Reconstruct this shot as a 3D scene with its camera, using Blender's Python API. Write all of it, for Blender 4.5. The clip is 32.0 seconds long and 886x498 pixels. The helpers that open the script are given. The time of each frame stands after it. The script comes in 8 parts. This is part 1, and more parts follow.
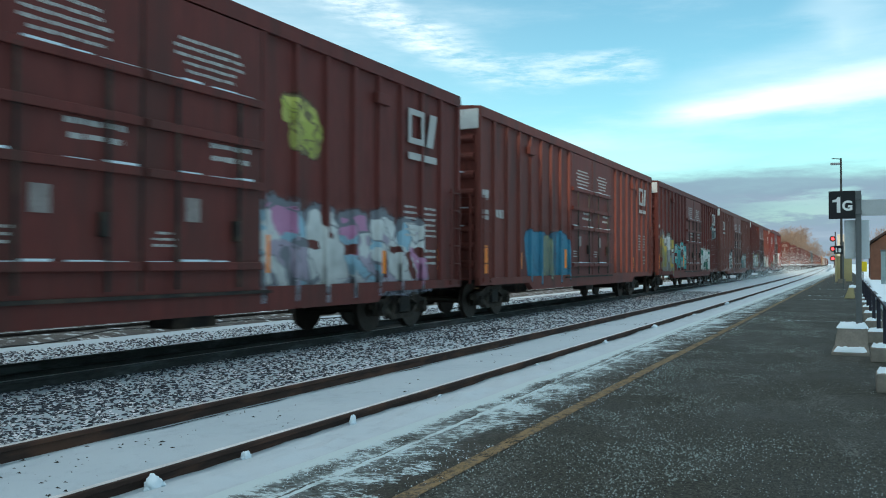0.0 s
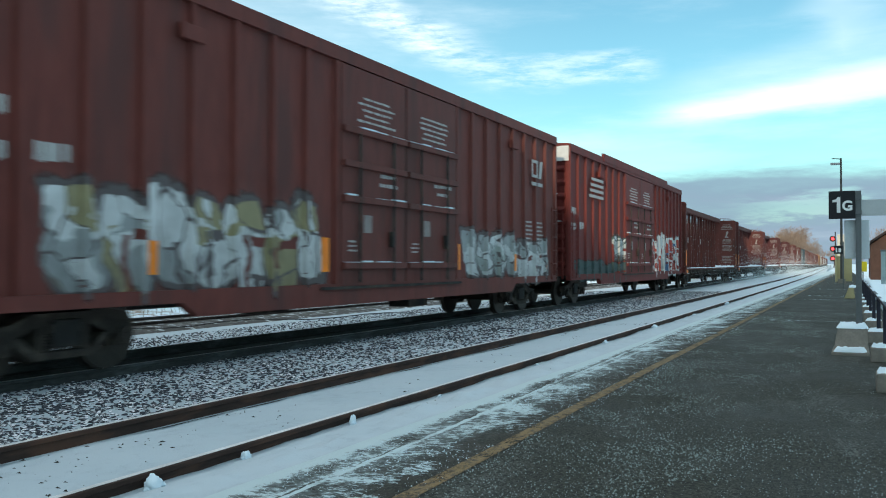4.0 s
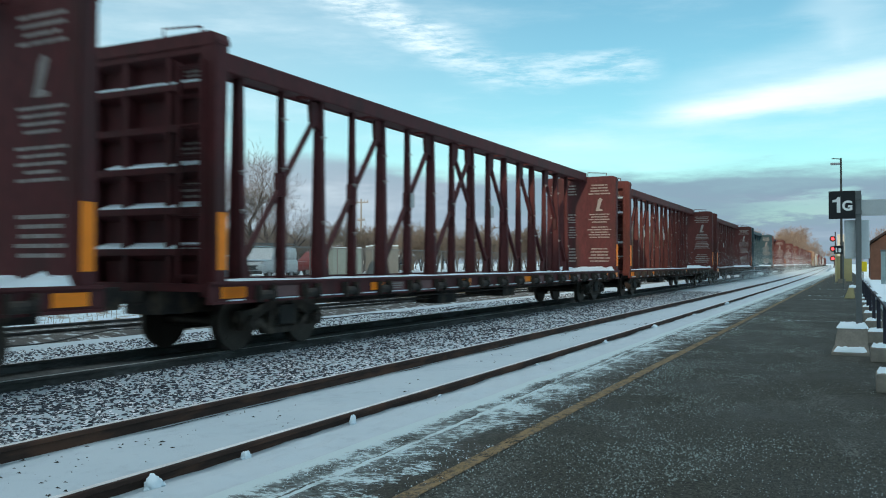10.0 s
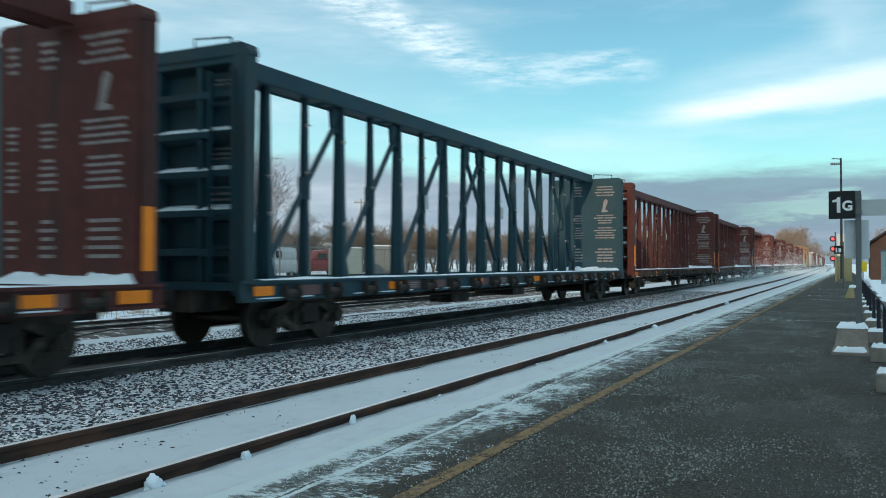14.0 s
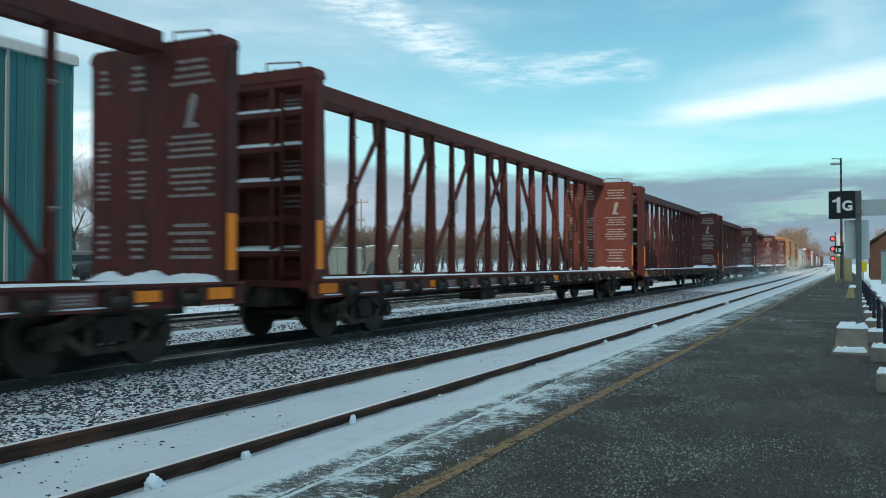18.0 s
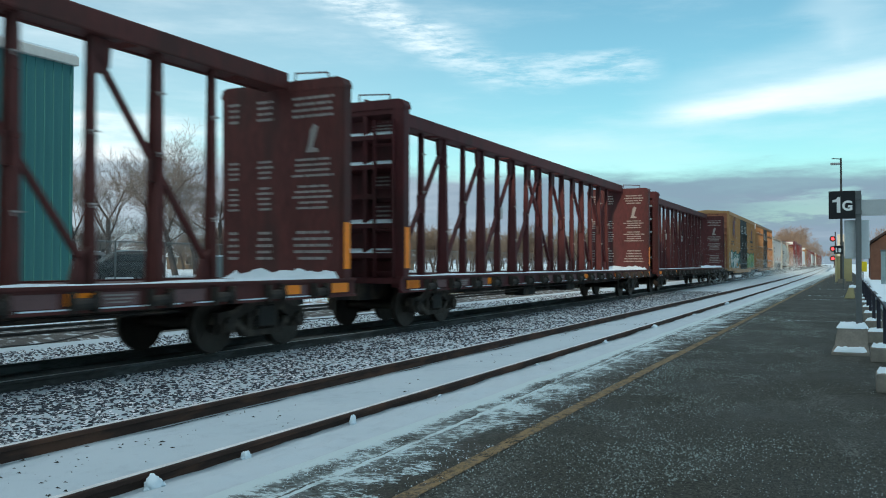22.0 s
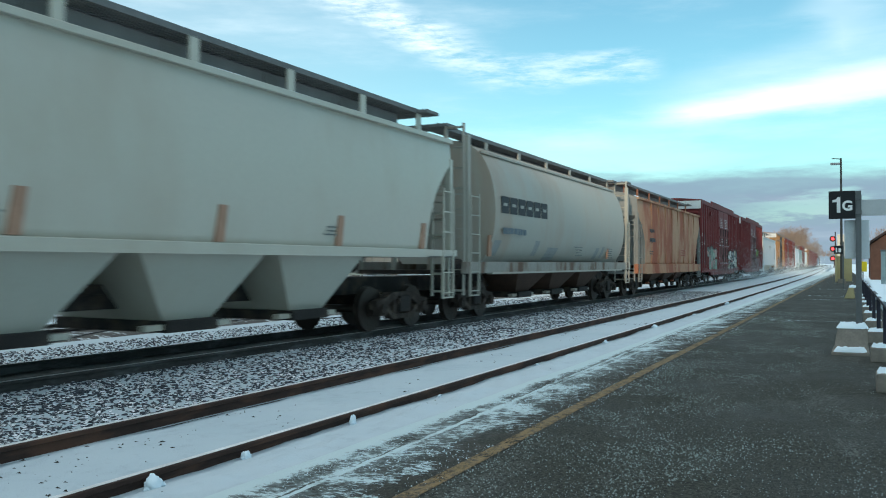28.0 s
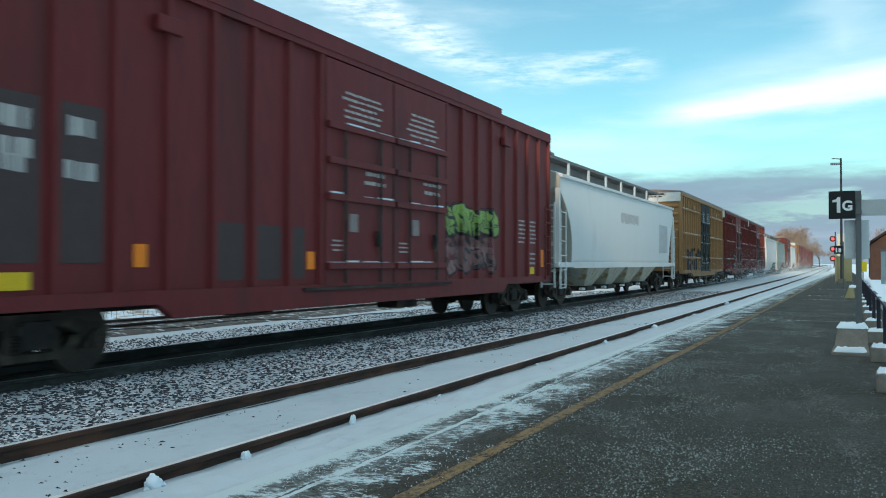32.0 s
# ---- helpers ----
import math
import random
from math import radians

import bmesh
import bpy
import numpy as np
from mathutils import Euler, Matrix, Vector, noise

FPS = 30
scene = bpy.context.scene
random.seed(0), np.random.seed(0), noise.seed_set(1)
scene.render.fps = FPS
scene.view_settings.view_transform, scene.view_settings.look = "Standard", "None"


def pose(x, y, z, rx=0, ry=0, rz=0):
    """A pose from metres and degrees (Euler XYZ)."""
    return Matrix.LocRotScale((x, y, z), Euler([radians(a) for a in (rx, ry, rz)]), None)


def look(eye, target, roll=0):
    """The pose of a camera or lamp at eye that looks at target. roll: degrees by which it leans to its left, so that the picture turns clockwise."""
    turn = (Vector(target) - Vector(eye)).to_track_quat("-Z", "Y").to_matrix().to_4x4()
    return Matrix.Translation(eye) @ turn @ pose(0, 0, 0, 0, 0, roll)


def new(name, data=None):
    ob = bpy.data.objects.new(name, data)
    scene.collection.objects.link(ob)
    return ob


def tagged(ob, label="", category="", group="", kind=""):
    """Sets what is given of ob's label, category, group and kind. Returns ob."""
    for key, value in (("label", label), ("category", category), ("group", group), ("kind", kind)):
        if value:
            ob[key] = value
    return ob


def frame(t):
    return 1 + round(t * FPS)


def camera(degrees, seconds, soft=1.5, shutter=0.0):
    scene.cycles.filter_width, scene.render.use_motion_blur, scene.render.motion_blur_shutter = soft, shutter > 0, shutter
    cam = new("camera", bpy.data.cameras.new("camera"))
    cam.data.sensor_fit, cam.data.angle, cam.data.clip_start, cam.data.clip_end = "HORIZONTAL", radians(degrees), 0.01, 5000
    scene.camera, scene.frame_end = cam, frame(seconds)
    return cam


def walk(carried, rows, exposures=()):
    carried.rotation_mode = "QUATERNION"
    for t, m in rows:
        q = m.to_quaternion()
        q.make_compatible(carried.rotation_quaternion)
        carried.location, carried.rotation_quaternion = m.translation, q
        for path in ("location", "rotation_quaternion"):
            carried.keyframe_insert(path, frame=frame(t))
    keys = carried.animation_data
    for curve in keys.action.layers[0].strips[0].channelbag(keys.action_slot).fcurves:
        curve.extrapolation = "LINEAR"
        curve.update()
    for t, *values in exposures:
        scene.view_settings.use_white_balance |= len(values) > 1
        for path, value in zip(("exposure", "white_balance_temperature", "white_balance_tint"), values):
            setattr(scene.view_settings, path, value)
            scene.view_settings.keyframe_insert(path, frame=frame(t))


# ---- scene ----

# ======== camera: fixed on a tripod at the platform's edge ========
EYE = Vector((0.0, 0.0, 1.409))
YAW, PITCH = radians(26.53), radians(0.965)
AIM = EYE + Vector((-math.sin(YAW) * math.cos(PITCH), math.cos(YAW) * math.cos(PITCH), math.sin(PITCH)))
cam = camera(56.0, 32.0, soft=1.05, shutter=0.22)
STAND = look(EYE, AIM, 0.077)
walk(cam, [(0.0, STAND), (32.0, STAND)], exposures=[(0.0, 0.46), (2.0, 0.56), (6.0, 0.46), (12.0, 0.32), (20.0, 0.27), (25.0, 0.38), (28.0, 0.50), (32.0, 0.47)])

# ======== light: a low winter sun behind the camera and a cold sky ========
SUN_AZ, SUN_EL = radians(9.0), radians(18.0)       # towards +x from -y, and height
SUN_DIR = Vector((math.sin(SUN_AZ) * math.cos(SUN_EL), -math.cos(SUN_AZ) * math.cos(SUN_EL), math.sin(SUN_EL)))
sun = new("sun", bpy.data.lights.new("sun", "SUN"))
sun.data.energy, sun.data.angle, sun.data.color = 1.8, radians(0.5), (1.0, 0.80, 0.58)
sun.matrix_world = look(SUN_DIR * 50, (0, 0, 0))


SKY_STRENGTH = 0.13
SKY_TINT = (0.61, 0.905, 0.80)
CLOUD_WHITE = (6.4, 7.3, 7.6)
CLOUD_GREY = (1.5, 2.15, 2.85)


def sky_world():
    """Blue winter sky with a few thin high clouds, a bright lens of cloud and grey cloud low down."""
    w = bpy.data.worlds.new("sky")
    scene.world = w
    w.use_nodes = True
    nt = w.node_tree
    N, K = nt.nodes, nt.links
    N.clear()

    def node(kind):
        return N.new(kind)

    def m(op, a, b=None, c=None):
        n = node("ShaderNodeMath")
        n.operation = op
        for i, v in enumerate((a, b, c)):
            if v is None:
                continue
            if isinstance(v, (int, float)):
                n.inputs[i].default_value = v
            else:
                K.new(v, n.inputs[i])
        return n.outputs[0]

    def rgba_mix(blend="MIX"):
        n = node("ShaderNodeMix")
        n.data_type, n.blend_type = "RGBA", blend
        return n

    def smooth(v, lo, hi):
        n = node("ShaderNodeMapRange")
        n.interpolation_type = "SMOOTHSTEP"
        K.new(v, n.inputs[0])
        n.inputs[1].default_value, n.inputs[2].default_value = lo, hi
        return n.outputs[0]

    tc = node("ShaderNodeTexCoord")
    sep = node("ShaderNodeSeparateXYZ")
    K.new(tc.outputs["Generated"], sep.inputs[0])
    x, y, z = sep.outputs
    az = m("MULTIPLY", m("ARCTAN2", x, y), 57.2958)      # degrees to the right of +y
    el = m("MULTIPLY", m("ARCSINE", z), 57.2958)
    sky = node("ShaderNodeTexSky")
    sky.sky_type, sky.sun_disc, sky.sun_elevation, sky.sun_rotation = "NISHITA", False, SUN_EL, math.pi - SUN_AZ
    sky.altitude, sky.air_density, sky.dust_density, sky.ozone_density = 50, 1.0, 0.6, 2.0
    flat = node("ShaderNodeCombineXYZ")
    K.new(m("MULTIPLY", az, 0.032), flat.inputs[0])
    K.new(m("MULTIPLY", el, 0.17), flat.inputs[1])

    def noise_at(scale, detail, rough, shift):
        mp = node("ShaderNodeMapping")
        K.new(flat.outputs[0], mp.inputs[0])
        mp.inputs["Location"].default_value = (shift, shift * 0.7, 0)
        mp.inputs["Rotation"].default_value = (0, 0, radians(-9))
        n = node("ShaderNodeTexNoise")
        K.new(mp.outputs[0], n.inputs["Vector"])
        n.inputs["Scale"].default_value, n.inputs["Detail"].default_value, n.inputs["Roughness"].default_value = scale, detail, rough
        return n.outputs[0]

    n1, n2 = noise_at(1.5, 8, 0.62, 3.1), noise_at(4.2, 8, 0.6, 7.7)
    wob = m("MULTIPLY", m("SUBTRACT", n2, 0.5), 2.6)
    elw = m("ADD", el, wob)
    azw = m("ADD", az, m("MULTIPLY", wob, 4.0))
    # thin high cloud
    high = smooth(el, 22.0, 48.0)
    n3 = noise_at(9.0, 8, 0.68, 1.3)
    wisp = m("MULTIPLY", smooth(m("ADD", n1, m("MULTIPLY", high, 0.20)), 0.46, 0.82), m("ADD", 0.30, m("MULTIPLY", high, 0.65)))
    # mottled diagonal streak that thins out to the right
    off = m("SUBTRACT", el, m("SUBTRACT", 17.9, m("MULTIPLY", m("ADD", az, 34.0), 0.42)))
    fall = m("SUBTRACT", 1.0, smooth(m("ABSOLUTE", m("ADD", off, m("MULTIPLY", wob, 0.8))), 0.3, 2.0))
    band = m("MULTIPLY", fall, m("MULTIPLY", m("SUBTRACT", 1.0, smooth(az, -27.5, -21.0)), smooth(az, -60.0, -38.0)))
    patch = m("MULTIPLY", m("SUBTRACT", 1.0, smooth(m("ABSOLUTE", m("SUBTRACT", elw, 12.9)), 0.4, 1.6)), m("MULTIPLY", smooth(az, -27.0, -21.0), m("SUBTRACT", 1.0, smooth(az, -14.0, -11.0))))
    wisp = m("ADD", wisp, m("MULTIPLY", m("ADD", m("MULTIPLY", band, 0.72), m("MULTIPLY", patch, 0.45)), smooth(n3, 0.34, 0.66)))
    # bright lens of cloud over the far end of the line, sharp below and soft above
    rise = m("SUBTRACT", m("ADD", el, m("MULTIPLY", wob, 0.45)), m("MULTIPLY", m("ADD", az, 12.0), 0.055))
    grow = m("MULTIPLY", m("ADD", az, 14.0), 0.07)
    ends = m("MULTIPLY", smooth(m("ADD", az, m("MULTIPLY", wob, 1.5)), -14.5, -8.0), m("SUBTRACT", 1.0, smooth(az, 4.0, 14.0)))
    core = m("MULTIPLY", smooth(rise, 8.7, 9.5), m("SUBTRACT", 1.0, smooth(m("SUBTRACT", rise, grow), 9.5, 10.8)))
    lens = m("MULTIPLY", ends, m("ADD", m("MULTIPLY", core, m("ADD", 0.34, m("MULTIPLY", n1, 0.6))), m("MULTIPLY", m("MULTIPLY", smooth(rise, 8.9, 10.2), m("SUBTRACT", 1.0, smooth(m("SUBTRACT", rise, m("MULTIPLY", grow, 2.2)), 10.5, 12.6))), m("ADD", 0.12, m("MULTIPLY", n3, 0.2)))))
    # soft puff high up, and a faint patch under the lens
    puff = m("SUBTRACT", 1.0, smooth(m("ADD", m("MULTIPLY", m("ABSOLUTE", m("ADD", m("ADD", az, 0.9), wob)), 0.8), m("ABSOLUTE", m("SUBTRACT", elw, 15.6))), 0.4, 3.6))
    haze = m("MULTIPLY", m("MULTIPLY", smooth(azw, -26.0, -17.0), m("SUBTRACT", 1.0, smooth(azw, -11.0, -6.0))), m("MULTIPLY", smooth(elw, 5.6, 7.0), m("SUBTRACT", 1.0, smooth(elw, 7.8, 9.6))))
    lens = m("ADD", lens, m("ADD", m("MULTIPLY", puff, 0.26), m("MULTIPLY", haze, 0.16)))
    # heaped white cloud low on the left
    heap = m("MULTIPLY", m("MULTIPLY", smooth(n1, 0.30, 0.62), m("SUBTRACT", 1.0, smooth(azw, -49.0, -36.0))), m("MULTIPLY", smooth(elw, 6.0, 7.2), m("SUBTRACT", 1.0, smooth(elw, 8.6, 9.8))))
    veil = m("MULTIPLY", m("SUBTRACT", 1.0, smooth(az, -48.0, -14.0)), m("ADD", 0.14, m("MULTIPLY", n1, 0.20)))
    white = m("MINIMUM", m("ADD", m("ADD", wisp, veil), m("ADD", lens, heap)), 1.0)
    # grey cloud bank near the horizon
    bank = m("MULTIPLY", m("SUBTRACT", 1.0, smooth(m("SUBTRACT", elw, m("MULTIPLY", m("SUBTRACT", 1.0, smooth(az, -36.0, -26.0)), 1.3)), 5.2, 6.6)), m("ADD", 0.56, m("MULTIPLY", n1, 0.78)))
    # a slit of clear sky in the bank
    slit = m("MULTIPLY", m("MULTIPLY", smooth(azw, -9.0, -3.5), m("SUBTRACT", 1.0, smooth(azw, -1.0, 1.5))), m("MULTIPLY", smooth(m("ADD", elw, m("MULTIPLY", wob, 1.2)), 2.7, 3.3), m("SUBTRACT", 1.0, smooth(m("ADD", elw, m("MULTIPLY", wob, 1.2)), 3.7, 4.5))))
    bank = m("MULTIPLY", bank, m("SUBTRACT", 1.0, m("MULTIPLY", slit, 0.3)))

    mix1 = rgba_mix()
    K.new(bank, mix1.inputs["Factor"])
    tint = rgba_mix("MULTIPLY")
    tint.inputs["Factor"].default_value = 1.0
    K.new(sky.outputs[0], tint.inputs[6])
    tint.inputs[7].default_value = (SKY_TINT[0], SKY_TINT[1], SKY_TINT[2], 1)
    K.new(tint.outputs[2], mix1.inputs[6])
    mix1.inputs[7].default_value = (CLOUD_GREY[0], CLOUD_GREY[1], CLOUD_GREY[2], 1)
    mix2 = rgba_mix()
    K.new(white, mix2.inputs["Factor"])
    K.new(mix1.outputs[2], mix2.inputs[6])
    mix2.inputs[7].default_value = (CLOUD_WHITE[0], CLOUD_WHITE[1], CLOUD_WHITE[2], 1)
    bg = node("ShaderNodeBackground")
    bg.inputs["Strength"].default_value = SKY_STRENGTH
    K.new(mix2.outputs[2], bg.inputs["Color"])
    out = node("ShaderNodeOutputWorld")
    K.new(bg.outputs[0], out.inputs[0])


sky_world()

# ======== the line: track centres, the gentle curve, and the train's travel ========
NEAR_X, NEAR_Z = -4.917, 0.05      # platform track, rail top
MAIN_X = -9.79                     # the train's track, rail top at 0
BACK_X, BACK_Z = -18.1, -0.2       # siding beyond
BEND, BEND_END = 8.0e-5, 140.0


def bend(y):
    """Sideways shift of the line at y: a wide curve to the left, straight again past its end."""
    a = min(abs(y), BEND_END)
    s = BEND * a * a + 2 * BEND * BEND_END * max(abs(y) - BEND_END, 0)
    return -s if y >= 0 else s


def bearing(y):
    return math.degrees(math.atan(2 * BEND * min(abs(y), BEND_END)))


def travel(t):
    """Metres that the train has come towards the camera after t seconds."""
    return 18.898 * t - 0.00928 * t * t - 0.000527 * t ** 3


# ======== small helpers ========
MESHES, MATS = {}, {}


def blank(name, parent=None, loc=(0, 0, 0)):
    e = new(name)
    e.empty_display_size = 0.2
    e.location = loc
    if parent:
        e.parent = parent
    return e


def mesh_from(key, mat, build, smooth_faces=False):
    """A mesh made once for each key and material; build(bm) fills it."""
    k = (key, mat.name if mat else "")
    if k not in MESHES:
        bm = bmesh.new()
        build(bm)
        bmesh.ops.recalc_face_normals(bm, faces=bm.faces)
        me = bpy.data.meshes.new(key)
        bm.to_mesh(me)
        bm.free()
        if mat:
            me.materials.append(mat)
        if smooth_faces:
            me.polygons.foreach_set("use_smooth", [True] * len(me.polygons))
        MESHES[k] = me
    return MESHES[k]


def piece(name, me, parent=None, loc=(0, 0, 0), rot=(0, 0, 0), label="", scale=None):
    ob = new(name, me)
    ob.location = loc
    ob.rotation_euler = rot
    if scale:
        ob.scale = scale
    if parent:
        ob.parent = parent
    if label:
        ob["label"] = label
    return ob


def part(name, key, mat, parent, build, label="", loc=(0, 0, 0), smooth_faces=False):
    return piece(name, mesh_from(key, mat, build, smooth_faces), parent, loc, label=label)


def box(bm, x0, x1, y0, y1, z0, z1):
    v = [bm.verts.new(c) for c in ((x0, y0, z0), (x1, y0, z0), (x1, y1, z0), (x0, y1, z0), (x0, y0, z1), (x1, y0, z1), (x1, y1, z1), (x0, y1, z1))]
    for f in ((3, 2, 1, 0), (4, 5, 6, 7), (0, 1, 5, 4), (1, 2, 6, 5), (2, 3, 7, 6), (3, 0, 4, 7)):
        bm.faces.new([v[i] for i in f])
    return v


def boxes(*bs):
    def build(bm):
        for b in bs:
            box(bm, *b)
    return build


def soft_boxes(r, *bs):
    """Boxes with rounded edges."""
    def build(bm):
        for b in bs:
            box(bm, *b)
        bmesh.ops.bevel(bm, geom=list(bm.edges), offset=r, segments=2, affect="EDGES", profile=0.5)
    return build


def prism(bm, pts, axis, a, b):
    """A polygon (in the two other axes, in order) pulled out along an axis from a to b."""
    def put(u, v, w):
        return {"x": (w, u, v), "y": (u, w, v), "z": (u, v, w)}[axis]
    lo = [bm.verts.new(put(u, v, a)) for u, v in pts]
    hi = [bm.verts.new(put(u, v, b)) for u, v in pts]
    bm.faces.new(lo[::-1])
    bm.faces.new(hi)
    n = len(pts)
    for i in range(n):
        bm.faces.new((lo[i], lo[(i + 1) % n], hi[(i + 1) % n], hi[i]))


def tube(bm, p, q, r0, r1=None, n=8, cap=True):
    """A tapered round bar from p to q."""
    p, q = Vector(p), Vector(q)
    r1 = r0 if r1 is None else r1
    d = (q - p).normalized()
    u = d.orthogonal().normalized()
    w = d.cross(u)
    rings = []
    for c, r in ((p, r0), (q, r1)):
        rings.append([bm.verts.new(c + (u * math.cos(2 * math.pi * i / n) + w * math.sin(2 * math.pi * i / n)) * r) for i in range(n)])
    for i in range(n):
        bm.faces.new((rings[0][i], rings[0][(i + 1) % n], rings[1][(i + 1) % n], rings[1][i]))
    if cap:
        bm.faces.new(rings[0][::-1])
        bm.faces.new(rings[1])


def bar(bm, p, q, wx, wy):
    """A square bar from p to q, wx wide across x and wy across the other way."""
    p, q = Vector(p), Vector(q)
    d = (q - p).normalized()
    u = Vector((1, 0, 0)) if abs(d.x) < 0.9 else Vector((0, 1, 0))
    w = d.cross(u).normalized()
    u = w.cross(d).normalized()
    v = []
    for c in (p, q):
        for a, b in ((-1, -1), (1, -1), (1, 1), (-1, 1)):
            v.append(bm.verts.new(c + u * wx / 2 * a + w * wy / 2 * b))
    for f in ((3, 2, 1, 0), (4, 5, 6, 7), (0, 1, 5, 4), (1, 2, 6, 5), (2, 3, 7, 6), (3, 0, 4, 7)):
        bm.faces.new([v[i] for i in f])


# ======== materials ========
def material(name, colour, rough=0.7, metal=0.0, spots=None, grain=0.25, scale=3.0, fine=40.0, bump=0.15, stretch=(1, 1, 1), spec=0.3, dirt=None, dirt_at=(0.5, 0.7)):
    """A painted, rusty or earthy surface: broad tone changes, fine grain, stains (dirt) and a little relief.
    stretch: squeezes the stains along an axis."""
    if name in MATS:
        return MATS[name]
    mt = bpy.data.materials.new(name)
    mt.use_nodes = True
    nt = mt.node_tree
    N, K = nt.nodes, nt.links
    b = N["Principled BSDF"]
    b.inputs["Roughness"].default_value = rough
    b.inputs["Metallic"].default_value = metal
    b.inputs["Specular IOR Level"].default_value = spec
    tc = N.new("ShaderNodeTexCoord")
    mp = N.new("ShaderNodeMapping")
    mp.inputs["Scale"].default_value = stretch
    K.new(tc.outputs["Object"], mp.inputs[0])
    info = N.new("ShaderNodeObjectInfo")
    big, small = N.new("ShaderNodeTexNoise"), N.new("ShaderNodeTexNoise")
    for n, s, d in ((big, scale, 6), (small, fine, 4)):
        K.new(mp.outputs[0], n.inputs["Vector"])
        n.inputs["Scale"].default_value, n.inputs["Detail"].default_value = s, d
        n.inputs["Roughness"].default_value = 0.6
    shade = N.new("ShaderNodeMix")
    shade.data_type = "FLOAT"
    shade.inputs[0].default_value = 0.45
    K.new(big.outputs[0], shade.inputs[2])
    K.new(small.outputs[0], shade.inputs[3])
    ramp = N.new("ShaderNodeMapRange")
    K.new(shade.outputs[0], ramp.inputs[0])
    ramp.inputs[1].default_value, ramp.inputs[2].default_value = 0.3, 0.7
    ramp.inputs[3].default_value, ramp.inputs[4].default_value = 1 - grain, 1 + grain
    base = N.new("ShaderNodeMix")
    base.data_type, base.blend_type = "RGBA", "MULTIPLY"
    base.inputs[0].default_value = 1.0
    base.inputs[6].default_value = (*colour, 1)
    K.new(ramp.outputs[0], base.inputs[7])
    last = base.outputs[2]
    if dirt:
        sm = N.new("ShaderNodeMapRange")
        sm.interpolation_type = "SMOOTHSTEP"
        K.new(big.outputs[0], sm.inputs[0])
        sm.inputs[1].default_value, sm.inputs[2].default_value = dirt_at
        mx = N.new("ShaderNodeMix")
        mx.data_type = "RGBA"
        K.new(sm.outputs[0], mx.inputs[0])
        K.new(last, mx.inputs[6])
        mx.inputs[7].default_value = (*dirt, 1)
        last = mx.outputs[2]
    K.new(last, b.inputs["Base Color"])
    if bump:
        bp = N.new("ShaderNodeBump")
        bp.inputs["Strength"].default_value = bump
        bp.inputs["Distance"].default_value = 0.02
        K.new(small.outputs[0], bp.inputs["Height"])
        K.new(bp.outputs[0], b.inputs["Normal"])
    MATS[name] = mt
    return mt


def glow(name, colour, strength):
    if name in MATS:
        return MATS[name]
    mt = bpy.data.materials.new(name)
    mt.use_nodes = True
    b = mt.node_tree.nodes["Principled BSDF"]
    b.inputs["Base Color"].default_value = (*colour, 1)
    b.inputs["Emission Color"].default_value = (*colour, 1)
    b.inputs["Emission Strength"].default_value = strength
    MATS[name] = mt
    return mt


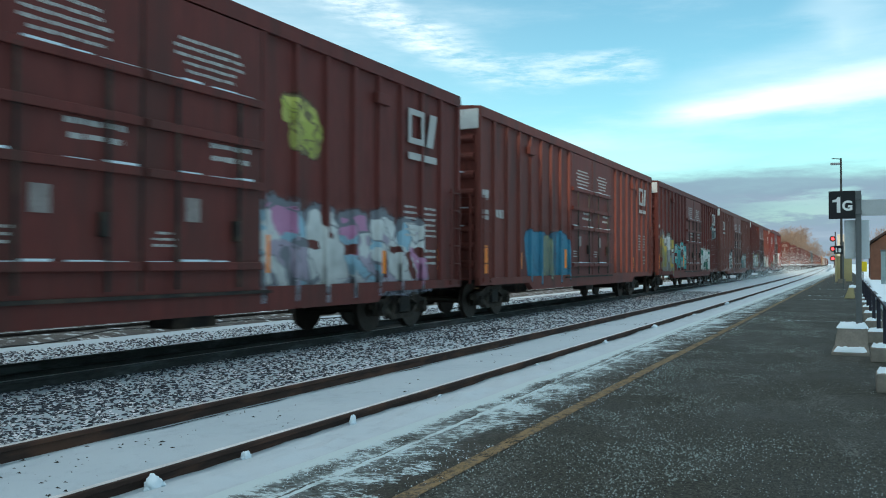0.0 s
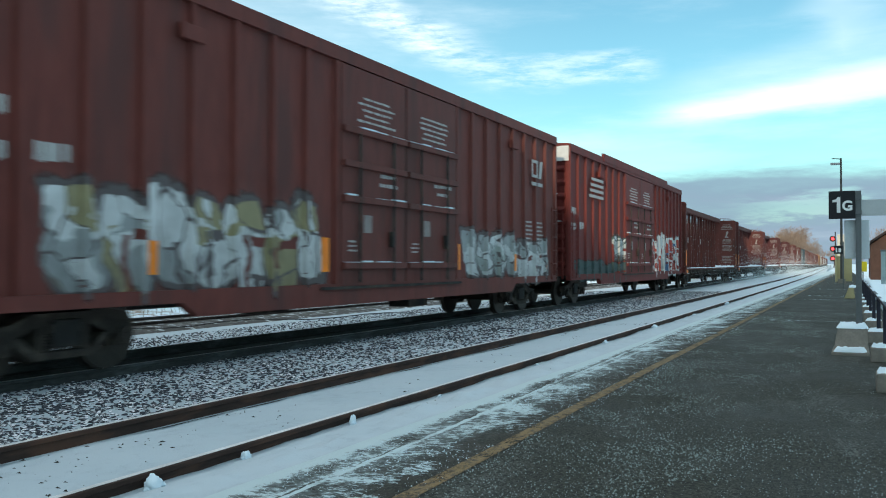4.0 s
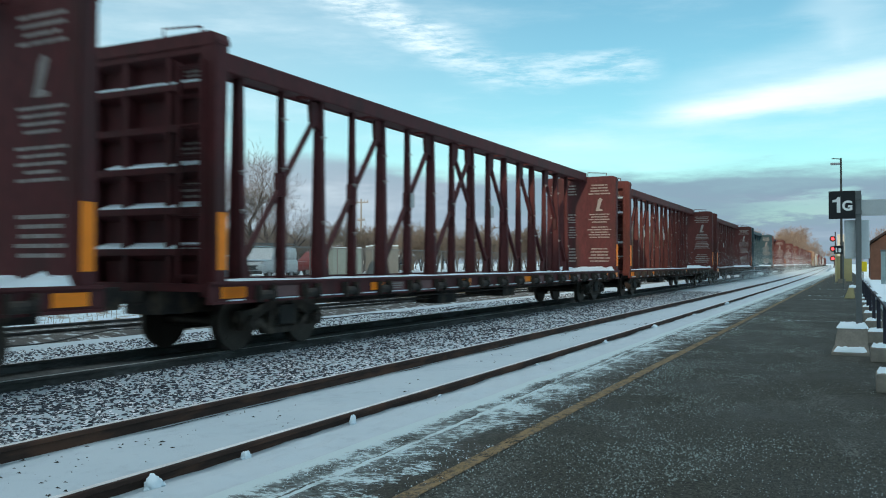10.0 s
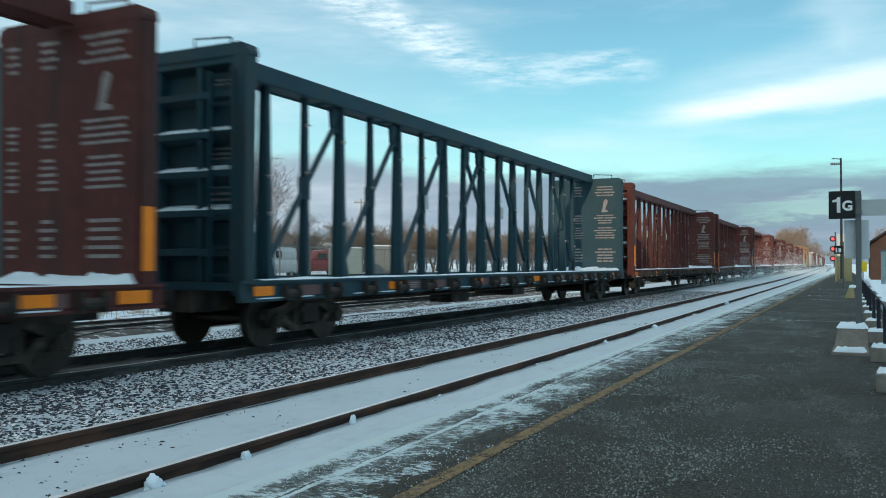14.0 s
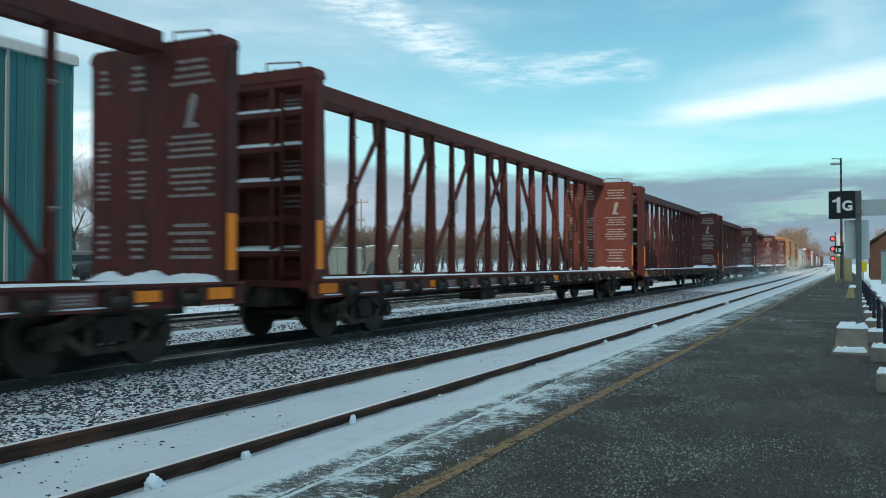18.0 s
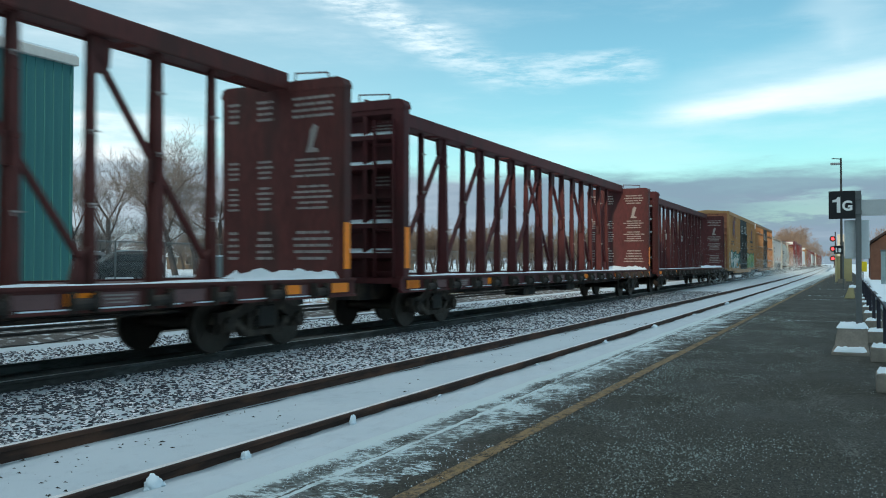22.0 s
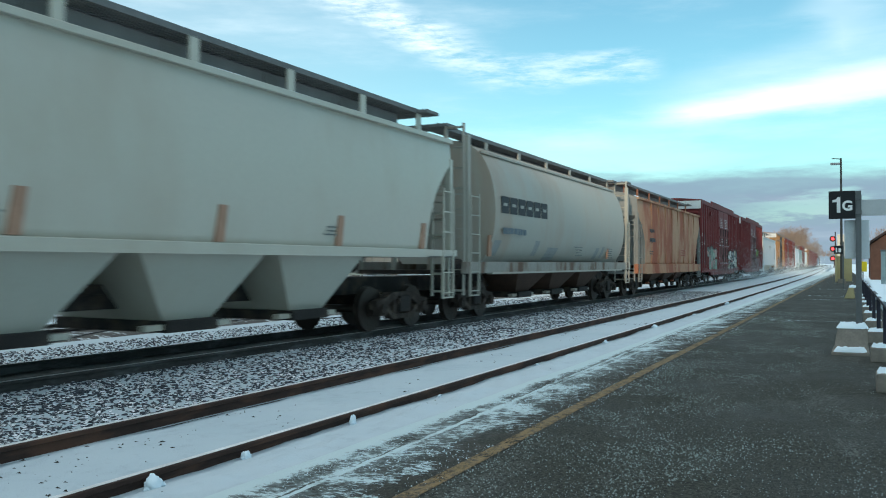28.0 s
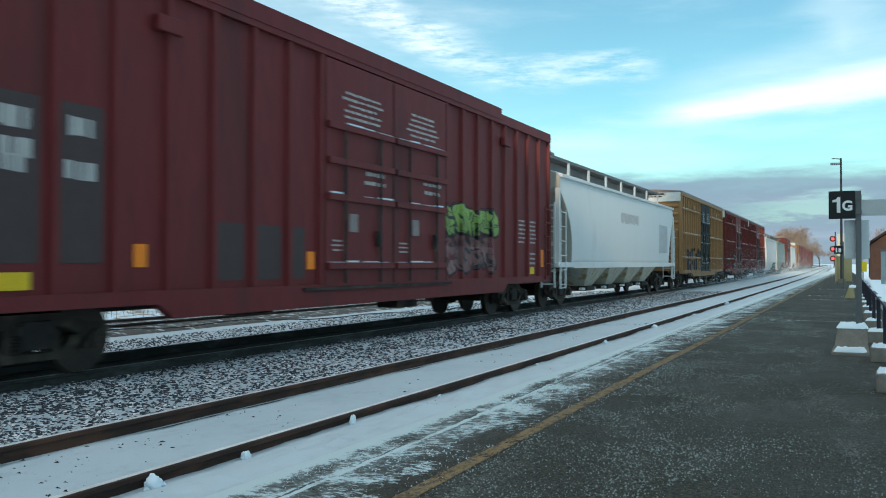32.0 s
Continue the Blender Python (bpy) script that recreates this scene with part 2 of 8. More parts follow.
def snowy(name, under, amount, scale=14.0, rough=0.9, along=(1, 1, 1), edge=0.06, under2=None, streak=None, specks=0.0, bright=1.0):
    """Snow lying in patches over something darker. amount: share of snow. streak: (x0, x1) over which the cover thins out to the right."""
    if name in MATS:
        return MATS[name]
    mt = bpy.data.materials.new(name)
    mt.use_nodes = True
    nt = mt.node_tree
    N, K = nt.nodes, nt.links
    b = N["Principled BSDF"]
    b.inputs["Roughness"].default_value = rough
    b.inputs["Specular IOR Level"].default_value = 0.25
    tc = N.new("ShaderNodeTexCoord")
    mp = N.new("ShaderNodeMapping")
    mp.inputs["Scale"].default_value = along
    K.new(tc.outputs["Object"], mp.inputs[0])
    n1, n2, n3 = (N.new("ShaderNodeTexNoise") for _ in range(3))
    for n, s, d in ((n1, scale, 7), (n2, scale * 9, 3), (n3, scale * 0.12, 4)):
        K.new(mp.outputs[0], n.inputs["Vector"])
        n.inputs["Scale"].default_value, n.inputs["Detail"].default_value = s, d
        n.inputs["Roughness"].default_value = 0.65

    def m(op, a, c):
        q = N.new("ShaderNodeMath")
        q.operation = op
        for i, v in enumerate((a, c)):
            if isinstance(v, (int, float)):
                q.inputs[i].default_value = v
            else:
                K.new(v, q.inputs[i])
        return q.outputs[0]

    cover = m("ADD", m("MULTIPLY", n1.outputs[0], 0.6), m("ADD", m("MULTIPLY", n3.outputs[0], 0.3), m("MULTIPLY", n2.outputs[0], 0.1)))
    level = 0.5 - (amount - 0.5) * 0.36
    if streak:
        sp = N.new("ShaderNodeSeparateXYZ")
        K.new(tc.outputs["Object"], sp.inputs[0])
        g = N.new("ShaderNodeMapRange")
        K.new(sp.outputs[0], g.inputs[0])
        g.inputs[1].default_value, g.inputs[2].default_value = streak
        g.inputs[3].default_value, g.inputs[4].default_value = level, 0.78
        low = g.outputs[0]
    else:
        low = level
    f = N.new("ShaderNodeMapRange")
    f.interpolation_type = "SMOOTHSTEP"
    K.new(m("SUBTRACT", cover, low), f.inputs[0])
    f.inputs[1].default_value, f.inputs[2].default_value = -edge / 2, edge / 2
    tone = N.new("ShaderNodeMix")
    tone.data_type = "RGBA"
    K.new(m("ADD", m("MULTIPLY", n2.outputs[0], 0.5), m("MULTIPLY", n3.outputs[0], 0.5)), tone.inputs[0])
    tone.inputs[6].default_value = (*under, 1)
    tone.inputs[7].default_value = (*(under2 or [c * 2.2 for c in under]), 1)
    white = N.new("ShaderNodeMix")
    white.data_type = "RGBA"
    K.new(n3.outputs[0], white.inputs[0])
    white.inputs[6].default_value, white.inputs[7].default_value = (0.63 * bright, 0.77 * bright, 0.855 * bright, 1), (0.76 * bright, 0.86 * bright, 0.925 * bright, 1)
    cover_f = f.outputs[0]
    if specks:
        # loose grit and grains of ice, thicker in drifts
        vo, sm = N.new("ShaderNodeTexVoronoi"), N.new("ShaderNodeSeparateColor")
        K.new(tc.outputs["Object"], vo.inputs["Vector"])
        vo.inputs["Scale"].default_value = 85.0
        K.new(vo.outputs["Color"], sm.inputs[0])
        drift = m("MULTIPLY", m("SUBTRACT", n1.outputs[0], 0.22), specks)
        dot = m("MULTIPLY", m("LESS_THAN", sm.outputs[0], drift), m("LESS_THAN", vo.outputs["Distance"], m("MULTIPLY", sm.outputs[1], 0.5)))
        cover_f = m("MAXIMUM", f.outputs[0], m("MULTIPLY", dot, 0.55))
    mx = N.new("ShaderNodeMix")
    mx.data_type = "RGBA"
    K.new(cover_f, mx.inputs[0])
    K.new(tone.outputs[2], mx.inputs[6])
    K.new(white.outputs[2], mx.inputs[7])
    K.new(mx.outputs[2], b.inputs["Base Color"])
    bp = N.new("ShaderNodeBump")
    bp.inputs["Strength"].default_value, bp.inputs["Distance"].default_value = 0.5, 0.02
    K.new(m("ADD", m("MULTIPLY", f.outputs[0], 0.6), m("MULTIPLY", n2.outputs[0], 0.5)), bp.inputs["Height"])
    K.new(bp.outputs[0], b.inputs["Normal"])
    MATS[name] = mt
    return mt


def paint_mask(name, centre, half, palette, seed, cell=1.0, ragged=0.5, outline=(0.02, 0.02, 0.025)):
    """Spray paint over a car's side (car's own y, z): a row of fat letter-like shapes, each cell wide, with outlines and openings."""
    mt = bpy.data.materials.new(name)
    mt.use_nodes = True
    nt = mt.node_tree
    N, K = nt.nodes, nt.links
    b, out = N["Principled BSDF"], N["Material Output"]
    b.inputs["Roughness"].default_value = 0.55
    tc = N.new("ShaderNodeTexCoord")
    sp = N.new("ShaderNodeSeparateXYZ")
    K.new(tc.outputs["Object"], sp.inputs[0])

    def m(op, a, c=None):
        q = N.new("ShaderNodeMath")
        q.operation = op
        for i, v in enumerate((a, c)):
            if v is None:
                continue
            if isinstance(v, (int, float)):
                q.inputs[i].default_value = v
            else:
                K.new(v, q.inputs[i])
        return q.outputs[0]

    def noise_of(scale, shift):
        fl = N.new("ShaderNodeCombineXYZ")
        K.new(sp.outputs[1], fl.inputs[0])
        K.new(sp.outputs[2], fl.inputs[1])
        fl.inputs[2].default_value = seed * 3.7 + shift
        n = N.new("ShaderNodeTexNoise")
        K.new(fl.outputs[0], n.inputs["Vector"])
        n.inputs["Scale"].default_value, n.inputs["Detail"].default_value = scale, 2
        return m("SUBTRACT", n.outputs[0], 0.5)

    def chance(v, shift):
        n = N.new("ShaderNodeTexWhiteNoise")
        n.noise_dimensions = "1D"
        K.new(m("ADD", v, seed * 7.3 + shift), n.inputs["W"])
        return n.outputs[0]

    warp, warp2, blot, fine = noise_of(1.5, 0), noise_of(1.7, 11), noise_of(2.6, 23), noise_of(7.0, 31)
    count = max(1, round(2 * half[0] / cell))
    w = 2 * half[0] / count
    v = m("DIVIDE", m("ADD", m("SUBTRACT", sp.outputs[2], centre[1]), m("ADD", m("MULTIPLY", warp2, 1.0 * ragged), m("MULTIPLY", fine, 0.16 * ragged))), half[1] * 2)
    u = m("DIVIDE", m("ADD", m("SUBTRACT", sp.outputs[1], centre[0] - half[0]), m("ADD", m("MULTIPLY", warp, 1.6 * ragged), m("ADD", m("MULTIPLY", fine, 0.2 * ragged), m("MULTIPLY", v, 0.35)))), w)
    idx = m("FLOOR", u)
    f = m("SUBTRACT", m("SUBTRACT", u, idx), 0.5)
    r1, r2, r3 = chance(idx, 0.13), chance(idx, 5.31), chance(idx, 9.77)
    vv = m("ADD", v, m("MULTIPLY", m("SUBTRACT", r1, 0.5), 0.16))
    body = m("ADD", m("POWER", m("DIVIDE", m("ABSOLUTE", f), 0.52), 5.0), m("POWER", m("DIVIDE", m("ABSOLUTE", vv), 0.45), 3.0))
    inside = m("MULTIPLY", m("GREATER_THAN", idx, -0.5), m("LESS_THAN", idx, count - 0.5))
    # openings: a slot from below, from above, or an eye
    side = m("LESS_THAN", m("ABSOLUTE", m("ADD", f, m("MULTIPLY", m("SUBTRACT", r2, 0.5), 0.3))), m("ADD", 0.05, m("MULTIPLY", r1, 0.05)))
    below = m("MULTIPLY", m("LESS_THAN", r3, 0.4), m("LESS_THAN", vv, -0.08))
    above = m("MULTIPLY", m("GREATER_THAN", r3, 0.7), m("GREATER_THAN", vv, 0.08))
    eye = m("LESS_THAN", m("ABSOLUTE", m("ADD", vv, m("MULTIPLY", m("SUBTRACT", r2, 0.5), 0.3))), 0.11)
    slot = m("MULTIPLY", side, m("MAXIMUM", m("MAXIMUM", below, above), m("MULTIPLY", eye, m("GREATER_THAN", r2, 0.4))))
    notch = m("MULTIPLY", m("GREATER_THAN", r1, 0.45), m("MULTIPLY", m("GREATER_THAN", m("MULTIPLY", f, m("SIGN", m("SUBTRACT", r2, 0.5))), 0.12), m("LESS_THAN", m("ABSOLUTE", m("SUBTRACT", vv, 0.05)), 0.05)))
    opening = m("MAXIMUM", slot, notch)
    # slanting shards of colour with thin lines between them
    fl = N.new("ShaderNodeCombineXYZ")
    K.new(m("ADD", m("MULTIPLY", u, 1.5), m("MULTIPLY", v, 0.8)), fl.inputs[0])
    K.new(m("SUBTRACT", m("MULTIPLY", v, 1.9), m("MULTIPLY", u, 0.5)), fl.inputs[1])
    fl.inputs[2].default_value = seed * 1.9
    cells, edges, sc = N.new("ShaderNodeTexVoronoi"), N.new("ShaderNodeTexVoronoi"), N.new("ShaderNodeSeparateColor")
    edges.feature = "DISTANCE_TO_EDGE"
    for q in (cells, edges):
        K.new(fl.outputs[0], q.inputs["Vector"])
        q.inputs["Scale"].default_value = 1.25
    K.new(cells.outputs["Color"], sc.inputs[0])
    thin = m("MULTIPLY", m("LESS_THAN", edges.outputs["Distance"], 0.045), m("GREATER_THAN", sc.outputs[1], 0.35))
    rp = N.new("ShaderNodeValToRGB")
    rp.color_ramp.interpolation = "CONSTANT"
    el = rp.color_ramp.elements
    while len(el) < len(palette):
        el.new(0.5)
    for i, c in enumerate(palette):
        el[i].position = i / len(palette)
        el[i].color = (*c, 1)
    K.new(m("FRACT", m("ADD", r2, m("ADD", m("MULTIPLY", m("GREATER_THAN", sc.outputs[0], 0.55), m("MULTIPLY", sc.outputs[2], 0.6)), m("MULTIPLY", m("GREATER_THAN", m("ADD", vv, m("MULTIPLY", blot, 0.9)), 0.12), 0.31)))), rp.inputs[0])
    rim = m("MAXIMUM", m("GREATER_THAN", body, 0.74), m("MAXIMUM", opening, thin))
    # sprayed fading inside each fill
    tone = N.new("ShaderNodeMix")
    tone.data_type, tone.blend_type = "RGBA", "MULTIPLY"
    tone.inputs[0].default_value = 1.0
    K.new(rp.outputs[0], tone.inputs[6])
    shade = N.new("ShaderNodeMapRange")
    K.new(m("ADD", blot, m("MULTIPLY", vv, 0.5)), shade.inputs[0])
    shade.inputs[1].default_value, shade.inputs[2].default_value, shade.inputs[3].default_value, shade.inputs[4].default_value = -0.35, 0.35, 0.62, 1.12
    K.new(shade.outputs[0], tone.inputs[7])
    mx = N.new("ShaderNodeMix")
    mx.data_type = "RGBA"
    K.new(rim, mx.inputs[0])
    K.new(tone.outputs[2], mx.inputs[6])
    mx.inputs[7].default_value = (*outline, 1)
    K.new(mx.outputs[2], b.inputs["Base Color"])
    # soft overspray round the shapes, and worn-off spots
    spray = N.new("ShaderNodeMapRange")
    spray.interpolation_type = "SMOOTHSTEP"
    K.new(m("ADD", body, m("MULTIPLY", fine, 0.8)), spray.inputs[0])
    spray.inputs[1].default_value, spray.inputs[2].default_value, spray.inputs[3].default_value, spray.inputs[4].default_value = 1.0, 1.5, 0.94, 0.0
    worn = m("GREATER_THAN", m("ADD", fine, m("MULTIPLY", blot, 0.6)), -0.26)
    keep = m("MULTIPLY", m("MULTIPLY", inside, spray.outputs[0]), m("MULTIPLY", m("ADD", 0.25, m("MULTIPLY", worn, 0.75)), m("SUBTRACT", 1.0, m("MULTIPLY", opening, m("GREATER_THAN", r1, 0.6)))))
    tr, ms = N.new("ShaderNodeBsdfTransparent"), N.new("ShaderNodeMixShader")
    K.new(keep, ms.inputs[0])
    K.new(tr.outputs[0], ms.inputs[1])
    K.new(b.outputs[0], ms.inputs[2])
    K.new(ms.outputs[0], out.inputs[0])
    return mt


SNOW = snowy("snow", (0.70, 0.72, 0.75), 0.9, scale=6.0, under2=(0.8, 0.82, 0.84))
BLACK_STEEL = material("grimy_black_steel", (0.030, 0.026, 0.024), rough=0.75, grain=0.5, scale=2.4, dirt=(0.075, 0.055, 0.042), dirt_at=(0.45, 0.65))
TRUCK_STEEL = material("dusty_cast_steel", (0.045, 0.034, 0.028), rough=0.85, grain=0.5, scale=4.0, bump=0.3, dirt=(0.10, 0.078, 0.062), dirt_at=(0.48, 0.68))
WHEEL_STEEL = material("worn_wheel_steel", (0.065, 0.052, 0.044), rough=0.5, metal=0.6, grain=0.3)
RAIL_RUST = material("rusty_rail_side", (0.046, 0.026, 0.020), rough=0.85, grain=0.45, scale=6.0, stretch=(1, 0.2, 1), dirt=(0.095, 0.046, 0.030), dirt_at=(0.45, 0.65))
# worn rail top; its sky glint is put into the pale colour
RAIL_BRIGHT = material("worn_glint_rail_head", (0.70, 0.71, 0.71), rough=0.5, metal=0.25, grain=0.3)
WHITE_PAINT = material("faded_white_paint", (0.62, 0.63, 0.62), rough=0.6, grain=0.2, dirt=(0.30, 0.28, 0.26), dirt_at=(0.55, 0.8))
LETTER_WHITE = material("white_stencil_paint", (0.44, 0.43, 0.42), rough=0.6, grain=0.15, bump=0)
LETTER_DARK = material("dark_stencil_paint", (0.03, 0.035, 0.04), rough=0.6, grain=0.15, bump=0)
REFLECTOR = material("amber_reflector", (0.95, 0.25, 0.012), rough=0.4, grain=0.15, bump=0)
CONCRETE = material("weathered_concrete", (0.22, 0.20, 0.175), rough=0.9, grain=0.25, scale=6, bump=0.4)


# ======== ground, tracks and platform ========
def sheet(name, cross, mat, ys, bumps=0.0, follow=True, smooth_faces=True, seed=0.0, heap=None):
    """A strip of ground along the line: cross lists (x, z) from left to right, ys the stations along it."""
    nx, ny = len(cross), len(ys)
    co, fc = [], []
    for y in ys:
        for k, (x, z) in enumerate(cross):
            dz = bumps * (noise.noise((x * 1.3 + seed, y * 0.9, 1.7)) + 0.5 * noise.noise((x * 4 + seed, y * 3.1, 5.1))) if bumps and 0 < k < nx - 1 else 0
            co.append((x + (bend(y) if follow else 0), y, z + dz))
    if heap:
        for i, (x, y, z) in enumerate(co):
            xb = x - bend(y)
            w = max(0.0, 1 - abs(xb - heap[0]) / heap[1])
            h = 0.5 + noise.noise((xb * 2.2, y * 1.7, 9.0)) + 0.6 * noise.noise((xb * 7, y * 5.5, 2.0)) + 0.35 * noise.noise((xb * 15, y * 13, 4.0))
            co[i] = (x, y, z + heap[2] * w * h)
    for j in range(ny - 1):
        for i in range(nx - 1):
            a = j * nx + i
            fc.append((a, a + 1, a + nx + 1, a + nx))
    me = bpy.data.meshes.new(name)
    me.from_pydata(co, [], fc)
    me.materials.append(mat)
    me.polygons.foreach_set("use_smooth", [smooth_faces] * len(fc))
    return new(name, me)


def spread(x0, x1, z0, z1, n):
    return [(x0 + (x1 - x0) * i / n, z0 + (z1 - z0) * i / n) for i in range(n + 1)]


def stations(y0, y1, step0, grow=1.06):
    out, s = [y0], step0
    while out[-1] < y1:
        out.append(min(out[-1] + s, y1))
        s = max(step0, step0 * (1 + 0.05 * max(out[-1] - 12, 0)))
    return out


def platform_surface():
    """Gritty wet asphalt; snow thick at the outer edge, thinning past the edge stones to the yellow line."""
    mt = bpy.data.materials.new("gritty_wet_asphalt")
    mt.use_nodes = True
    nt = mt.node_tree
    N, K = nt.nodes, nt.links
    b = N["Principled BSDF"]
    b.inputs["Specular IOR Level"].default_value = 0.3
    tc, sp = N.new("ShaderNodeTexCoord"), N.new("ShaderNodeSeparateXYZ")
    K.new(tc.outputs["Object"], sp.inputs[0])

    def m(op, a, c):
        q = N.new("ShaderNodeMath")
        q.operation = op
        for i, v in enumerate((a, c)):
            if isinstance(v, (int, float)):
                q.inputs[i].default_value = v
            else:
                K.new(v, q.inputs[i])
        return q.outputs[0]

    def nz(scale, detail, rough, along=(1, 1, 1)):
        mp, n = N.new("ShaderNodeMapping"), N.new("ShaderNodeTexNoise")
        mp.inputs["Scale"].default_value = along
        K.new(tc.outputs["Object"], mp.inputs[0])
        K.new(mp.outputs[0], n.inputs["Vector"])
        n.inputs["Scale"].default_value, n.inputs["Detail"].default_value, n.inputs["Roughness"].default_value = scale, detail, rough
        return n.outputs[0]

    def span(v, lo, hi):
        q = N.new("ShaderNodeMapRange")
        q.interpolation_type = "SMOOTHSTEP"
        K.new(v, q.inputs[0])
        q.inputs[1].default_value, q.inputs[2].default_value = lo, hi
        return q.outputs[0]

    def blend(f, a, c):
        q = N.new("ShaderNodeMix")
        q.data_type = "RGBA"
        if isinstance(f, float):
            q.inputs[0].default_value = f
        else:
            K.new(f, q.inputs[0])
        for i, v in ((6, a), (7, c)):
            if isinstance(v, tuple):
                q.inputs[i].default_value = (*v, 1)
            else:
                K.new(v, q.inputs[i])
        return q.outputs[2]

    broad, mid, crumb = nz(0.9, 5, 0.6), nz(7.0, 6, 0.65, (1, 0.6, 1)), nz(60.0, 4, 0.8)
    base = blend(span(crumb, 0.40, 0.66), (0.006, 0.0064, 0.0050), (0.082, 0.083, 0.064))
    base = blend(m("MULTIPLY", span(broad, 0.42, 0.68), 0.3), base, (0.020, 0.0205, 0.017))
    # damp brown slush beside the line
    slush = m("MULTIPLY", m("SUBTRACT", 1.0, span(sp.outputs[0], -2.4, -2.2)), span(mid, 0.45, 0.62))
    base = blend(m("MULTIPLY", slush, 0.5), base, (0.05, 0.040, 0.032))
    frost = m("MULTIPLY", span(nz(2.2, 7, 0.7, (1, 0.35, 1)), 0.50, 0.75), m("MULTIPLY", span(crumb, 0.46, 0.60), 0.40))
    base = blend(frost, base, (0.36, 0.39, 0.37))
    # thin snow swept across the platform in streaks
    swept = m("MULTIPLY", span(nz(5.0, 8, 0.75, (0.22, 1.5, 1)), 0.54, 0.74), m("MULTIPLY", span(nz(0.55, 4, 0.6), 0.42, 0.66), span(crumb, 0.36, 0.58)))
    base = blend(m("MULTIPLY", swept, 0.32), base, (0.40, 0.45, 0.44))
    ramp = N.new("ShaderNodeValToRGB")
    K.new(m("DIVIDE", m("ADD", sp.outputs[0], 3.7), 2.0), ramp.inputs[0])
    el = ramp.color_ramp.elements
    steps = ((0.0, 0.20), (0.22, 0.22), (0.29, 0.44), (0.34, 0.525), (0.395, 0.515), (0.408, 0.46), (0.43, 0.505), (0.56, 0.525), (0.67, 0.56), (0.74, 0.74), (1.0, 0.85))
    while len(el) < len(steps):
        el.new(0.5)
    for i, (p, v) in enumerate(steps):
        el[i].position, el[i].color = p, (v, v, v, 1)
    cover = m("ADD", m("MULTIPLY", nz(2.8, 9, 0.75, (0.9, 0.75, 1)), 0.52), m("ADD", m("MULTIPLY", nz(30.0, 5, 0.75, (0.5, 1.25, 1)), 0.39), m("MULTIPLY", broad, 0.09)))
    gap = m("SUBTRACT", cover, ramp.outputs[0])
    white = span(gap, -0.006, 0.018)
    veil = m("MULTIPLY", span(gap, -0.11, 0.02), m("MULTIPLY", m("SUBTRACT", 1.0, span(sp.outputs[0], -2.95, -2.35)), 0.36))
    full = m("MAXIMUM", white, veil)
    # the dark joint of the edge stones, with a ridge of caught snow beside it
    jx = m("ADD", m("ADD", sp.outputs[0], m("ADD", 2.775, m("MULTIPLY", m("MINIMUM", sp.outputs[1], 14.0), 0.0225))), m("MULTIPLY", m("SUBTRACT", mid, 0.5), 0.09))
    joint = m("MULTIPLY", m("LESS_THAN", m("ABSOLUTE", jx, 0.0), 0.010), span(nz(1.3, 3, 0.6), 0.42, 0.52))
    ridge = m("MULTIPLY", m("LESS_THAN", m("ABSOLUTE", m("SUBTRACT", jx, 0.03), 0.0), m("ADD", 0.004, m("MULTIPLY", mid, 0.035))), span(nz(2.1, 4, 0.7), 0.36, 0.50))
    full = m("MAXIMUM", m("MULTIPLY", full, m("SUBTRACT", 1.0, m("MULTIPLY", joint, 0.85))), ridge)
    K.new(blend(full, base, (0.52, 0.635, 0.66)), b.inputs["Base Color"])
    rg = N.new("ShaderNodeMapRange")
    K.new(broad, rg.inputs[0])
    rg.inputs[1].default_value, rg.inputs[2].default_value, rg.inputs[3].default_value, rg.inputs[4].default_value = 0.35, 0.7, 0.9, 0.7
    K.new(rg.outputs[0], b.inputs["Roughness"])
    bp = N.new("ShaderNodeBump")
    bp.inputs["Strength"].default_value, bp.inputs["Distance"].default_value = 0.6, 0.02
    K.new(m("ADD", m("MULTIPLY", full, 0.9), m("MULTIPLY", crumb, 0.5)), bp.inputs["Height"])
    K.new(bp.outputs[0], b.inputs["Normal"])
    return mt


FIELD = snowy("snowy_field", (0.11, 0.085, 0.06), 0.80, scale=0.5, edge=0.12)
STONY = snowy("snow_dusted_ballast", (0.05, 0.052, 0.056), 1.05, bright=0.66, scale=9.0, edge=0.06, under2=(0.16, 0.16, 0.17))
STONY_FAR = snowy("pale_snow_dusted_ballast", (0.06, 0.062, 0.066), 0.85, bright=0.68, scale=7.0, edge=0.08, under2=(0.18, 0.175, 0.17))
DARK_BED = material("oily_dark_ballast", (0.095, 0.102, 0.100), rough=0.85, grain=0.5, scale=3.0, fine=22.0, bump=0.9, dirt=(0.16, 0.165, 0.165))
TRACK_SNOW = snowy("trodden_track_snow", (0.36, 0.44, 0.50), 0.80, scale=6.0, edge=0.22, bright=0.70, under2=(0.46, 0.53, 0.58))
ROAD = snowy("slushy_road", (0.09, 0.09, 0.09), 0.45, scale=0.8, along=(1, 0.2, 1), edge=0.2)

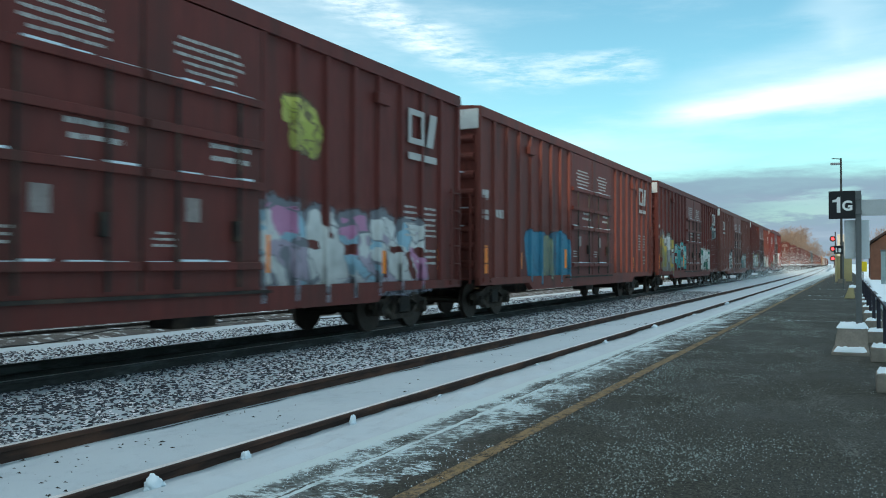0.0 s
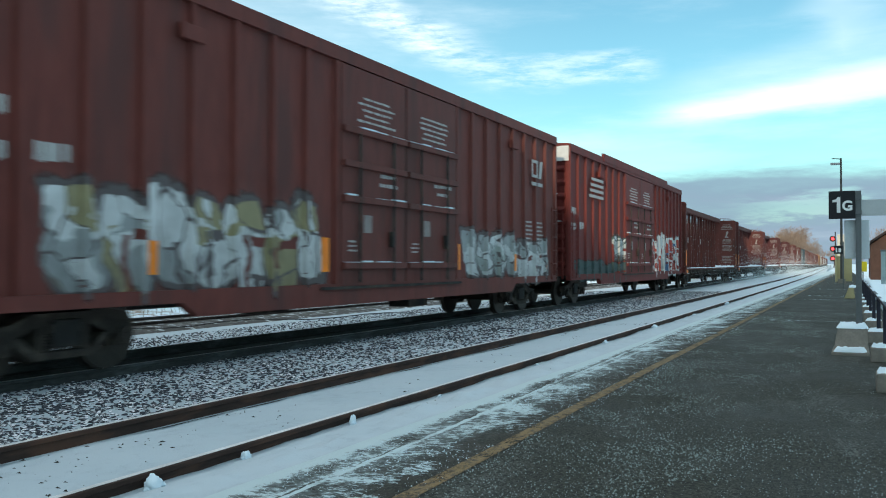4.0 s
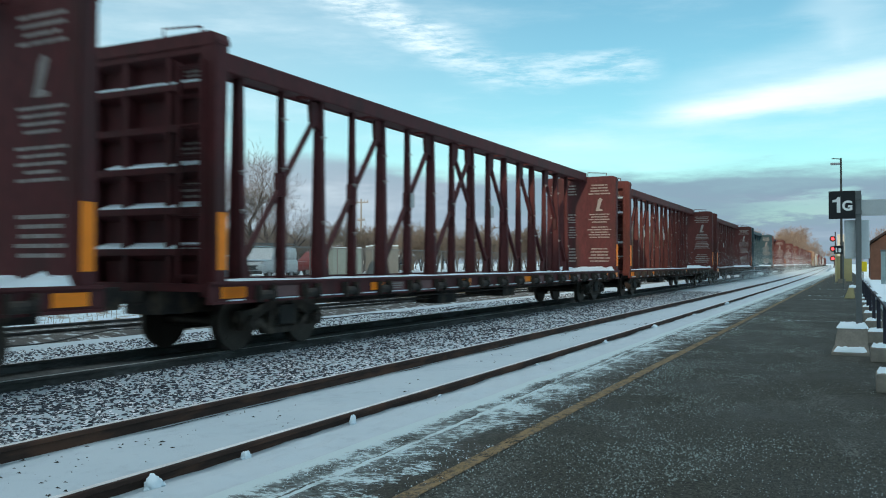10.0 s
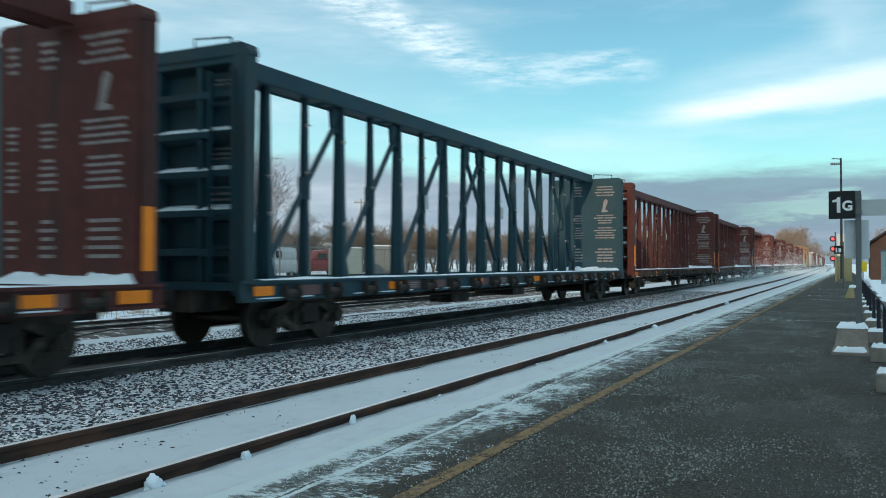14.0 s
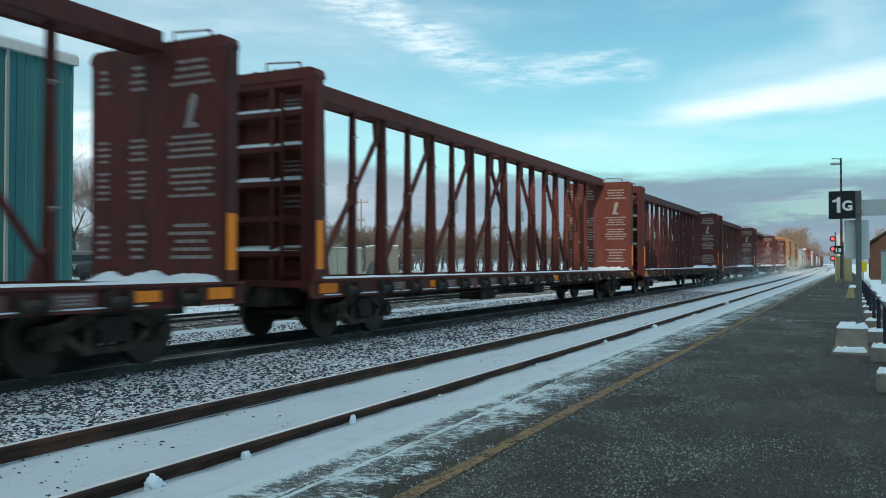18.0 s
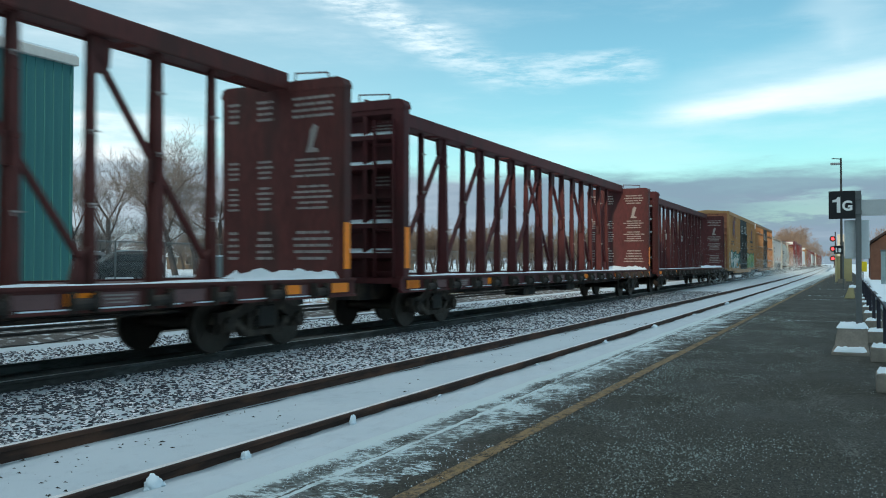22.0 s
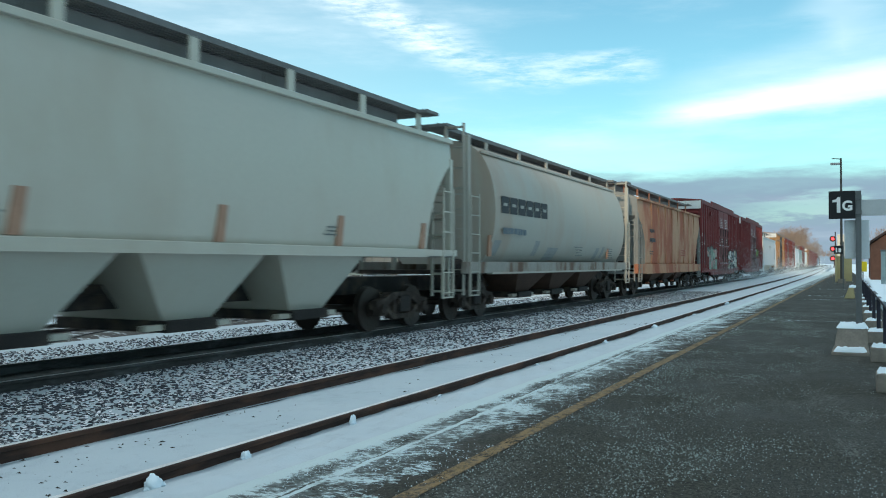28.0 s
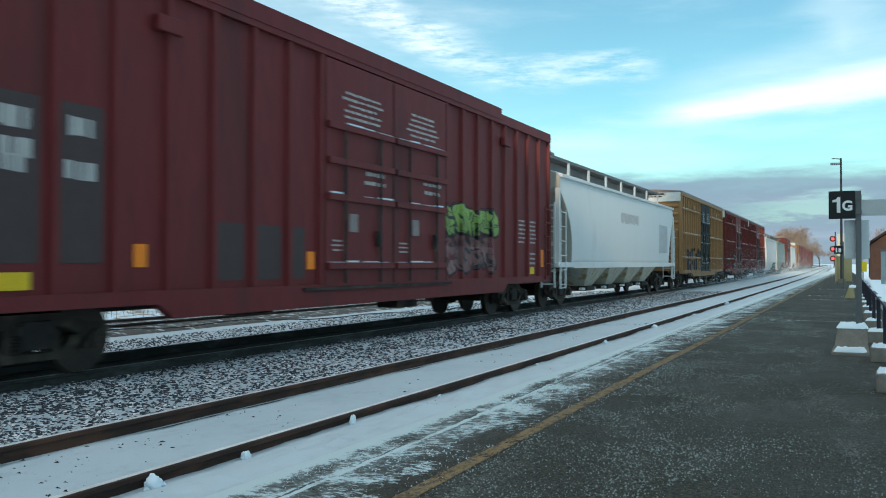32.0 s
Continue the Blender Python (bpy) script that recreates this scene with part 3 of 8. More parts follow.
ground = sheet("ground", [(x, -0.46) for x in (-1800, -600, -200, -90, -50, -30, -8, 0, 30, 120, 500, 1800)], FIELD,
               [-400, -60, 0, 20, 40, 70, 120, 220, 500, 1200, 2600], follow=False)
tagged(ground, "snow-patched ground reaching to the horizon", "ground", kind="structure")
ys_fine = stations(-8, 420, 0.18)
ys_mid = stations(-12, 900, 0.5)
sh = sheet("trackbed_near", [(-6.05, -0.20)] + spread(-5.72, -4.25, -0.085, -0.04, 10) + [(-4.2, -0.03)] + spread(-4.12, -3.38, -0.05, 0.035, 14) + spread(-3.34, -3.10, 0.06, 0.112, 5), TRACK_SNOW, stations(-8, 420, 0.09), bumps=0.022, heap=(-3.66, 0.46, 0.075))
tagged(sh, "snow lying between the rails of the platform track", "snow", kind="structure")
sh = sheet("ballast_between", [(-9.02, -0.22)] + spread(-8.90, -5.62, -0.112, -0.075, 11), STONY, ys_fine, bumps=0.008)
tagged(sh, "dark crushed stone ballast dusted with snow between the tracks", "ballast", kind="structure")
sh = sheet("trackbed_main", [(-11.75, -0.34), (-11.3, -0.17), (-10.7, -0.15), (-9.8, -0.16), (-9.0, -0.15), (-8.62, -0.19), (-8.4, -0.3)], DARK_BED, ys_mid, bumps=0.01)
tagged(sh, "oil-darkened bare ballast under the through track", "ballast", kind="structure")
sh = sheet("ballast_back", [(-16.6, -0.45), (-16.0, -0.38)] + spread(-15.5, -11.2, -0.34, -0.22, 8), STONY_FAR, ys_mid, bumps=0.008)
tagged(sh, "pale ballast and snow beside the siding", "ballast", kind="structure")
sh = sheet("trackbed_back", [(-20.4, -0.44), (-19.9, -0.31), (-18.9, -0.29), (-17.2, -0.29), (-16.3, -0.33), (-15.9, -0.44)], material("old_ballast", (0.085, 0.08, 0.075), rough=0.9, grain=0.5, fine=18, bump=0.6, dirt=(0.55, 0.60, 0.63), dirt_at=(0.54, 0.64)), ys_mid)
tagged(sh, "old grey ballast of the unused siding", "ballast", kind="structure")
sh = sheet("bank_back", spread(-30, -20.2, 0.34, -0.42, 10), snowy("weedy_snow_bank", (0.16, 0.11, 0.075), 0.62, scale=2.2, edge=0.1), ys_mid, bumps=0.08)
tagged(sh, "snowy weed bank beyond the siding", "bank", kind="structure")
sh = sheet("road", [(-46, 0.35), (-34, 0.36), (-29.9, 0.34)], ROAD, ys_mid, follow=False)
tagged(sh, "slushy yard road behind the fence", "road", kind="structure")
sh = sheet("yard_ground", [(-420, -0.2), (-200, 0.1), (-90, 0.30), (-45.9, 0.34)], FIELD, stations(-60, 320, 4), follow=False)
tagged(sh, "snow-patched field beyond the yard road", "ground", kind="structure")


def rail_line(name, cx, top, side_mat, label):
    """One running rail: foot, web and head with its worn top."""
    prof = [(-0.07, -0.17), (0.07, -0.17), (0.07, -0.155), (0.012, -0.13), (0.012, -0.045), (0.036, -0.035), (0.036, -0.006), (0.028, 0.0), (-0.028, 0.0), (-0.036, -0.006), (-0.036, -0.035), (-0.012, -0.045), (-0.012, -0.13), (-0.07, -0.155)]
    ob = blank(name)
    n = len(prof)
    co, fc, hd = [], [], []
    ys = stations(-10, 900, 0.9)
    for y in ys:
        co += [(cx + bend(y) + px, y, top + pz) for px, pz in prof]
    for j in range(len(ys) - 1):
        for i in range(n):
            q = (j * n + i, j * n + (i + 1) % n, (j + 1) * n + (i + 1) % n, (j + 1) * n + i)
            fc.append(q)
    me = bpy.data.meshes.new("rail_body")
    me.from_pydata(co, [], fc)
    me.materials.append(side_mat)
    me.update()
    piece("rail_body", me, ob)
    co, fc = [], []
    for y in ys:
        co += [(cx + bend(y) - 0.026, y, top + 0.003), (cx + bend(y) + 0.026, y, top + 0.003)]
    for j in range(len(ys) - 1):
        fc.append((2 * j, 2 * j + 1, 2 * j + 3, 2 * j + 2))
    me = bpy.data.meshes.new("running_surface")
    me.from_pydata(co, [], fc)
    me.materials.append(RAIL_BRIGHT)
    piece("running_surface", me, ob, label="polished running surface")
    return tagged(ob, label, "rail", "running rails", kind="structure")


RAIL_GREY = material("dusty_grey_rail_side", (0.058, 0.054, 0.051), rough=0.85, grain=0.45, scale=5.0, stretch=(1, 0.2, 1), dirt=(0.115, 0.115, 0.115), dirt_at=(0.48, 0.66))
for cx, top, lab in ((NEAR_X + 0.753, NEAR_Z, "rusty brown steel rail standing out of the snow"), (NEAR_X - 0.753, NEAR_Z, "rusty brown steel rail standing out of the snow"),
                     (MAIN_X + 0.753, 0.0, "dark steel rail with a polished top under the train"), (MAIN_X - 0.753, 0.0, "dark steel rail with a polished top under the train"),
                     (BACK_X + 0.753, BACK_Z, "dull rusty rail of the siding"), (BACK_X - 0.753, BACK_Z, "dull rusty rail of the siding")):
    rail_line("rail", cx, top, RAIL_RUST if top == NEAR_Z else RAIL_GREY, lab)


def snow_lumps():
    """Broken clods of snow thrown against the near rail."""
    rng = random.Random(4)
    spots = [(-4.06, 3.98, 0.062, 1.0), (-4.09, 3.45, 0.05, 0.8), (-4.08, 4.90, 0.034, 1.3), (-4.08, 6.36, 0.032, 2.4), (-4.08, 8.1, 0.02, 1.0), (-4.10, 14.76, 0.05, 1.0), (-4.1, 11.2, 0.025, 1.0), (-4.11, 18.86, 0.06, 1.0), (-4.15, 30.6, 0.08, 1.0), (-4.13, 24.0, 0.04, 1.0)]
    for x, y, r, tall in spots:
        def build(bm, r=r, tall=tall):
            for k in range(4):
                o = Vector((rng.uniform(-0.5, 0.5) * r, rng.uniform(-0.9, 0.9) * r, rng.uniform(-0.1, 0.5) * r * tall)) if k else Vector((0, 0, 0.3 * r))
                s = r * (1.0 if k == 0 else rng.uniform(0.35, 0.7))
                made = bmesh.ops.create_icosphere(bm, subdivisions=3, radius=s)["verts"]
                q = rng.random() * 50
                for v in made:
                    d = v.co / s
                    f = 1 + 0.55 * noise.noise(d * 1.1 + Vector((q, q, q))) + 0.30 * noise.noise(d * 2.9 + Vector((q, 0, q))) + 0.16 * noise.noise(d * 6.5 + Vector((0, q, q)))
                    v.co = v.co * f
                    v.co.z *= tall * (0.75 if k else 1)
                    v.co += o
        me = mesh_from("snow_clump_%d" % len(MESHES), SNOW, build, True)
        tagged(piece("snow_clump", me, None, (x, y, -0.045)), "lump of broken white snow against the rail", "snow", "snow lumps")


snow_lumps()


def ballast_stones(n, seed, x0, x1, y0, y1, z0, z1, label):
    """Loose crushed stones standing out of the snow beside the through track; no one could count them."""
    rng = np.random.default_rng(seed)
    y = y0 + (y1 - y0) * rng.random(n) ** 1.5
    x = x0 + (x1 - x0) * rng.random(n)
    r = 0.012 + 0.020 * rng.random(n)
    base = np.array([(1, 1, 1), (-1, 1, 1), (-1, -1, 1), (1, -1, 1), (1, 1, -1), (-1, 1, -1), (-1, -1, -1), (1, -1, -1)], float) * 0.62
    quads = np.array([(0, 1, 2, 3), (7, 6, 5, 4), (0, 3, 7, 4), (1, 0, 4, 5), (2, 1, 5, 6), (3, 2, 6, 7)])
    shape = base[None] * (1 + 0.55 * (rng.random((n, 8, 3)) - 0.5))
    a, b = rng.random(n) * 6.28, (rng.random(n) - 0.5) * 1.4
    ca, sa, cb, sb = np.cos(a), np.sin(a), np.cos(b), np.sin(b)
    X = shape[:, :, 0] * cb[:, None] + shape[:, :, 2] * sb[:, None]
    Z = -shape[:, :, 0] * sb[:, None] + shape[:, :, 2] * cb[:, None]
    Y = shape[:, :, 1]
    X, Y = X * ca[:, None] - Y * sa[:, None], X * sa[:, None] + Y * ca[:, None]
    ground_z = z0 + (x - x0) / (x1 - x0) * (z1 - z0)
    co = np.stack([X * r[:, None] + x[:, None] - BEND * (y * y)[:, None], Y * r[:, None] + y[:, None], Z * r[:, None] * 0.8 + ground_z[:, None] + r[:, None] * 0.05], -1).reshape(-1, 3)
    fc = (quads[None] + (np.arange(n) * 8)[:, None, None]).reshape(-1, 4)
    me = bpy.data.meshes.new("ballast_stones")
    me.from_pydata(co.tolist(), [], fc.tolist())
    me.materials.append(STONE)
    tagged(new("ballast_stones", me), label, "stones", kind="stuff")


def stone_material():
    mt = material("crushed_stone", (0.052, 0.058, 0.071), rough=0.9, grain=0.4, scale=1.0, fine=60, bump=0.5)
    nt = mt.node_tree
    N, K = nt.nodes, nt.links
    b = N["Principled BSDF"]
    src = b.inputs["Base Color"].links[0].from_socket
    ge, sp, mr, isl = N.new("ShaderNodeNewGeometry"), N.new("ShaderNodeSeparateXYZ"), N.new("ShaderNodeMapRange"), N.new("ShaderNodeMath")
    K.new(ge.outputs["True Normal"], sp.inputs[0])
    isl.operation = "MULTIPLY_ADD"
    K.new(ge.outputs["Random Per Island"], isl.inputs[0])
    isl.inputs[1].default_value = 0.38
    K.new(sp.outputs[2], isl.inputs[2])
    K.new(isl.outputs[0], mr.inputs[0])
    mr.inputs[1].default_value, mr.inputs[2].default_value = 1.05, 1.15
    mx = N.new("ShaderNodeMix")
    mx.data_type = "RGBA"
    K.new(mr.outputs[0], mx.inputs[0])
    K.new(src, mx.inputs[6])
    mx.inputs[7].default_value = (0.80, 0.82, 0.85, 1)
    K.new(mx.outputs[2], b.inputs["Base Color"])
    return mt


STONE = stone_material()
ballast_stones(20500, 5, -8.88, -5.75, 4.5, 46, -0.112, -0.080, "loose dark crushed stones poking out of snow")
ballast_stones(9000, 6, -14.6, -11.5, 7.5, 50, -0.315, -0.228, "crushed stones and snow beside the siding")


def litter():
    """Grains of ice and grit on the asphalt, and dark crumbs of bark and coal on the snow; past counting."""
    rng = np.random.default_rng(9)

    def scatter(name, n, x0, x1, y0, y1, power, size, stretch, z, mat, label, category, drift, clump):
        x = x0 + (x1 - x0) * rng.random(n * 2)
        y = y0 + (y1 - y0) * rng.random(n * 2) ** power
        keep = [i for i in range(n * 2) if noise.noise((x[i] * drift[0], y[i] * drift[1], 3.3)) + 0.5 * noise.noise((x[i] * drift[0] * 3, y[i] * drift[1] * 3, 8.3)) > clump + 0.35 * (rng.random() - 0.5)][:n]
        x, y = x[keep], y[keep]
        k = len(keep)
        r = size[0] + (size[1] - size[0]) * rng.random(k) ** 2.5
        base = np.array([(1, 0, -0.4), (-0.5, 0.87, -0.4), (-0.5, -0.87, -0.4), (0, 0, 1)], float)
        tri = np.array([(0, 1, 3), (1, 2, 3), (2, 0, 3), (0, 2, 1)])
        p = base[None] * (0.6 + 0.8 * rng.random((k, 4, 1))) * np.array([1.0, stretch, 0.9])
        a = rng.random(k) * 6.28
        ca, sa = np.cos(a)[:, None], np.sin(a)[:, None]
        co = np.stack([(p[:, :, 0] * ca - p[:, :, 1] * sa) * r[:, None] + x[:, None], (p[:, :, 0] * sa + p[:, :, 1] * ca) * r[:, None] + y[:, None], p[:, :, 2] * r[:, None] + z + r[:, None] * 0.35], -1).reshape(-1, 3)
        fc = (tri[None] + (np.arange(k) * 4)[:, None, None]).reshape(-1, 3)
        me = bpy.data.meshes.new(name)
        me.from_pydata(co.tolist(), [], fc.tolist())
        me.materials.append(mat)
        tagged(new(name, me), label, category, kind="stuff")

    ice = material("dull_ice_grains", (0.27, 0.32, 0.31), rough=0.6, grain=0.8, scale=3, fine=90, bump=0)
    scatter("ice_grit", 62000, -2.2, 0.6, 2.4, 24, 1.7, (0.0025, 0.0085), 1.3, 0.122, ice, "pale grains of ice and grit over the asphalt", "grit", (0.8, 1.3), -0.22)
    scatter("edge_crumbs", 7000, -3.1, -2.1, 2.6, 22, 1.7, (0.002, 0.007), 1.3, 0.122, SNOW, "crumbs of snow beside the yellow line", "snow", (1.2, 0.8), -0.1)
    bark = material("dark_bark_crumbs", (0.03, 0.026, 0.022), rough=0.9, grain=0.4, bump=0)
    scatter("bark_crumbs", 420, -5.55, -4.3, 3.2, 24, 1.4, (0.003, 0.012), 2.8, -0.052, bark, "dark bark crumbs on the trodden snow", "debris", (1.6, 1.3), 0.22)
    scatter("track_crumbs", 90, -4.0, -3.3, 3.2, 18, 1.4, (0.002, 0.007), 2.0, 0.02, bark, "dark crumbs on the snow beside the rail", "debris", (1.6, 1.3), 0.15)


litter()



def blowing_snow():
    """Powder snow whirled up beside the running train, past counting; it drifts to and fro."""
    rng = np.random.default_rng(21)
    n = 130000
    y = 42 + 105 * rng.random(n)
    x = -7.6 + 2.6 * rng.standard_normal(n)
    x = np.clip(x, -13.0, -3.2)
    z = rng.exponential(0.60, n) * (1 + 0.004 * y)
    keep = (np.sin(x * 0.9 + y * 0.11) + np.sin(y * 0.23 + 1.3) + 1.6 * rng.standard_normal(n) > -0.4) & (z < 3.0)
    x, y, z = x[keep], y[keep], z[keep]
    k = len(x)
    r = (0.00009 + 0.00007 * rng.random(k)) * np.minimum(y, 90)
    base = np.array([(1, 0, -0.4), (-0.5, 0.87, -0.4), (-0.5, -0.87, -0.4), (0, 0, 1)], float)
    tri = np.array([(0, 1, 3), (1, 2, 3), (2, 0, 3), (0, 2, 1)])
    p = base[None] * (0.6 + 0.8 * rng.random((k, 4, 1)))
    sway = np.where(y < BEND_END, BEND * y * y, BEND * BEND_END * BEND_END + 2 * BEND * BEND_END * (y - BEND_END))
    co = np.stack([p[:, :, 0] * r[:, None] + (x - sway)[:, None], p[:, :, 1] * r[:, None] + y[:, None], p[:, :, 2] * r[:, None] + z[:, None]], -1).reshape(-1, 3)
    fc = (tri[None] + (np.arange(k) * 4)[:, None, None]).reshape(-1, 3)
    me = bpy.data.meshes.new("blowing_snow")
    me.from_pydata(co.tolist(), [], fc.tolist())
    me.materials.append(SNOW)
    return tagged(new("blowing_snow", me), "powder snow whirled up beside the train", "snow", kind="stuff")


DRIFT = blowing_snow()

# ---- platform ----
ASPHALT = platform_surface()
PLATFORM_Z = 0.12
LINE_YELLOW = material("worn_yellow_line_paint", (0.29, 0.20, 0.10), rough=0.85, grain=0.6, scale=20, fine=120, bump=0.6, dirt=(0.085, 0.070, 0.055), dirt_at=(0.42, 0.64))


def wear_through(mt, level):
    """Lets the ground show where the paint has worn away."""
    N, K = mt.node_tree.nodes, mt.node_tree.links
    tc, n1, n2, ad, mr = N.new("ShaderNodeTexCoord"), N.new("ShaderNodeTexNoise"), N.new("ShaderNodeTexNoise"), N.new("ShaderNodeMath"), N.new("ShaderNodeMapRange")
    for n, sc in ((n1, 4.0), (n2, 75.0)):
        K.new(tc.outputs["Object"], n.inputs["Vector"])
        n.inputs["Scale"].default_value, n.inputs["Detail"].default_value, n.inputs["Roughness"].default_value = sc, 6, 0.7
    K.new(n1.outputs[0], ad.inputs[0])
    K.new(n2.outputs[0], ad.inputs[1])
    K.new(ad.outputs[0], mr.inputs[0])
    mr.inputs[1].default_value, mr.inputs[2].default_value, mr.inputs[3].default_value, mr.inputs[4].default_value = level, level + 0.10, 1.0, 0.12
    tr, ms = N.new("ShaderNodeBsdfTransparent"), N.new("ShaderNodeMixShader")
    K.new(mr.outputs[0], ms.inputs[0])
    K.new(tr.outputs[0], ms.inputs[1])
    K.new(N["Principled BSDF"].outputs[0], ms.inputs[2])
    K.new(ms.outputs[0], N["Material Output"].inputs[0])


wear_through(LINE_YELLOW, 1.07)
SEAM = snowy("gritty_seam", (0.06, 0.06, 0.058), 0.42, scale=7.0)


def platform():
    ys = stations(-12, 150, 0.35)
    top = sheet("platform", [(-3.27, 0.02), (-3.25, PLATFORM_Z - 0.015)] + spread(-3.22, 0.62, PLATFORM_Z, PLATFORM_Z + 0.01, 18) + [(0.66, -0.4)], ASPHALT, ys, bumps=0.006)
    tagged(top, "dark gritty asphalt station platform with snow along its edge", "platform", kind="structure")
    co, fc = [], []
    for y in ys:
        x = -2.20 - 0.008 * min(max(y, 0), 10) - 0.0026 * max(y - 10, 0)
        co += [(x - 0.055, y, PLATFORM_Z + 0.009), (x + 0.055, y, PLATFORM_Z + 0.009)]
    for j in range(len(ys) - 1):
        fc.append((2 * j, 2 * j + 1, 2 * j + 3, 2 * j + 2))
    me = bpy.data.meshes.new("platform_line")
    me.from_pydata(co, [], fc)
    me.materials.append(LINE_YELLOW)
    tagged(new("platform_line", me), "worn yellow safety line on the platform", "line", kind="structure")
    for y, w in ((20.3, 0.03), (32.5, 0.05), (36.5, 0.04), (46, 0.10), (60, 0.10)):
        me = mesh_from("snow_seam", SEAM, boxes((-0.95, 0.95, -0.5, 0.5, 0, 0.006)))
        tagged(piece("platform_seam", me, None, (-1.05, y, PLATFORM_Z + 0.004), scale=(1, w, 1)), "thin snow caught in a platform joint", "seam", "platform joints", kind="structure")


platform()

# ---- things on the platform ----
GALV = material("grey_galvanised_steel", (0.13, 0.14, 0.145), rough=0.55, metal=0.4, grain=0.2)
SIGN_BLACK = material("black_sign_face", (0.008, 0.009, 0.012), rough=0.5, grain=0.1, bump=0)
SIGN_WHITE = material("white_sign_lettering", (0.75, 0.76, 0.76), rough=0.5, grain=0.05, bump=0)
PANEL_GREY = material("pale_grey_panel", (0.42, 0.45, 0.46), rough=0.5, grain=0.1, bump=0)
RAIL_DARK = material("dark_painted_railing", (0.018, 0.018, 0.03), rough=0.5, grain=0.2)


def words(name, text, size, mat, parent, loc, rot, label=""):
    """Raised lettering in the built-in font."""
    cu = bpy.data.curves.new("words", "FONT")
    cu.body, cu.size, cu.extrude, cu.align_x, cu.align_y, cu.offset = text, size, 0.002, "CENTER", "CENTER", size * 0.035
    tmp = bpy.data.objects.new("words", cu)
    scene.collection.objects.link(tmp)
    me = bpy.data.meshes.new_from_object(tmp.evaluated_get(bpy.context.evaluated_depsgraph_get()))
    bpy.data.objects.remove(tmp)
    bpy.data.curves.remove(cu)
    me.materials.append(mat)
    return piece(name, me, parent, loc, rot, label)


def snow_cap(name, parent, x0, x1, y0, y1, z, h, seed):
    """A soft cushion of snow on a flat top."""
    def build(bm):
        n = 8
        g = [[bm.verts.new((x0 + (x1 - x0) * i / n, y0 + (y1 - y0) * j / n,
              z + (0 if i in (0, n) or j in (0, n) else h * (0.75 + 0.6 * noise.noise((i * 0.7 + seed, j * 0.6, seed)))))) for i in range(n + 1)] for j in range(n + 1)]
        for j in range(n):
            for i in range(n):
                bm.faces.new((g[j][i], g[j][i + 1], g[j + 1][i + 1], g[j + 1][i]))
    return part(name, "snow_cap_%d" % len(MESHES), SNOW, parent, build, "cushion of white snow", smooth_faces=True)


def platform_sign():
    s = blank("platform_sign", loc=(-0.075, 13.3, PLATFORM_Z))

    def block(bm):
        rings = [[bm.verts.new((x, y, z)) for x, y in ((x0, y0), (x1, y0), (x1, y1), (x0, y1))] for x0, x1, y0, y1, z in ((-0.28, 0.20, -0.40, 0.34, -0.01), (-0.28, 0.20, -0.40, 0.34, 0.05), (-0.25, 0.185, -0.30, 0.28, 0.09), (-0.20, 0.175, -0.17, 0.2, 0.385))]
        for lo, hi in zip(rings, rings[1:]):
            for i in range(4):
                bm.faces.new((lo[i], lo[(i + 1) % 4], hi[(i + 1) % 4], hi[i]))
        bm.faces.new(rings[0][::-1])
        bm.faces.new(rings[-1])
        bmesh.ops.bevel(bm, geom=list(bm.edges), offset=0.012, segments=2, affect="EDGES")
    part("base_block", "sign_block", CONCRETE, s, block, "sloped concrete foot")
    part("post", "sign_post", GALV, s, soft_boxes(0.006, (0.034, 0.110, -0.04, 0.04, 0.36, 2.33)))
    part("bracket", "sign_bracket", GALV, s, boxes((0.03, 0.114, -0.07, -0.04, 2.20, 2.27)))
    part("bracket", "sign_bracket_low", GALV, s, boxes((0.03, 0.114, -0.07, -0.04, 1.99, 2.05)))
    face = part("sign_panel", "sign_panel", SIGN_BLACK, s, soft_boxes(0.006, (-0.312, 0.034, -0.075, -0.045, 1.93, 2.33)), "square black panel with white characters")
    part("lettering", "numeral_one", SIGN_WHITE, face, lambda bm: prism(bm, [(0.0, -0.112), (0.046, -0.112), (0.046, 0.112), (0.010, 0.112), (-0.010, 0.082), (-0.056, 0.070), (-0.056, 0.036), (0.0, 0.046)], "y", -0.004, 0.0), "white numeral one", loc=(-0.205, -0.076, 2.13))
    words("lettering", "G", 0.19, SIGN_WHITE, face, (-0.068, -0.079, 2.11), (radians(90), 0, 0), "white letter")
    part("side_panel", "side_panel", PANEL_GREY, s, soft_boxes(0.005, (0.112, 0.425, -0.02, 0.0, 1.97, 2.20)), "plain grey panel")
    part("notice_board", "notice_board", material("pale_notice_back", (0.50, 0.55, 0.58), rough=0.5, grain=0.1, bump=0), s, soft_boxes(0.01, (-0.112, 0.212, 0.042, 0.065, 1.36, 1.915)), "pale blank notice panel")
    snow_cap("snow_cap", s, -0.22, 0.19, -0.19, 0.2, 0.37, 0.085, 2.0)
    snow_cap("snow_foot", s, -0.26, 0.185, -0.39, -0.19, 0.05, 0.085, 8.0)
    return tagged(s, "black platform sign on a grey post in a snowy concrete foot", "sign")


platform_sign()


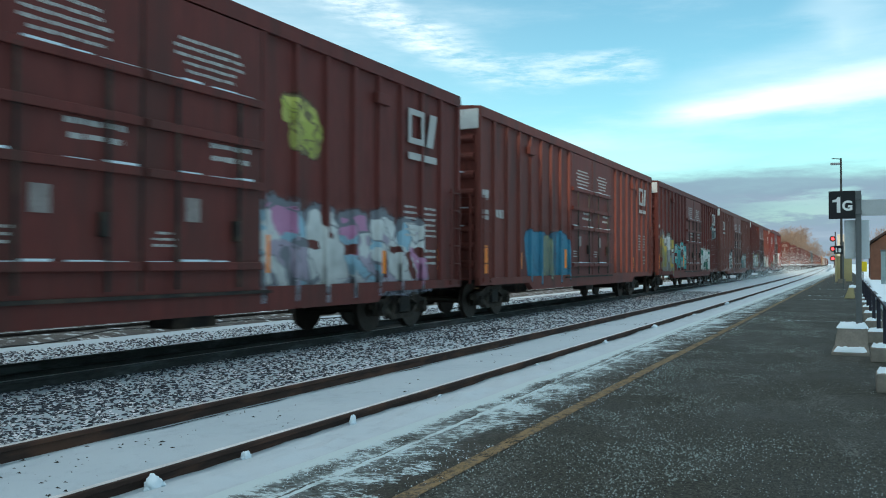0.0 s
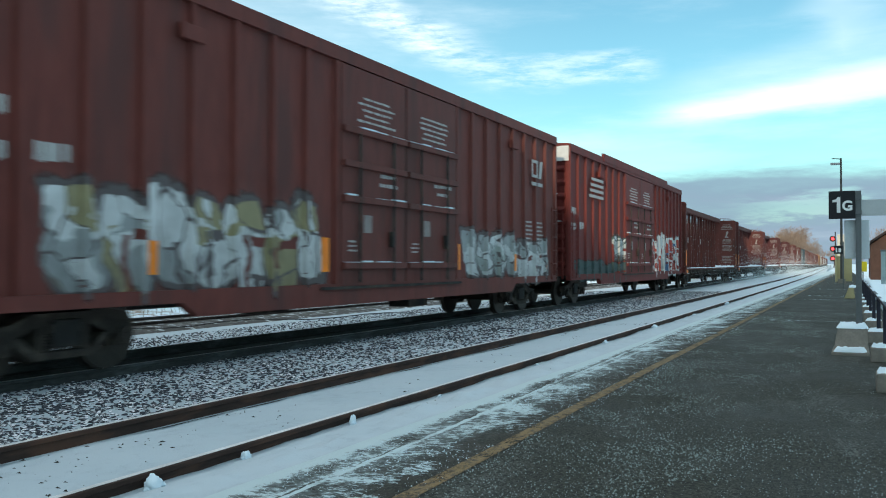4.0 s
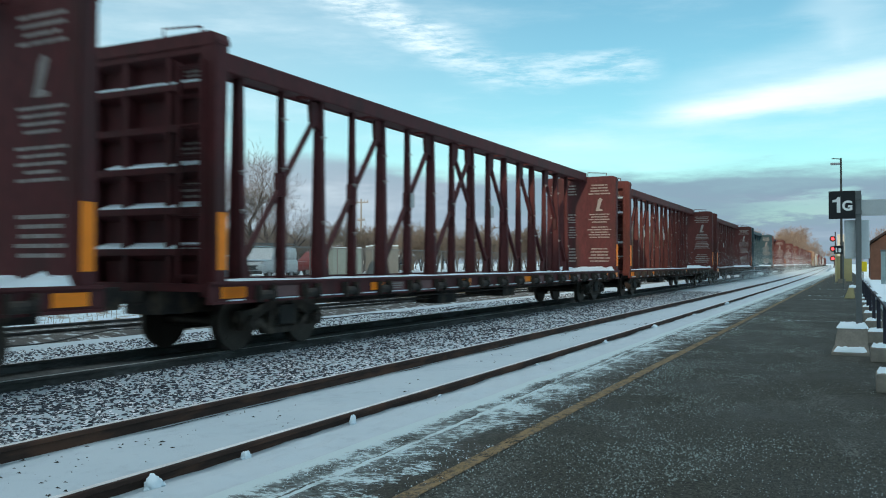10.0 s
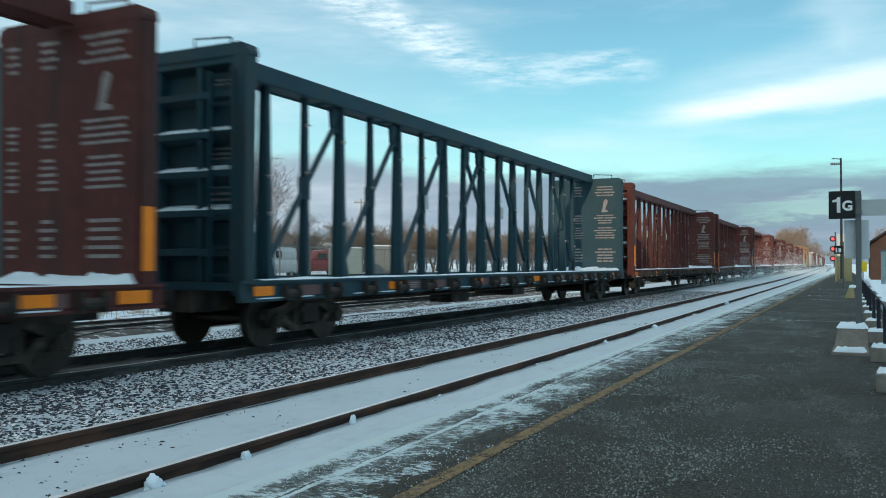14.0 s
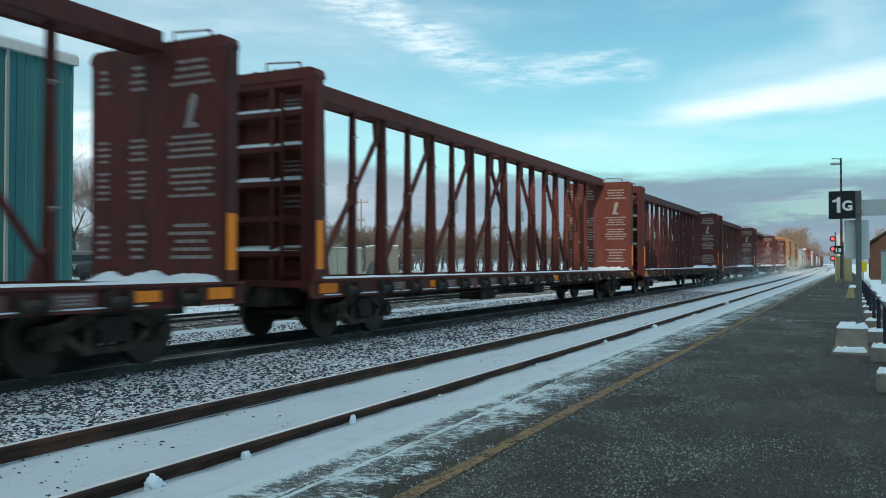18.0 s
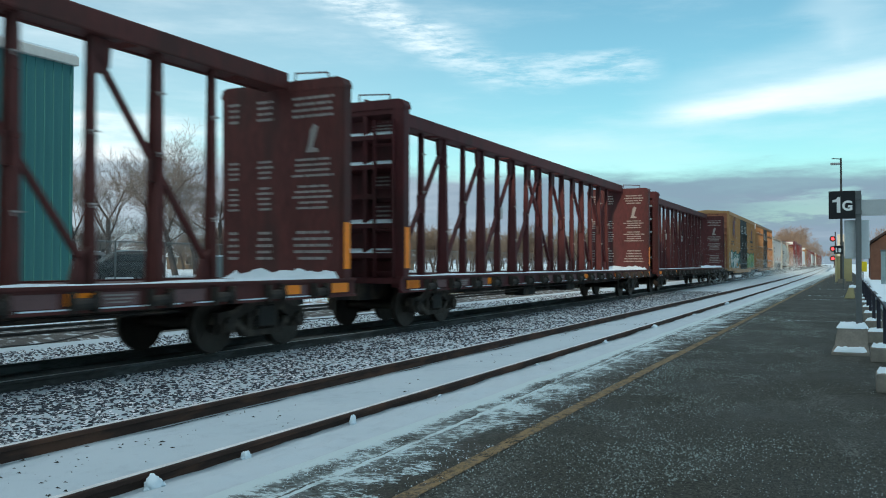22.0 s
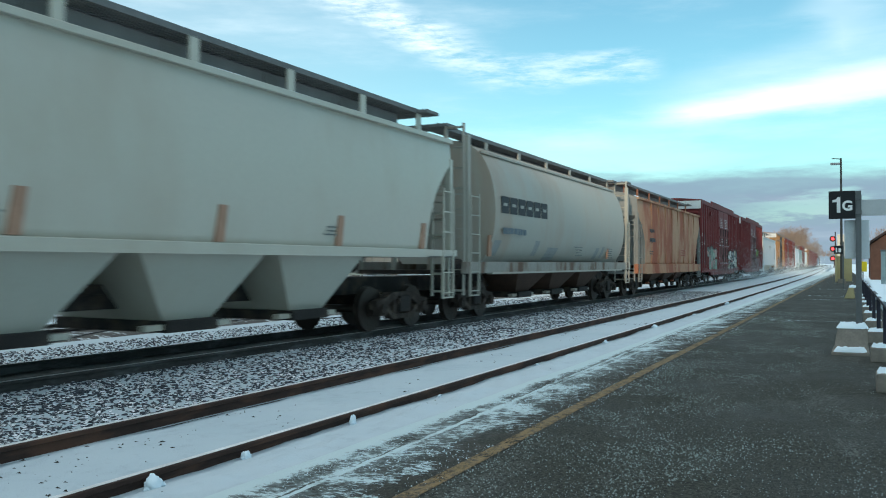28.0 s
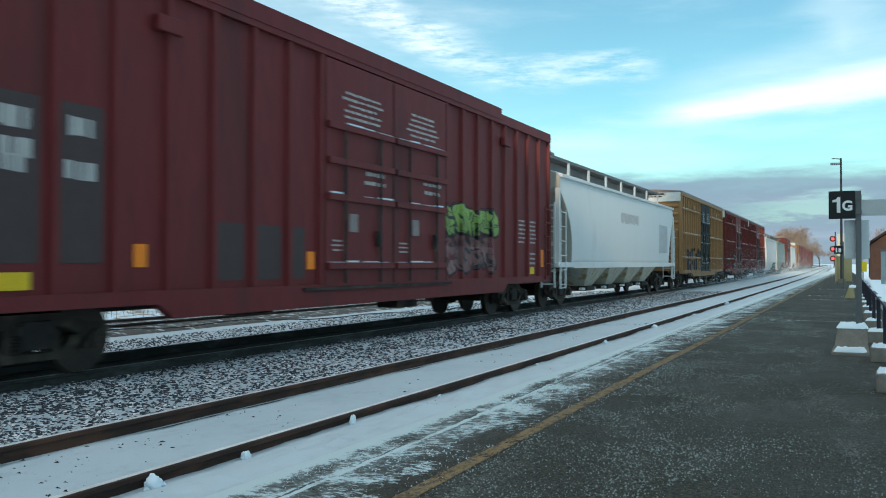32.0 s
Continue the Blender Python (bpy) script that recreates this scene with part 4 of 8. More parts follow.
def railing():
    """Dark railing on concrete feet beside the platform."""
    r = blank("railing", loc=(0, 0, PLATFORM_Z))
    posts = [9.5 + 2.84 * i for i in range(17)]

    def line(y):
        return 0.335 - 0.010 * (y - 9.5)
    pm = mesh_from("railing_post", RAIL_DARK, soft_boxes(0.006, (-0.03, 0.03, -0.03, 0.03, 0.0, 0.56)))
    fm = mesh_from("railing_foot", CONCRETE, soft_boxes(0.02, (-0.17, 0.13, -0.16, 0.16, 0.0, 0.20)))
    for i, y in enumerate(posts):
        piece("post", pm, r, (line(y), y, 0.18))
        f = piece("foot", fm, r, (line(y) - 0.02 + 0.004 * (y - 9.5), y, 0))
        if i < 9:
            snow_cap("snow_cap", f, -0.165, 0.125, -0.155, 0.155, 0.185, 0.065, i * 1.3)
    part("rail", "railing_bar", RAIL_DARK, r, lambda bm: bar(bm, (line(8.6), 8.6, 0.745), (line(posts[-1]), posts[-1], 0.745), 0.05, 0.035))
    for y in (9.0, 10.6, 13.1, 14.9, 18.0, 19.4, 22.6, 25.0, 27.7, 31.0):
        part("rail_snow", "railing_snow_%.1f" % y, SNOW, r, lambda bm, y=y: bar(bm, (line(y), y, 0.767), (line(y + 0.9), y + 0.9, 0.767), 0.04, 0.012), "thin snow along the top rail")
    tagged(r, "dark metal railing on snow-topped concrete feet", "railing")


railing()


def cabinet():
    c = blank("equipment_cabinet", loc=(-0.88, 63.6, PLATFORM_Z))
    tan = material("tan_cabinet_paint", (0.40, 0.33, 0.17), rough=0.6, grain=0.15)
    part("body", "cab_body", tan, c, soft_boxes(0.02, (-0.45, 0.45, -0.3, 0.3, 0.08, 1.72)))
    part("plinth", "cab_plinth", CONCRETE, c, boxes((-0.5, 0.5, -0.35, 0.35, 0, 0.08)))
    part("door", "cab_door", tan, c, soft_boxes(0.01, (-0.40, 0.40, -0.325, -0.3, 0.18, 1.62)))
    part("roof", "cab_roof", tan, c, soft_boxes(0.01, (-0.5, 0.5, -0.36, 0.34, 1.72, 1.80)))
    part("conduit", "cab_conduit", material("cream_conduit_paint", (0.50, 0.42, 0.24), rough=0.6, grain=0.15), c, lambda bm: tube(bm, (-0.52, -0.2, 0), (-0.52, -0.2, 2.3), 0.075, n=10), "cream pipe standing beside it")
    tagged(c, "tan metal equipment cabinet on the platform", "cabinet")
    k = blank("concrete_barrier", loc=(-0.30, 34.3, PLATFORM_Z))

    def wedge(bm):
        prism(bm, [(-0.20, 0.0), (0.16, 0.0), (0.12, 0.42), (-0.04, 0.42)], "y", -0.25, 0.25)
        bmesh.ops.bevel(bm, geom=list(bm.edges), offset=0.02, segments=2, affect="EDGES")
    part("block", "barrier_block", material("pale_yellow_concrete", (0.42, 0.36, 0.20), rough=0.85, grain=0.25), k, wedge, "pale yellow sloped block")
    snow_cap("snow_cap", k, -0.05, 0.24, -0.24, 0.24, 0.40, 0.10, 5.0)
    tagged(k, "pale yellow concrete barrier block topped with snow", "barrier")
    y = blank("yellow_box", loc=(0.19, 50.0, -0.1))
    ylw = material("bright_yellow_plastic", (0.75, 0.55, 0.02), rough=0.5, grain=0.1)
    part("bin", "grit_bin", ylw, y, soft_boxes(0.03, (-0.19, 0.19, -0.17, 0.17, 1.08, 1.62)))
    part("leg", "grit_leg", GALV, y, boxes((-0.03, 0.03, -0.03, 0.03, 0, 1.08)))
    tagged(y, "small bright yellow box on a post", "box")
    s = blank("platform_sign_far", loc=(-0.95, 47.0, PLATFORM_Z))
    part("post", "far_sign_post", GALV, s, boxes((0.2, 0.27, -0.04, 0.04, 0, 2.4)))
    p = part("sign_panel", "far_sign_panel", SIGN_BLACK, s, boxes((-0.18, 0.22, -0.07, -0.045, 1.78, 2.2)), "small black panel")
    part("lettering", "far_sign_bars", SIGN_WHITE, p, boxes((-0.11, -0.04, -0.078, -0.072, 1.86, 2.1), (0.02, 0.14, -0.078, -0.072, 1.86, 2.06)), "unreadable white marks")
    tagged(s, "small black platform sign on a grey post", "sign")


cabinet()


def street_lamp():
    l = blank("street_lamp", loc=(-1.01, 60.0, PLATFORM_Z))
    dark = material("dark_lamp_pole", (0.06, 0.055, 0.05), rough=0.5, grain=0.15)
    part("pole", "lamp_pole", dark, l, lambda bm: tube(bm, (0, 0, 0), (0, 0, 8.15), 0.09, 0.06, 10))
    part("arm", "lamp_arm", dark, l, lambda bm: tube(bm, (0, 0, 8.1), (-0.55, 0, 8.15), 0.03))
    part("lamp_head", "lamp_head", material("lamp_head_grey", (0.35, 0.35, 0.35), rough=0.5), l, soft_boxes(0.03, (-0.62, -0.05, -0.12, 0.12, 7.72, 7.86)))
    part("base", "lamp_base", CONCRETE, l, boxes((-0.22, 0.22, -0.22, 0.22, 0, 0.3)))
    tagged(l, "tall thin dark lamp post with a flat lamp head", "lamp post")


street_lamp()


def signal_mast():
    """Three stop lights above one another, red, at the end of the platform."""
    s = blank("signal_mast", loc=(-3.55, 140.0, -0.2))
    part("mast", "signal_pole", BLACK_STEEL, s, lambda bm: tube(bm, (0.35, 0, 0), (0.35, 0, 6.4), 0.08))
    part("case", "signal_case", material("silver_signal_case", (0.5, 0.48, 0.42), rough=0.5), s, soft_boxes(0.03, (0.6, 1.6, -0.4, 0.4, 0, 6.0)))
    for z in (5.38, 3.85, 2.36):
        h = part("signal_head", "signal_head", BLACK_STEEL, s, lambda bm: tube(bm, (0, -0.08, 0), (0, 0.1, 0), 0.45, n=20), "round black backboard", loc=(0, 0, z))
        part("lens", "signal_lens", glow("red_signal_light", (1.0, 0.03, 0.04), 2.6), h, lambda bm: tube(bm, (0, -0.14, 0), (0, -0.09, 0), 0.21, n=20), "glowing red lens")
    for z in (1.0, 2.4, 3.8, 5.2):
        part("rung", "signal_rung", BLACK_STEEL, s, boxes((0.2, 0.5, 0.1, 0.14, z, z + 0.04)))
    tagged(s, "railway signal mast showing three red lights", "signal")


signal_mast()


# ---- buildings beside the platform ----
BRICK = material("brown_brick", (0.20, 0.085, 0.055), rough=0.85, grain=0.3, scale=2, fine=30, bump=0.3)
ROOF_DARK = material("dark_shingle_roof", (0.055, 0.035, 0.03), rough=0.85, grain=0.3, fine=15)


def station_house():
    h = blank("station_house", loc=(0.98, 88.0, -0.1))

    def wall(bm):
        prism(bm, [(0, 0), (13, 0), (13, 3.3), (6.5, 8.0), (0, 3.3)], "y", 0, 18)
    part("wall", "house_wall", BRICK, h, wall, "brown brick gable wall")

    def slope(bm):
        prism(bm, [(-0.5, 3.05), (6.5, 8.12), (6.5, 8.36), (-0.5, 3.3)], "y", -0.4, 18.4)
        prism(bm, [(13.5, 3.05), (13.5, 3.3), (6.5, 8.36), (6.5, 8.12)], "y", -0.4, 18.4)
    part("roof", "house_roof", ROOF_DARK, h, slope, "dark shingled roof")
    part("chimney", "house_chimney", BRICK, h, boxes((2.2, 2.9, 4, 4.7, 4, 6.9)), "brick chimney")
    w = part("window", "house_window_trim", WHITE_PAINT, h, boxes((1.0, 2.0, -0.05, -0.004, 1.0, 2.2)))
    part("pane", "house_pane", material("dark_window", (0.02, 0.025, 0.03), rough=0.1, spec=0.5, bump=0), w, boxes((1.08, 1.92, -0.06, -0.052, 1.08, 2.12)))
    tagged(h, "brown brick station house with a dark gable roof", "building")
    slab = sheet("forecourt", spread(0.75, 26, -0.12, -0.1, 8), snowy("fresh_forecourt_snow", (0.3, 0.3, 0.3), 0.95, scale=2), stations(-30, 88, 3), bumps=0.02, follow=False)
    tagged(slab, "snow-covered forecourt behind the railing", "forecourt", kind="structure")
    c = blank("shelter_column", loc=(1.62, 70.0, -0.1))
    part("column", "shelter_post", material("teal_grey_paint", (0.25, 0.32, 0.33), rough=0.5), c, soft_boxes(0.02, (-0.16, 0.16, -0.1, 0.1, 0, 2.4)))
    part("cap", "shelter_cap", GALV, c, soft_boxes(0.02, (-0.2, 1.6, -0.13, 0.13, 2.4, 2.55)))
    tagged(c, "grey-green shelter post and beam before the station house", "shelter post")


station_house()


def shade_walls():
    """Plain unseen blocks added behind the camera to cast shadow over the platform and the near end of the line."""
    # pale, so that the added blocks also throw sky light back
    plain = material("pale_shade_wall_render", (0.62, 0.60, 0.56), rough=0.85, grain=0.15)
    w1 = part("wall_south", "wall_low", plain, None, boxes((-5.0, 16.98, -122.0, -100.0, -0.4, 44.6)))
    tagged(w1, "plain unseen block behind the platform, added to cast its shade", "wall", kind="structure")
    w2 = part("wall_east", "wall_tall", plain, None, boxes((17.0, 44.0, -122.0, -100.0, -0.4, 66.0)))
    tagged(w2, "plain tall unseen block behind the platform, added to cast its shade", "wall", kind="structure")


shade_walls()


# ======== beyond the tracks ========
TEAL = material("teal_metal_cladding", (0.040, 0.165, 0.170), rough=0.5, metal=0.0, grain=0.12, scale=0.6, stretch=(1, 1, 0.2), bump=0.05)
TRIM = material("off_white_metal_trim", (0.55, 0.57, 0.56), rough=0.5, grain=0.1)


def teal_hall():
    h = blank("metal_hall", loc=(-28.7, 23.6, -0.45))
    part("body", "hall_body", TEAL, h, boxes((-22, -0.06, -40, 0.0, 0, 9.95)), "teal steel-clad hall")
    rm = mesh_from("hall_rib", TEAL, boxes((-0.06, 0.0, -0.03, 0.03, 0, 9.9)))
    pm = mesh_from("hall_panel", TEAL, boxes((-0.06, -0.03, -0.18, 0.18, 0, 9.88)))
    for i in range(60):
        piece("rib", rm, h, (0, -0.06 - 0.405 * i, 0))
        piece("panel", pm, h, (0, -0.26 - 0.405 * i, 0))
    part("eave", "hall_eave", TRIM, h, soft_boxes(0.03, (-22.2, 0.18, -40, 0.16, 9.9, 10.28)), "pale metal eave trim")
    part("corner_trim", "hall_corner", TEAL, h, boxes((-0.09, 0.02, -0.08, 0.02, 0, 9.9)))
    part("downpipe", "hall_pipe", material("grey_downpipe_paint", (0.22, 0.27, 0.28), rough=0.5, grain=0.1), h, boxes((0.0, 0.10, -3.02, -2.90, 0, 9.9)), "grey downpipe")
    part("snow", "hall_snow", SNOW, h, boxes((-22.1, 0.1, -39.9, 0.1, 10.28, 10.36)))
    tagged(h, "tall teal ribbed metal hall with a pale eave", "building")


teal_hall()


def mesh_material():
    mt = bpy.data.materials.new("chain_link_wire")
    mt.use_nodes = True
    nt = mt.node_tree
    N, K = nt.nodes, nt.links
    b, out = N["Principled BSDF"], N["Material Output"]
    b.inputs["Base Color"].default_value, b.inputs["Metallic"].default_value, b.inputs["Roughness"].default_value = (0.18, 0.19, 0.19, 1), 0.6, 0.5
    tc, ck = N.new("ShaderNodeTexCoord"), N.new("ShaderNodeMapping")
    ck.inputs["Rotation"].default_value = (radians(45), 0, 0)
    ck.inputs["Scale"].default_value = (1, 14, 14)
    K.new(tc.outputs["Object"], ck.inputs[0])
    sp = N.new("ShaderNodeSeparateXYZ")
    K.new(ck.outputs[0], sp.inputs[0])
    res = []
    for o in (sp.outputs[1], sp.outputs[2]):
        fr, lt = N.new("ShaderNodeMath"), N.new("ShaderNodeMath")
        fr.operation, lt.operation = "FRACT", "LESS_THAN"
        K.new(o, fr.inputs[0])
        K.new(fr.outputs[0], lt.inputs[0])
        lt.inputs[1].default_value = 0.13
        res.append(lt.outputs[0])
    mxm = N.new("ShaderNodeMath")
    mxm.operation = "MAXIMUM"
    K.new(res[0], mxm.inputs[0])
    K.new(res[1], mxm.inputs[1])
    tr, ms = N.new("ShaderNodeBsdfTransparent"), N.new("ShaderNodeMixShader")
    K.new(mxm.outputs[0], ms.inputs[0])
    K.new(tr.outputs[0], ms.inputs[1])
    K.new(b.outputs[0], ms.inputs[2])
    K.new(ms.outputs[0], out.inputs[0])
    return mt


def fence():
    f = blank("chain_link_fence", loc=(-30.2, 24.2, 0.3))
    steel = material("galvanised_fence_pipe", (0.16, 0.17, 0.17), rough=0.5, metal=0.5, grain=0.15)
    pm = mesh_from("fence_post", steel, lambda bm: tube(bm, (0, 0, 0), (0, 0, 2.1), 0.045, n=8))
    wm = mesh_from("fence_wire", mesh_material(), lambda bm: bm.faces.new([bm.verts.new(c) for c in ((0, 0.05, 0.05), (0, 2.95, 0.05), (0, 2.95, 2.05), (0, 0.05, 2.05))]))
    rm = mesh_from("fence_rail", steel, lambda bm: tube(bm, (0, 0, 2.07), (0, 3.0, 2.07), 0.03, n=6))
    for i in range(26):
        piece("post", pm, f, (0, 3 * i, 0))
        piece("wire_mesh", wm, f, (0.05, 3 * i, 0))
        piece("top_rail", rm, f, (0, 3 * i, 0))
    tagged(f, "tall chain-link fence along the yard", "fence")


fence()

BARK = material("grey_brown_bark", (0.075, 0.065, 0.06), rough=0.9, grain=0.4, scale=4, bump=0.6, dirt=(0.5, 0.5, 0.52), dirt_at=(0.66, 0.72))
TWIG = material("brown_twigs", (0.17, 0.15, 0.14), rough=0.9, grain=0.3, bump=0)
# lighter, warmer twigs for the far woods, sunlight put into the colour
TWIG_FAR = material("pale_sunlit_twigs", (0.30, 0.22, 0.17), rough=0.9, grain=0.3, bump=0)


def grow_tree(key, height, seed, spread_=0.62, levels=5, thin=0.007):
    """A leafless tree: tapered trunk, forking limbs and many fine twigs."""
    rng = random.Random(seed)
    trunk, twigs = ([], []), ([], [])

    def stick(store, p, q, r0, r1, n):
        co, fc = store
        d = (q - p).normalized()
        u = d.orthogonal().normalized()
        w = d.cross(u)
        o = len(co)
        for c, r in ((p, r0), (q, r1)):
            for i in range(n):
                co.append(c + (u * math.cos(6.2832 * i / n) + w * math.sin(6.2832 * i / n)) * r)
        for i in range(n):
            fc.append((o + i, o + (i + 1) % n, o + n + (i + 1) % n, o + n + i))

    def branch(p, d, length, r, lev):
        segs = 3 if lev < 3 else 2
        for k in range(segs):
            d2 = (d + Vector((rng.uniform(-1, 1), rng.uniform(-1, 1), rng.uniform(-0.5, 0.8))) * 0.18).normalized()
            q = p + d2 * length / segs
            r2 = r * (0.86 if lev < 3 else 0.7)
            stick(trunk if lev < 2 else twigs, p, q, max(r, thin), max(r2, thin * 0.7), 7 if lev == 0 else 5 if lev == 1 else 3)
            p, d, r = q, d2, r2
            if lev < levels and (k > 0 or lev > 0):
                for _ in range(2):
                    a = rng.uniform(0, 6.283)
                    side = d.orthogonal().normalized()
                    side.rotate(Matrix.Rotation(a, 3, d))
                    nd = (d * rng.uniform(0.55, 1.0) + side * spread_ * rng.uniform(0.8, 1.4) + Vector((0, 0, 0.15))).normalized()
                    branch(p, nd, length * rng.uniform(0.52, 0.72), r * rng.uniform(0.45, 0.62), lev + 1)

    branch(Vector((0, 0, 0)), Vector((rng.uniform(-0.1, 0.1), rng.uniform(-0.1, 0.1), 1)), height * 0.42, height * 0.022, 0)
    out = []
    for nm, (co, fc), mt in (("trunk", trunk, BARK), ("crown", twigs, TWIG)):
        me = bpy.data.meshes.new(key + "_" + nm)
        me.from_pydata(co, [], fc)
        me.materials.append(mt)
        out.append(me)
    return out


def trees():
    kinds = [grow_tree("bare_tree_a", 10.0, 3), grow_tree("bare_tree_b", 9.0, 11, 0.7), grow_tree("bare_tree_c", 10.5, 23, 0.5), grow_tree("bare_tree_d", 8.0, 31, 0.8)]

    def plant(k, x, y, s, rz, z=0.2, grp="bare trees behind the yard"):
        t = blank("tree", loc=(x, y, z))
        t.rotation_euler[2] = rz
        t.scale = (s, s, s)
        piece("trunk", kinds[k][0], t)
        piece("crown", kinds[k][1], t)
        return tagged(t, "leafless brown tree with fine branching twigs", "tree", grp)

    rng = random.Random(8)
    for k, px, dist, s in ((0, -50.2, 66, 1.06), (2, -48.4, 72, 1.08), (1, -46.0, 68, 1.32), (2, -44.3, 74, 1.2), (0, -43.0, 78, 1.3), (3, -41.2, 74, 1.4), (1, -39.6, 76, 1.28), (0, -38.2, 82, 1.15), (3, -37.0, 88, 1.1), (2, -52.0, 70, 1.1),
                           (3, -32.0, 92, 0.7), (0, -29.6, 100, 0.75), (2, -27.0, 110, 0.75)):
        a = radians(px)
        plant(k, math.sin(a) * dist, math.cos(a) * dist, s, rng.uniform(0, 6))
    # leaning trees with snow along their limbs
    for px, dist, s, tilt in ((-46.6, 60, 0.75, 34), (-40.6, 64, 0.62, 38), (-49.6, 62, 0.6, 25)):
        a = radians(px)
        t = plant(2, math.sin(a) * dist, math.cos(a) * dist, s, 0.0)
        t.rotation_euler = (radians(tilt * 0.55), radians(tilt * 0.8), 0.4)
    # the belt of woods along the horizon
    kinds[:] = [grow_tree("wood_tree_a", 10.0, 43, 0.6, 5, 0.020), grow_tree("wood_tree_b", 9.0, 47, 0.75, 5, 0.022)] * 2
    far = []
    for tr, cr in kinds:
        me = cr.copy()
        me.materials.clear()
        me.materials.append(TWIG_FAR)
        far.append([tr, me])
    for i in range(90):
        a = radians(-56 + 46.0 * rng.random())
        dist = rng.uniform(115, 300)
        plant(rng.randrange(4), math.sin(a) * dist, math.cos(a) * dist, rng.uniform(0.55, 0.85) * (0.6 + dist / 330), rng.uniform(0, 6), -0.2, "bare woods on the horizon")
    # brown scrub behind the yard
    brush = []
    for tr, cr in kinds:
        me = cr.copy()
        me.materials.clear()
        me.materials.append(material("brown_scrub_twigs", (0.18, 0.15, 0.125), rough=0.9, grain=0.3, bump=0))
        brush.append([tr, me])
    kinds[:] = brush
    for i in range(120):
        a = radians(-44 + 36.0 * (i + rng.random()) / 120)
        dist = rng.uniform(88, 175)
        plant(rng.randrange(4), math.sin(a) * dist, math.cos(a) * dist, rng.uniform(0.50, 0.80), rng.uniform(0, 6), -0.6, "brown scrub behind the yard")
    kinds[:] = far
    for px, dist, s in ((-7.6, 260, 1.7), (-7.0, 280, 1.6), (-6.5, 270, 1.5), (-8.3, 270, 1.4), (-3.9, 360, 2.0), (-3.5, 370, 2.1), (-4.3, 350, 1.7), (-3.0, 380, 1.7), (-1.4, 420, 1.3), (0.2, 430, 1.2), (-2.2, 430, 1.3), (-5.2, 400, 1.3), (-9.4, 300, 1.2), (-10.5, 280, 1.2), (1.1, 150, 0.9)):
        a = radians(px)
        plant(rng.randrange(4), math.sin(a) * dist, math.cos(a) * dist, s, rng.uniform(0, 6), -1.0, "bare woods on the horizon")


trees()


def house(name, x, y, w, d, hgt, ridge, wall_mat, label, rz=0.0):
    """A small frame house with a snowy roof, windows and a door."""
    h = blank(name, loc=(x, y, 0.1))
    h.rotation_euler[2] = rz
    k = "%s_%d" % (name, len(MESHES))
    part("wall", k + "_wall", wall_mat, h, lambda bm: prism(bm, [(0, 0), (d, 0), (d, hgt), (d / 2, ridge - 0.12), (0, hgt)], "x", -w / 2, w / 2))

    def roof(bm):
        prism(bm, [(-0.4, hgt - 0.2), (d / 2, ridge), (d / 2, ridge + 0.2), (-0.4, hgt)], "x", -w / 2 - 0.3, w / 2 + 0.3)
        prism(bm, [(d + 0.4, hgt - 0.2), (d + 0.4, hgt), (d / 2, ridge + 0.2), (d / 2, ridge)], "x", -w / 2 - 0.3, w / 2 + 0.3)
    part("roof", k + "_roof", SNOW, h, roof, "snow-covered roof")
    pane = material("dark_window", (0.02, 0.025, 0.03), rough=0.1, spec=0.5, bump=0)
    for i in range(int(w // 2.4)):
        xx = -w / 2 + 1.3 + 2.4 * i
        wd = part("window", k + "_win%d" % i, WHITE_PAINT, h, boxes((xx - 0.5, xx + 0.5, -0.06, -0.005, 1.0, 2.3)))
        part("pane", k + "_pane%d" % i, pane, wd, boxes((xx - 0.42, xx + 0.42, -0.075, -0.065, 1.08, 2.22)))
    tagged(h, label, "house", "houses behind the yard")


CREAM = material("cream_siding", (0.17, 0.13, 0.09), rough=0.8, grain=0.12, fine=12)
GREYSIDE = material("grey_siding", (0.12, 0.13, 0.13), rough=0.8, grain=0.12, fine=12)
for nm_, az_, dist_, w_, mat_, rz_ in (("house", -43.4, 150, 8, CREAM, 0.5), ("house", -47.3, 150, 7, GREYSIDE, 0.7), ("house", -33.0, 112, 9, GREYSIDE, 0.4), ("house", -30.4, 122, 8, CREAM, 0.6)):
    house(nm_, math.sin(radians(az_)) * dist_, math.cos(radians(az_)) * dist_, w_, 7, 2.5, 3.9, mat_, "small dull house with a snowy roof", rz_)


# ---- vehicles and small things in the yard ----
CAR_GLASS = material("car_glass", (0.02, 0.03, 0.035), rough=0.08, spec=0.6, grain=0.05, bump=0)
TYRE = material("black_rubber", (0.015, 0.015, 0.015), rough=0.9, bump=0.1)
RIM = material("alloy_rim", (0.3, 0.3, 0.31), rough=0.4, metal=0.7, bump=0)


def loft_body(bm, sections):
    """A closed body through cross-sections (y, half width, z low, z high, shoulder)."""
    rings = []
    for y, w, z0, z1, sh in sections:
        pts = [(-w * 0.9, z0), (w * 0.9, z0), (w, z0 + (z1 - z0) * 0.25), (w, z1 - (z1 - z0) * 0.35), (w * sh, z1), (-w * sh, z1), (-w, z1 - (z1 - z0) * 0.35), (-w, z0 + (z1 - z0) * 0.25)]
        rings.append([bm.verts.new((x, y, z)) for x, z in pts])
    for a, b in zip(rings, rings[1:]):
        for i in range(8):
            bm.faces.new((a[i], a[(i + 1) % 8], b[(i + 1) % 8], b[i]))
    bm.faces.new(rings[0][::-1])
    bm.faces.new(rings[-1])


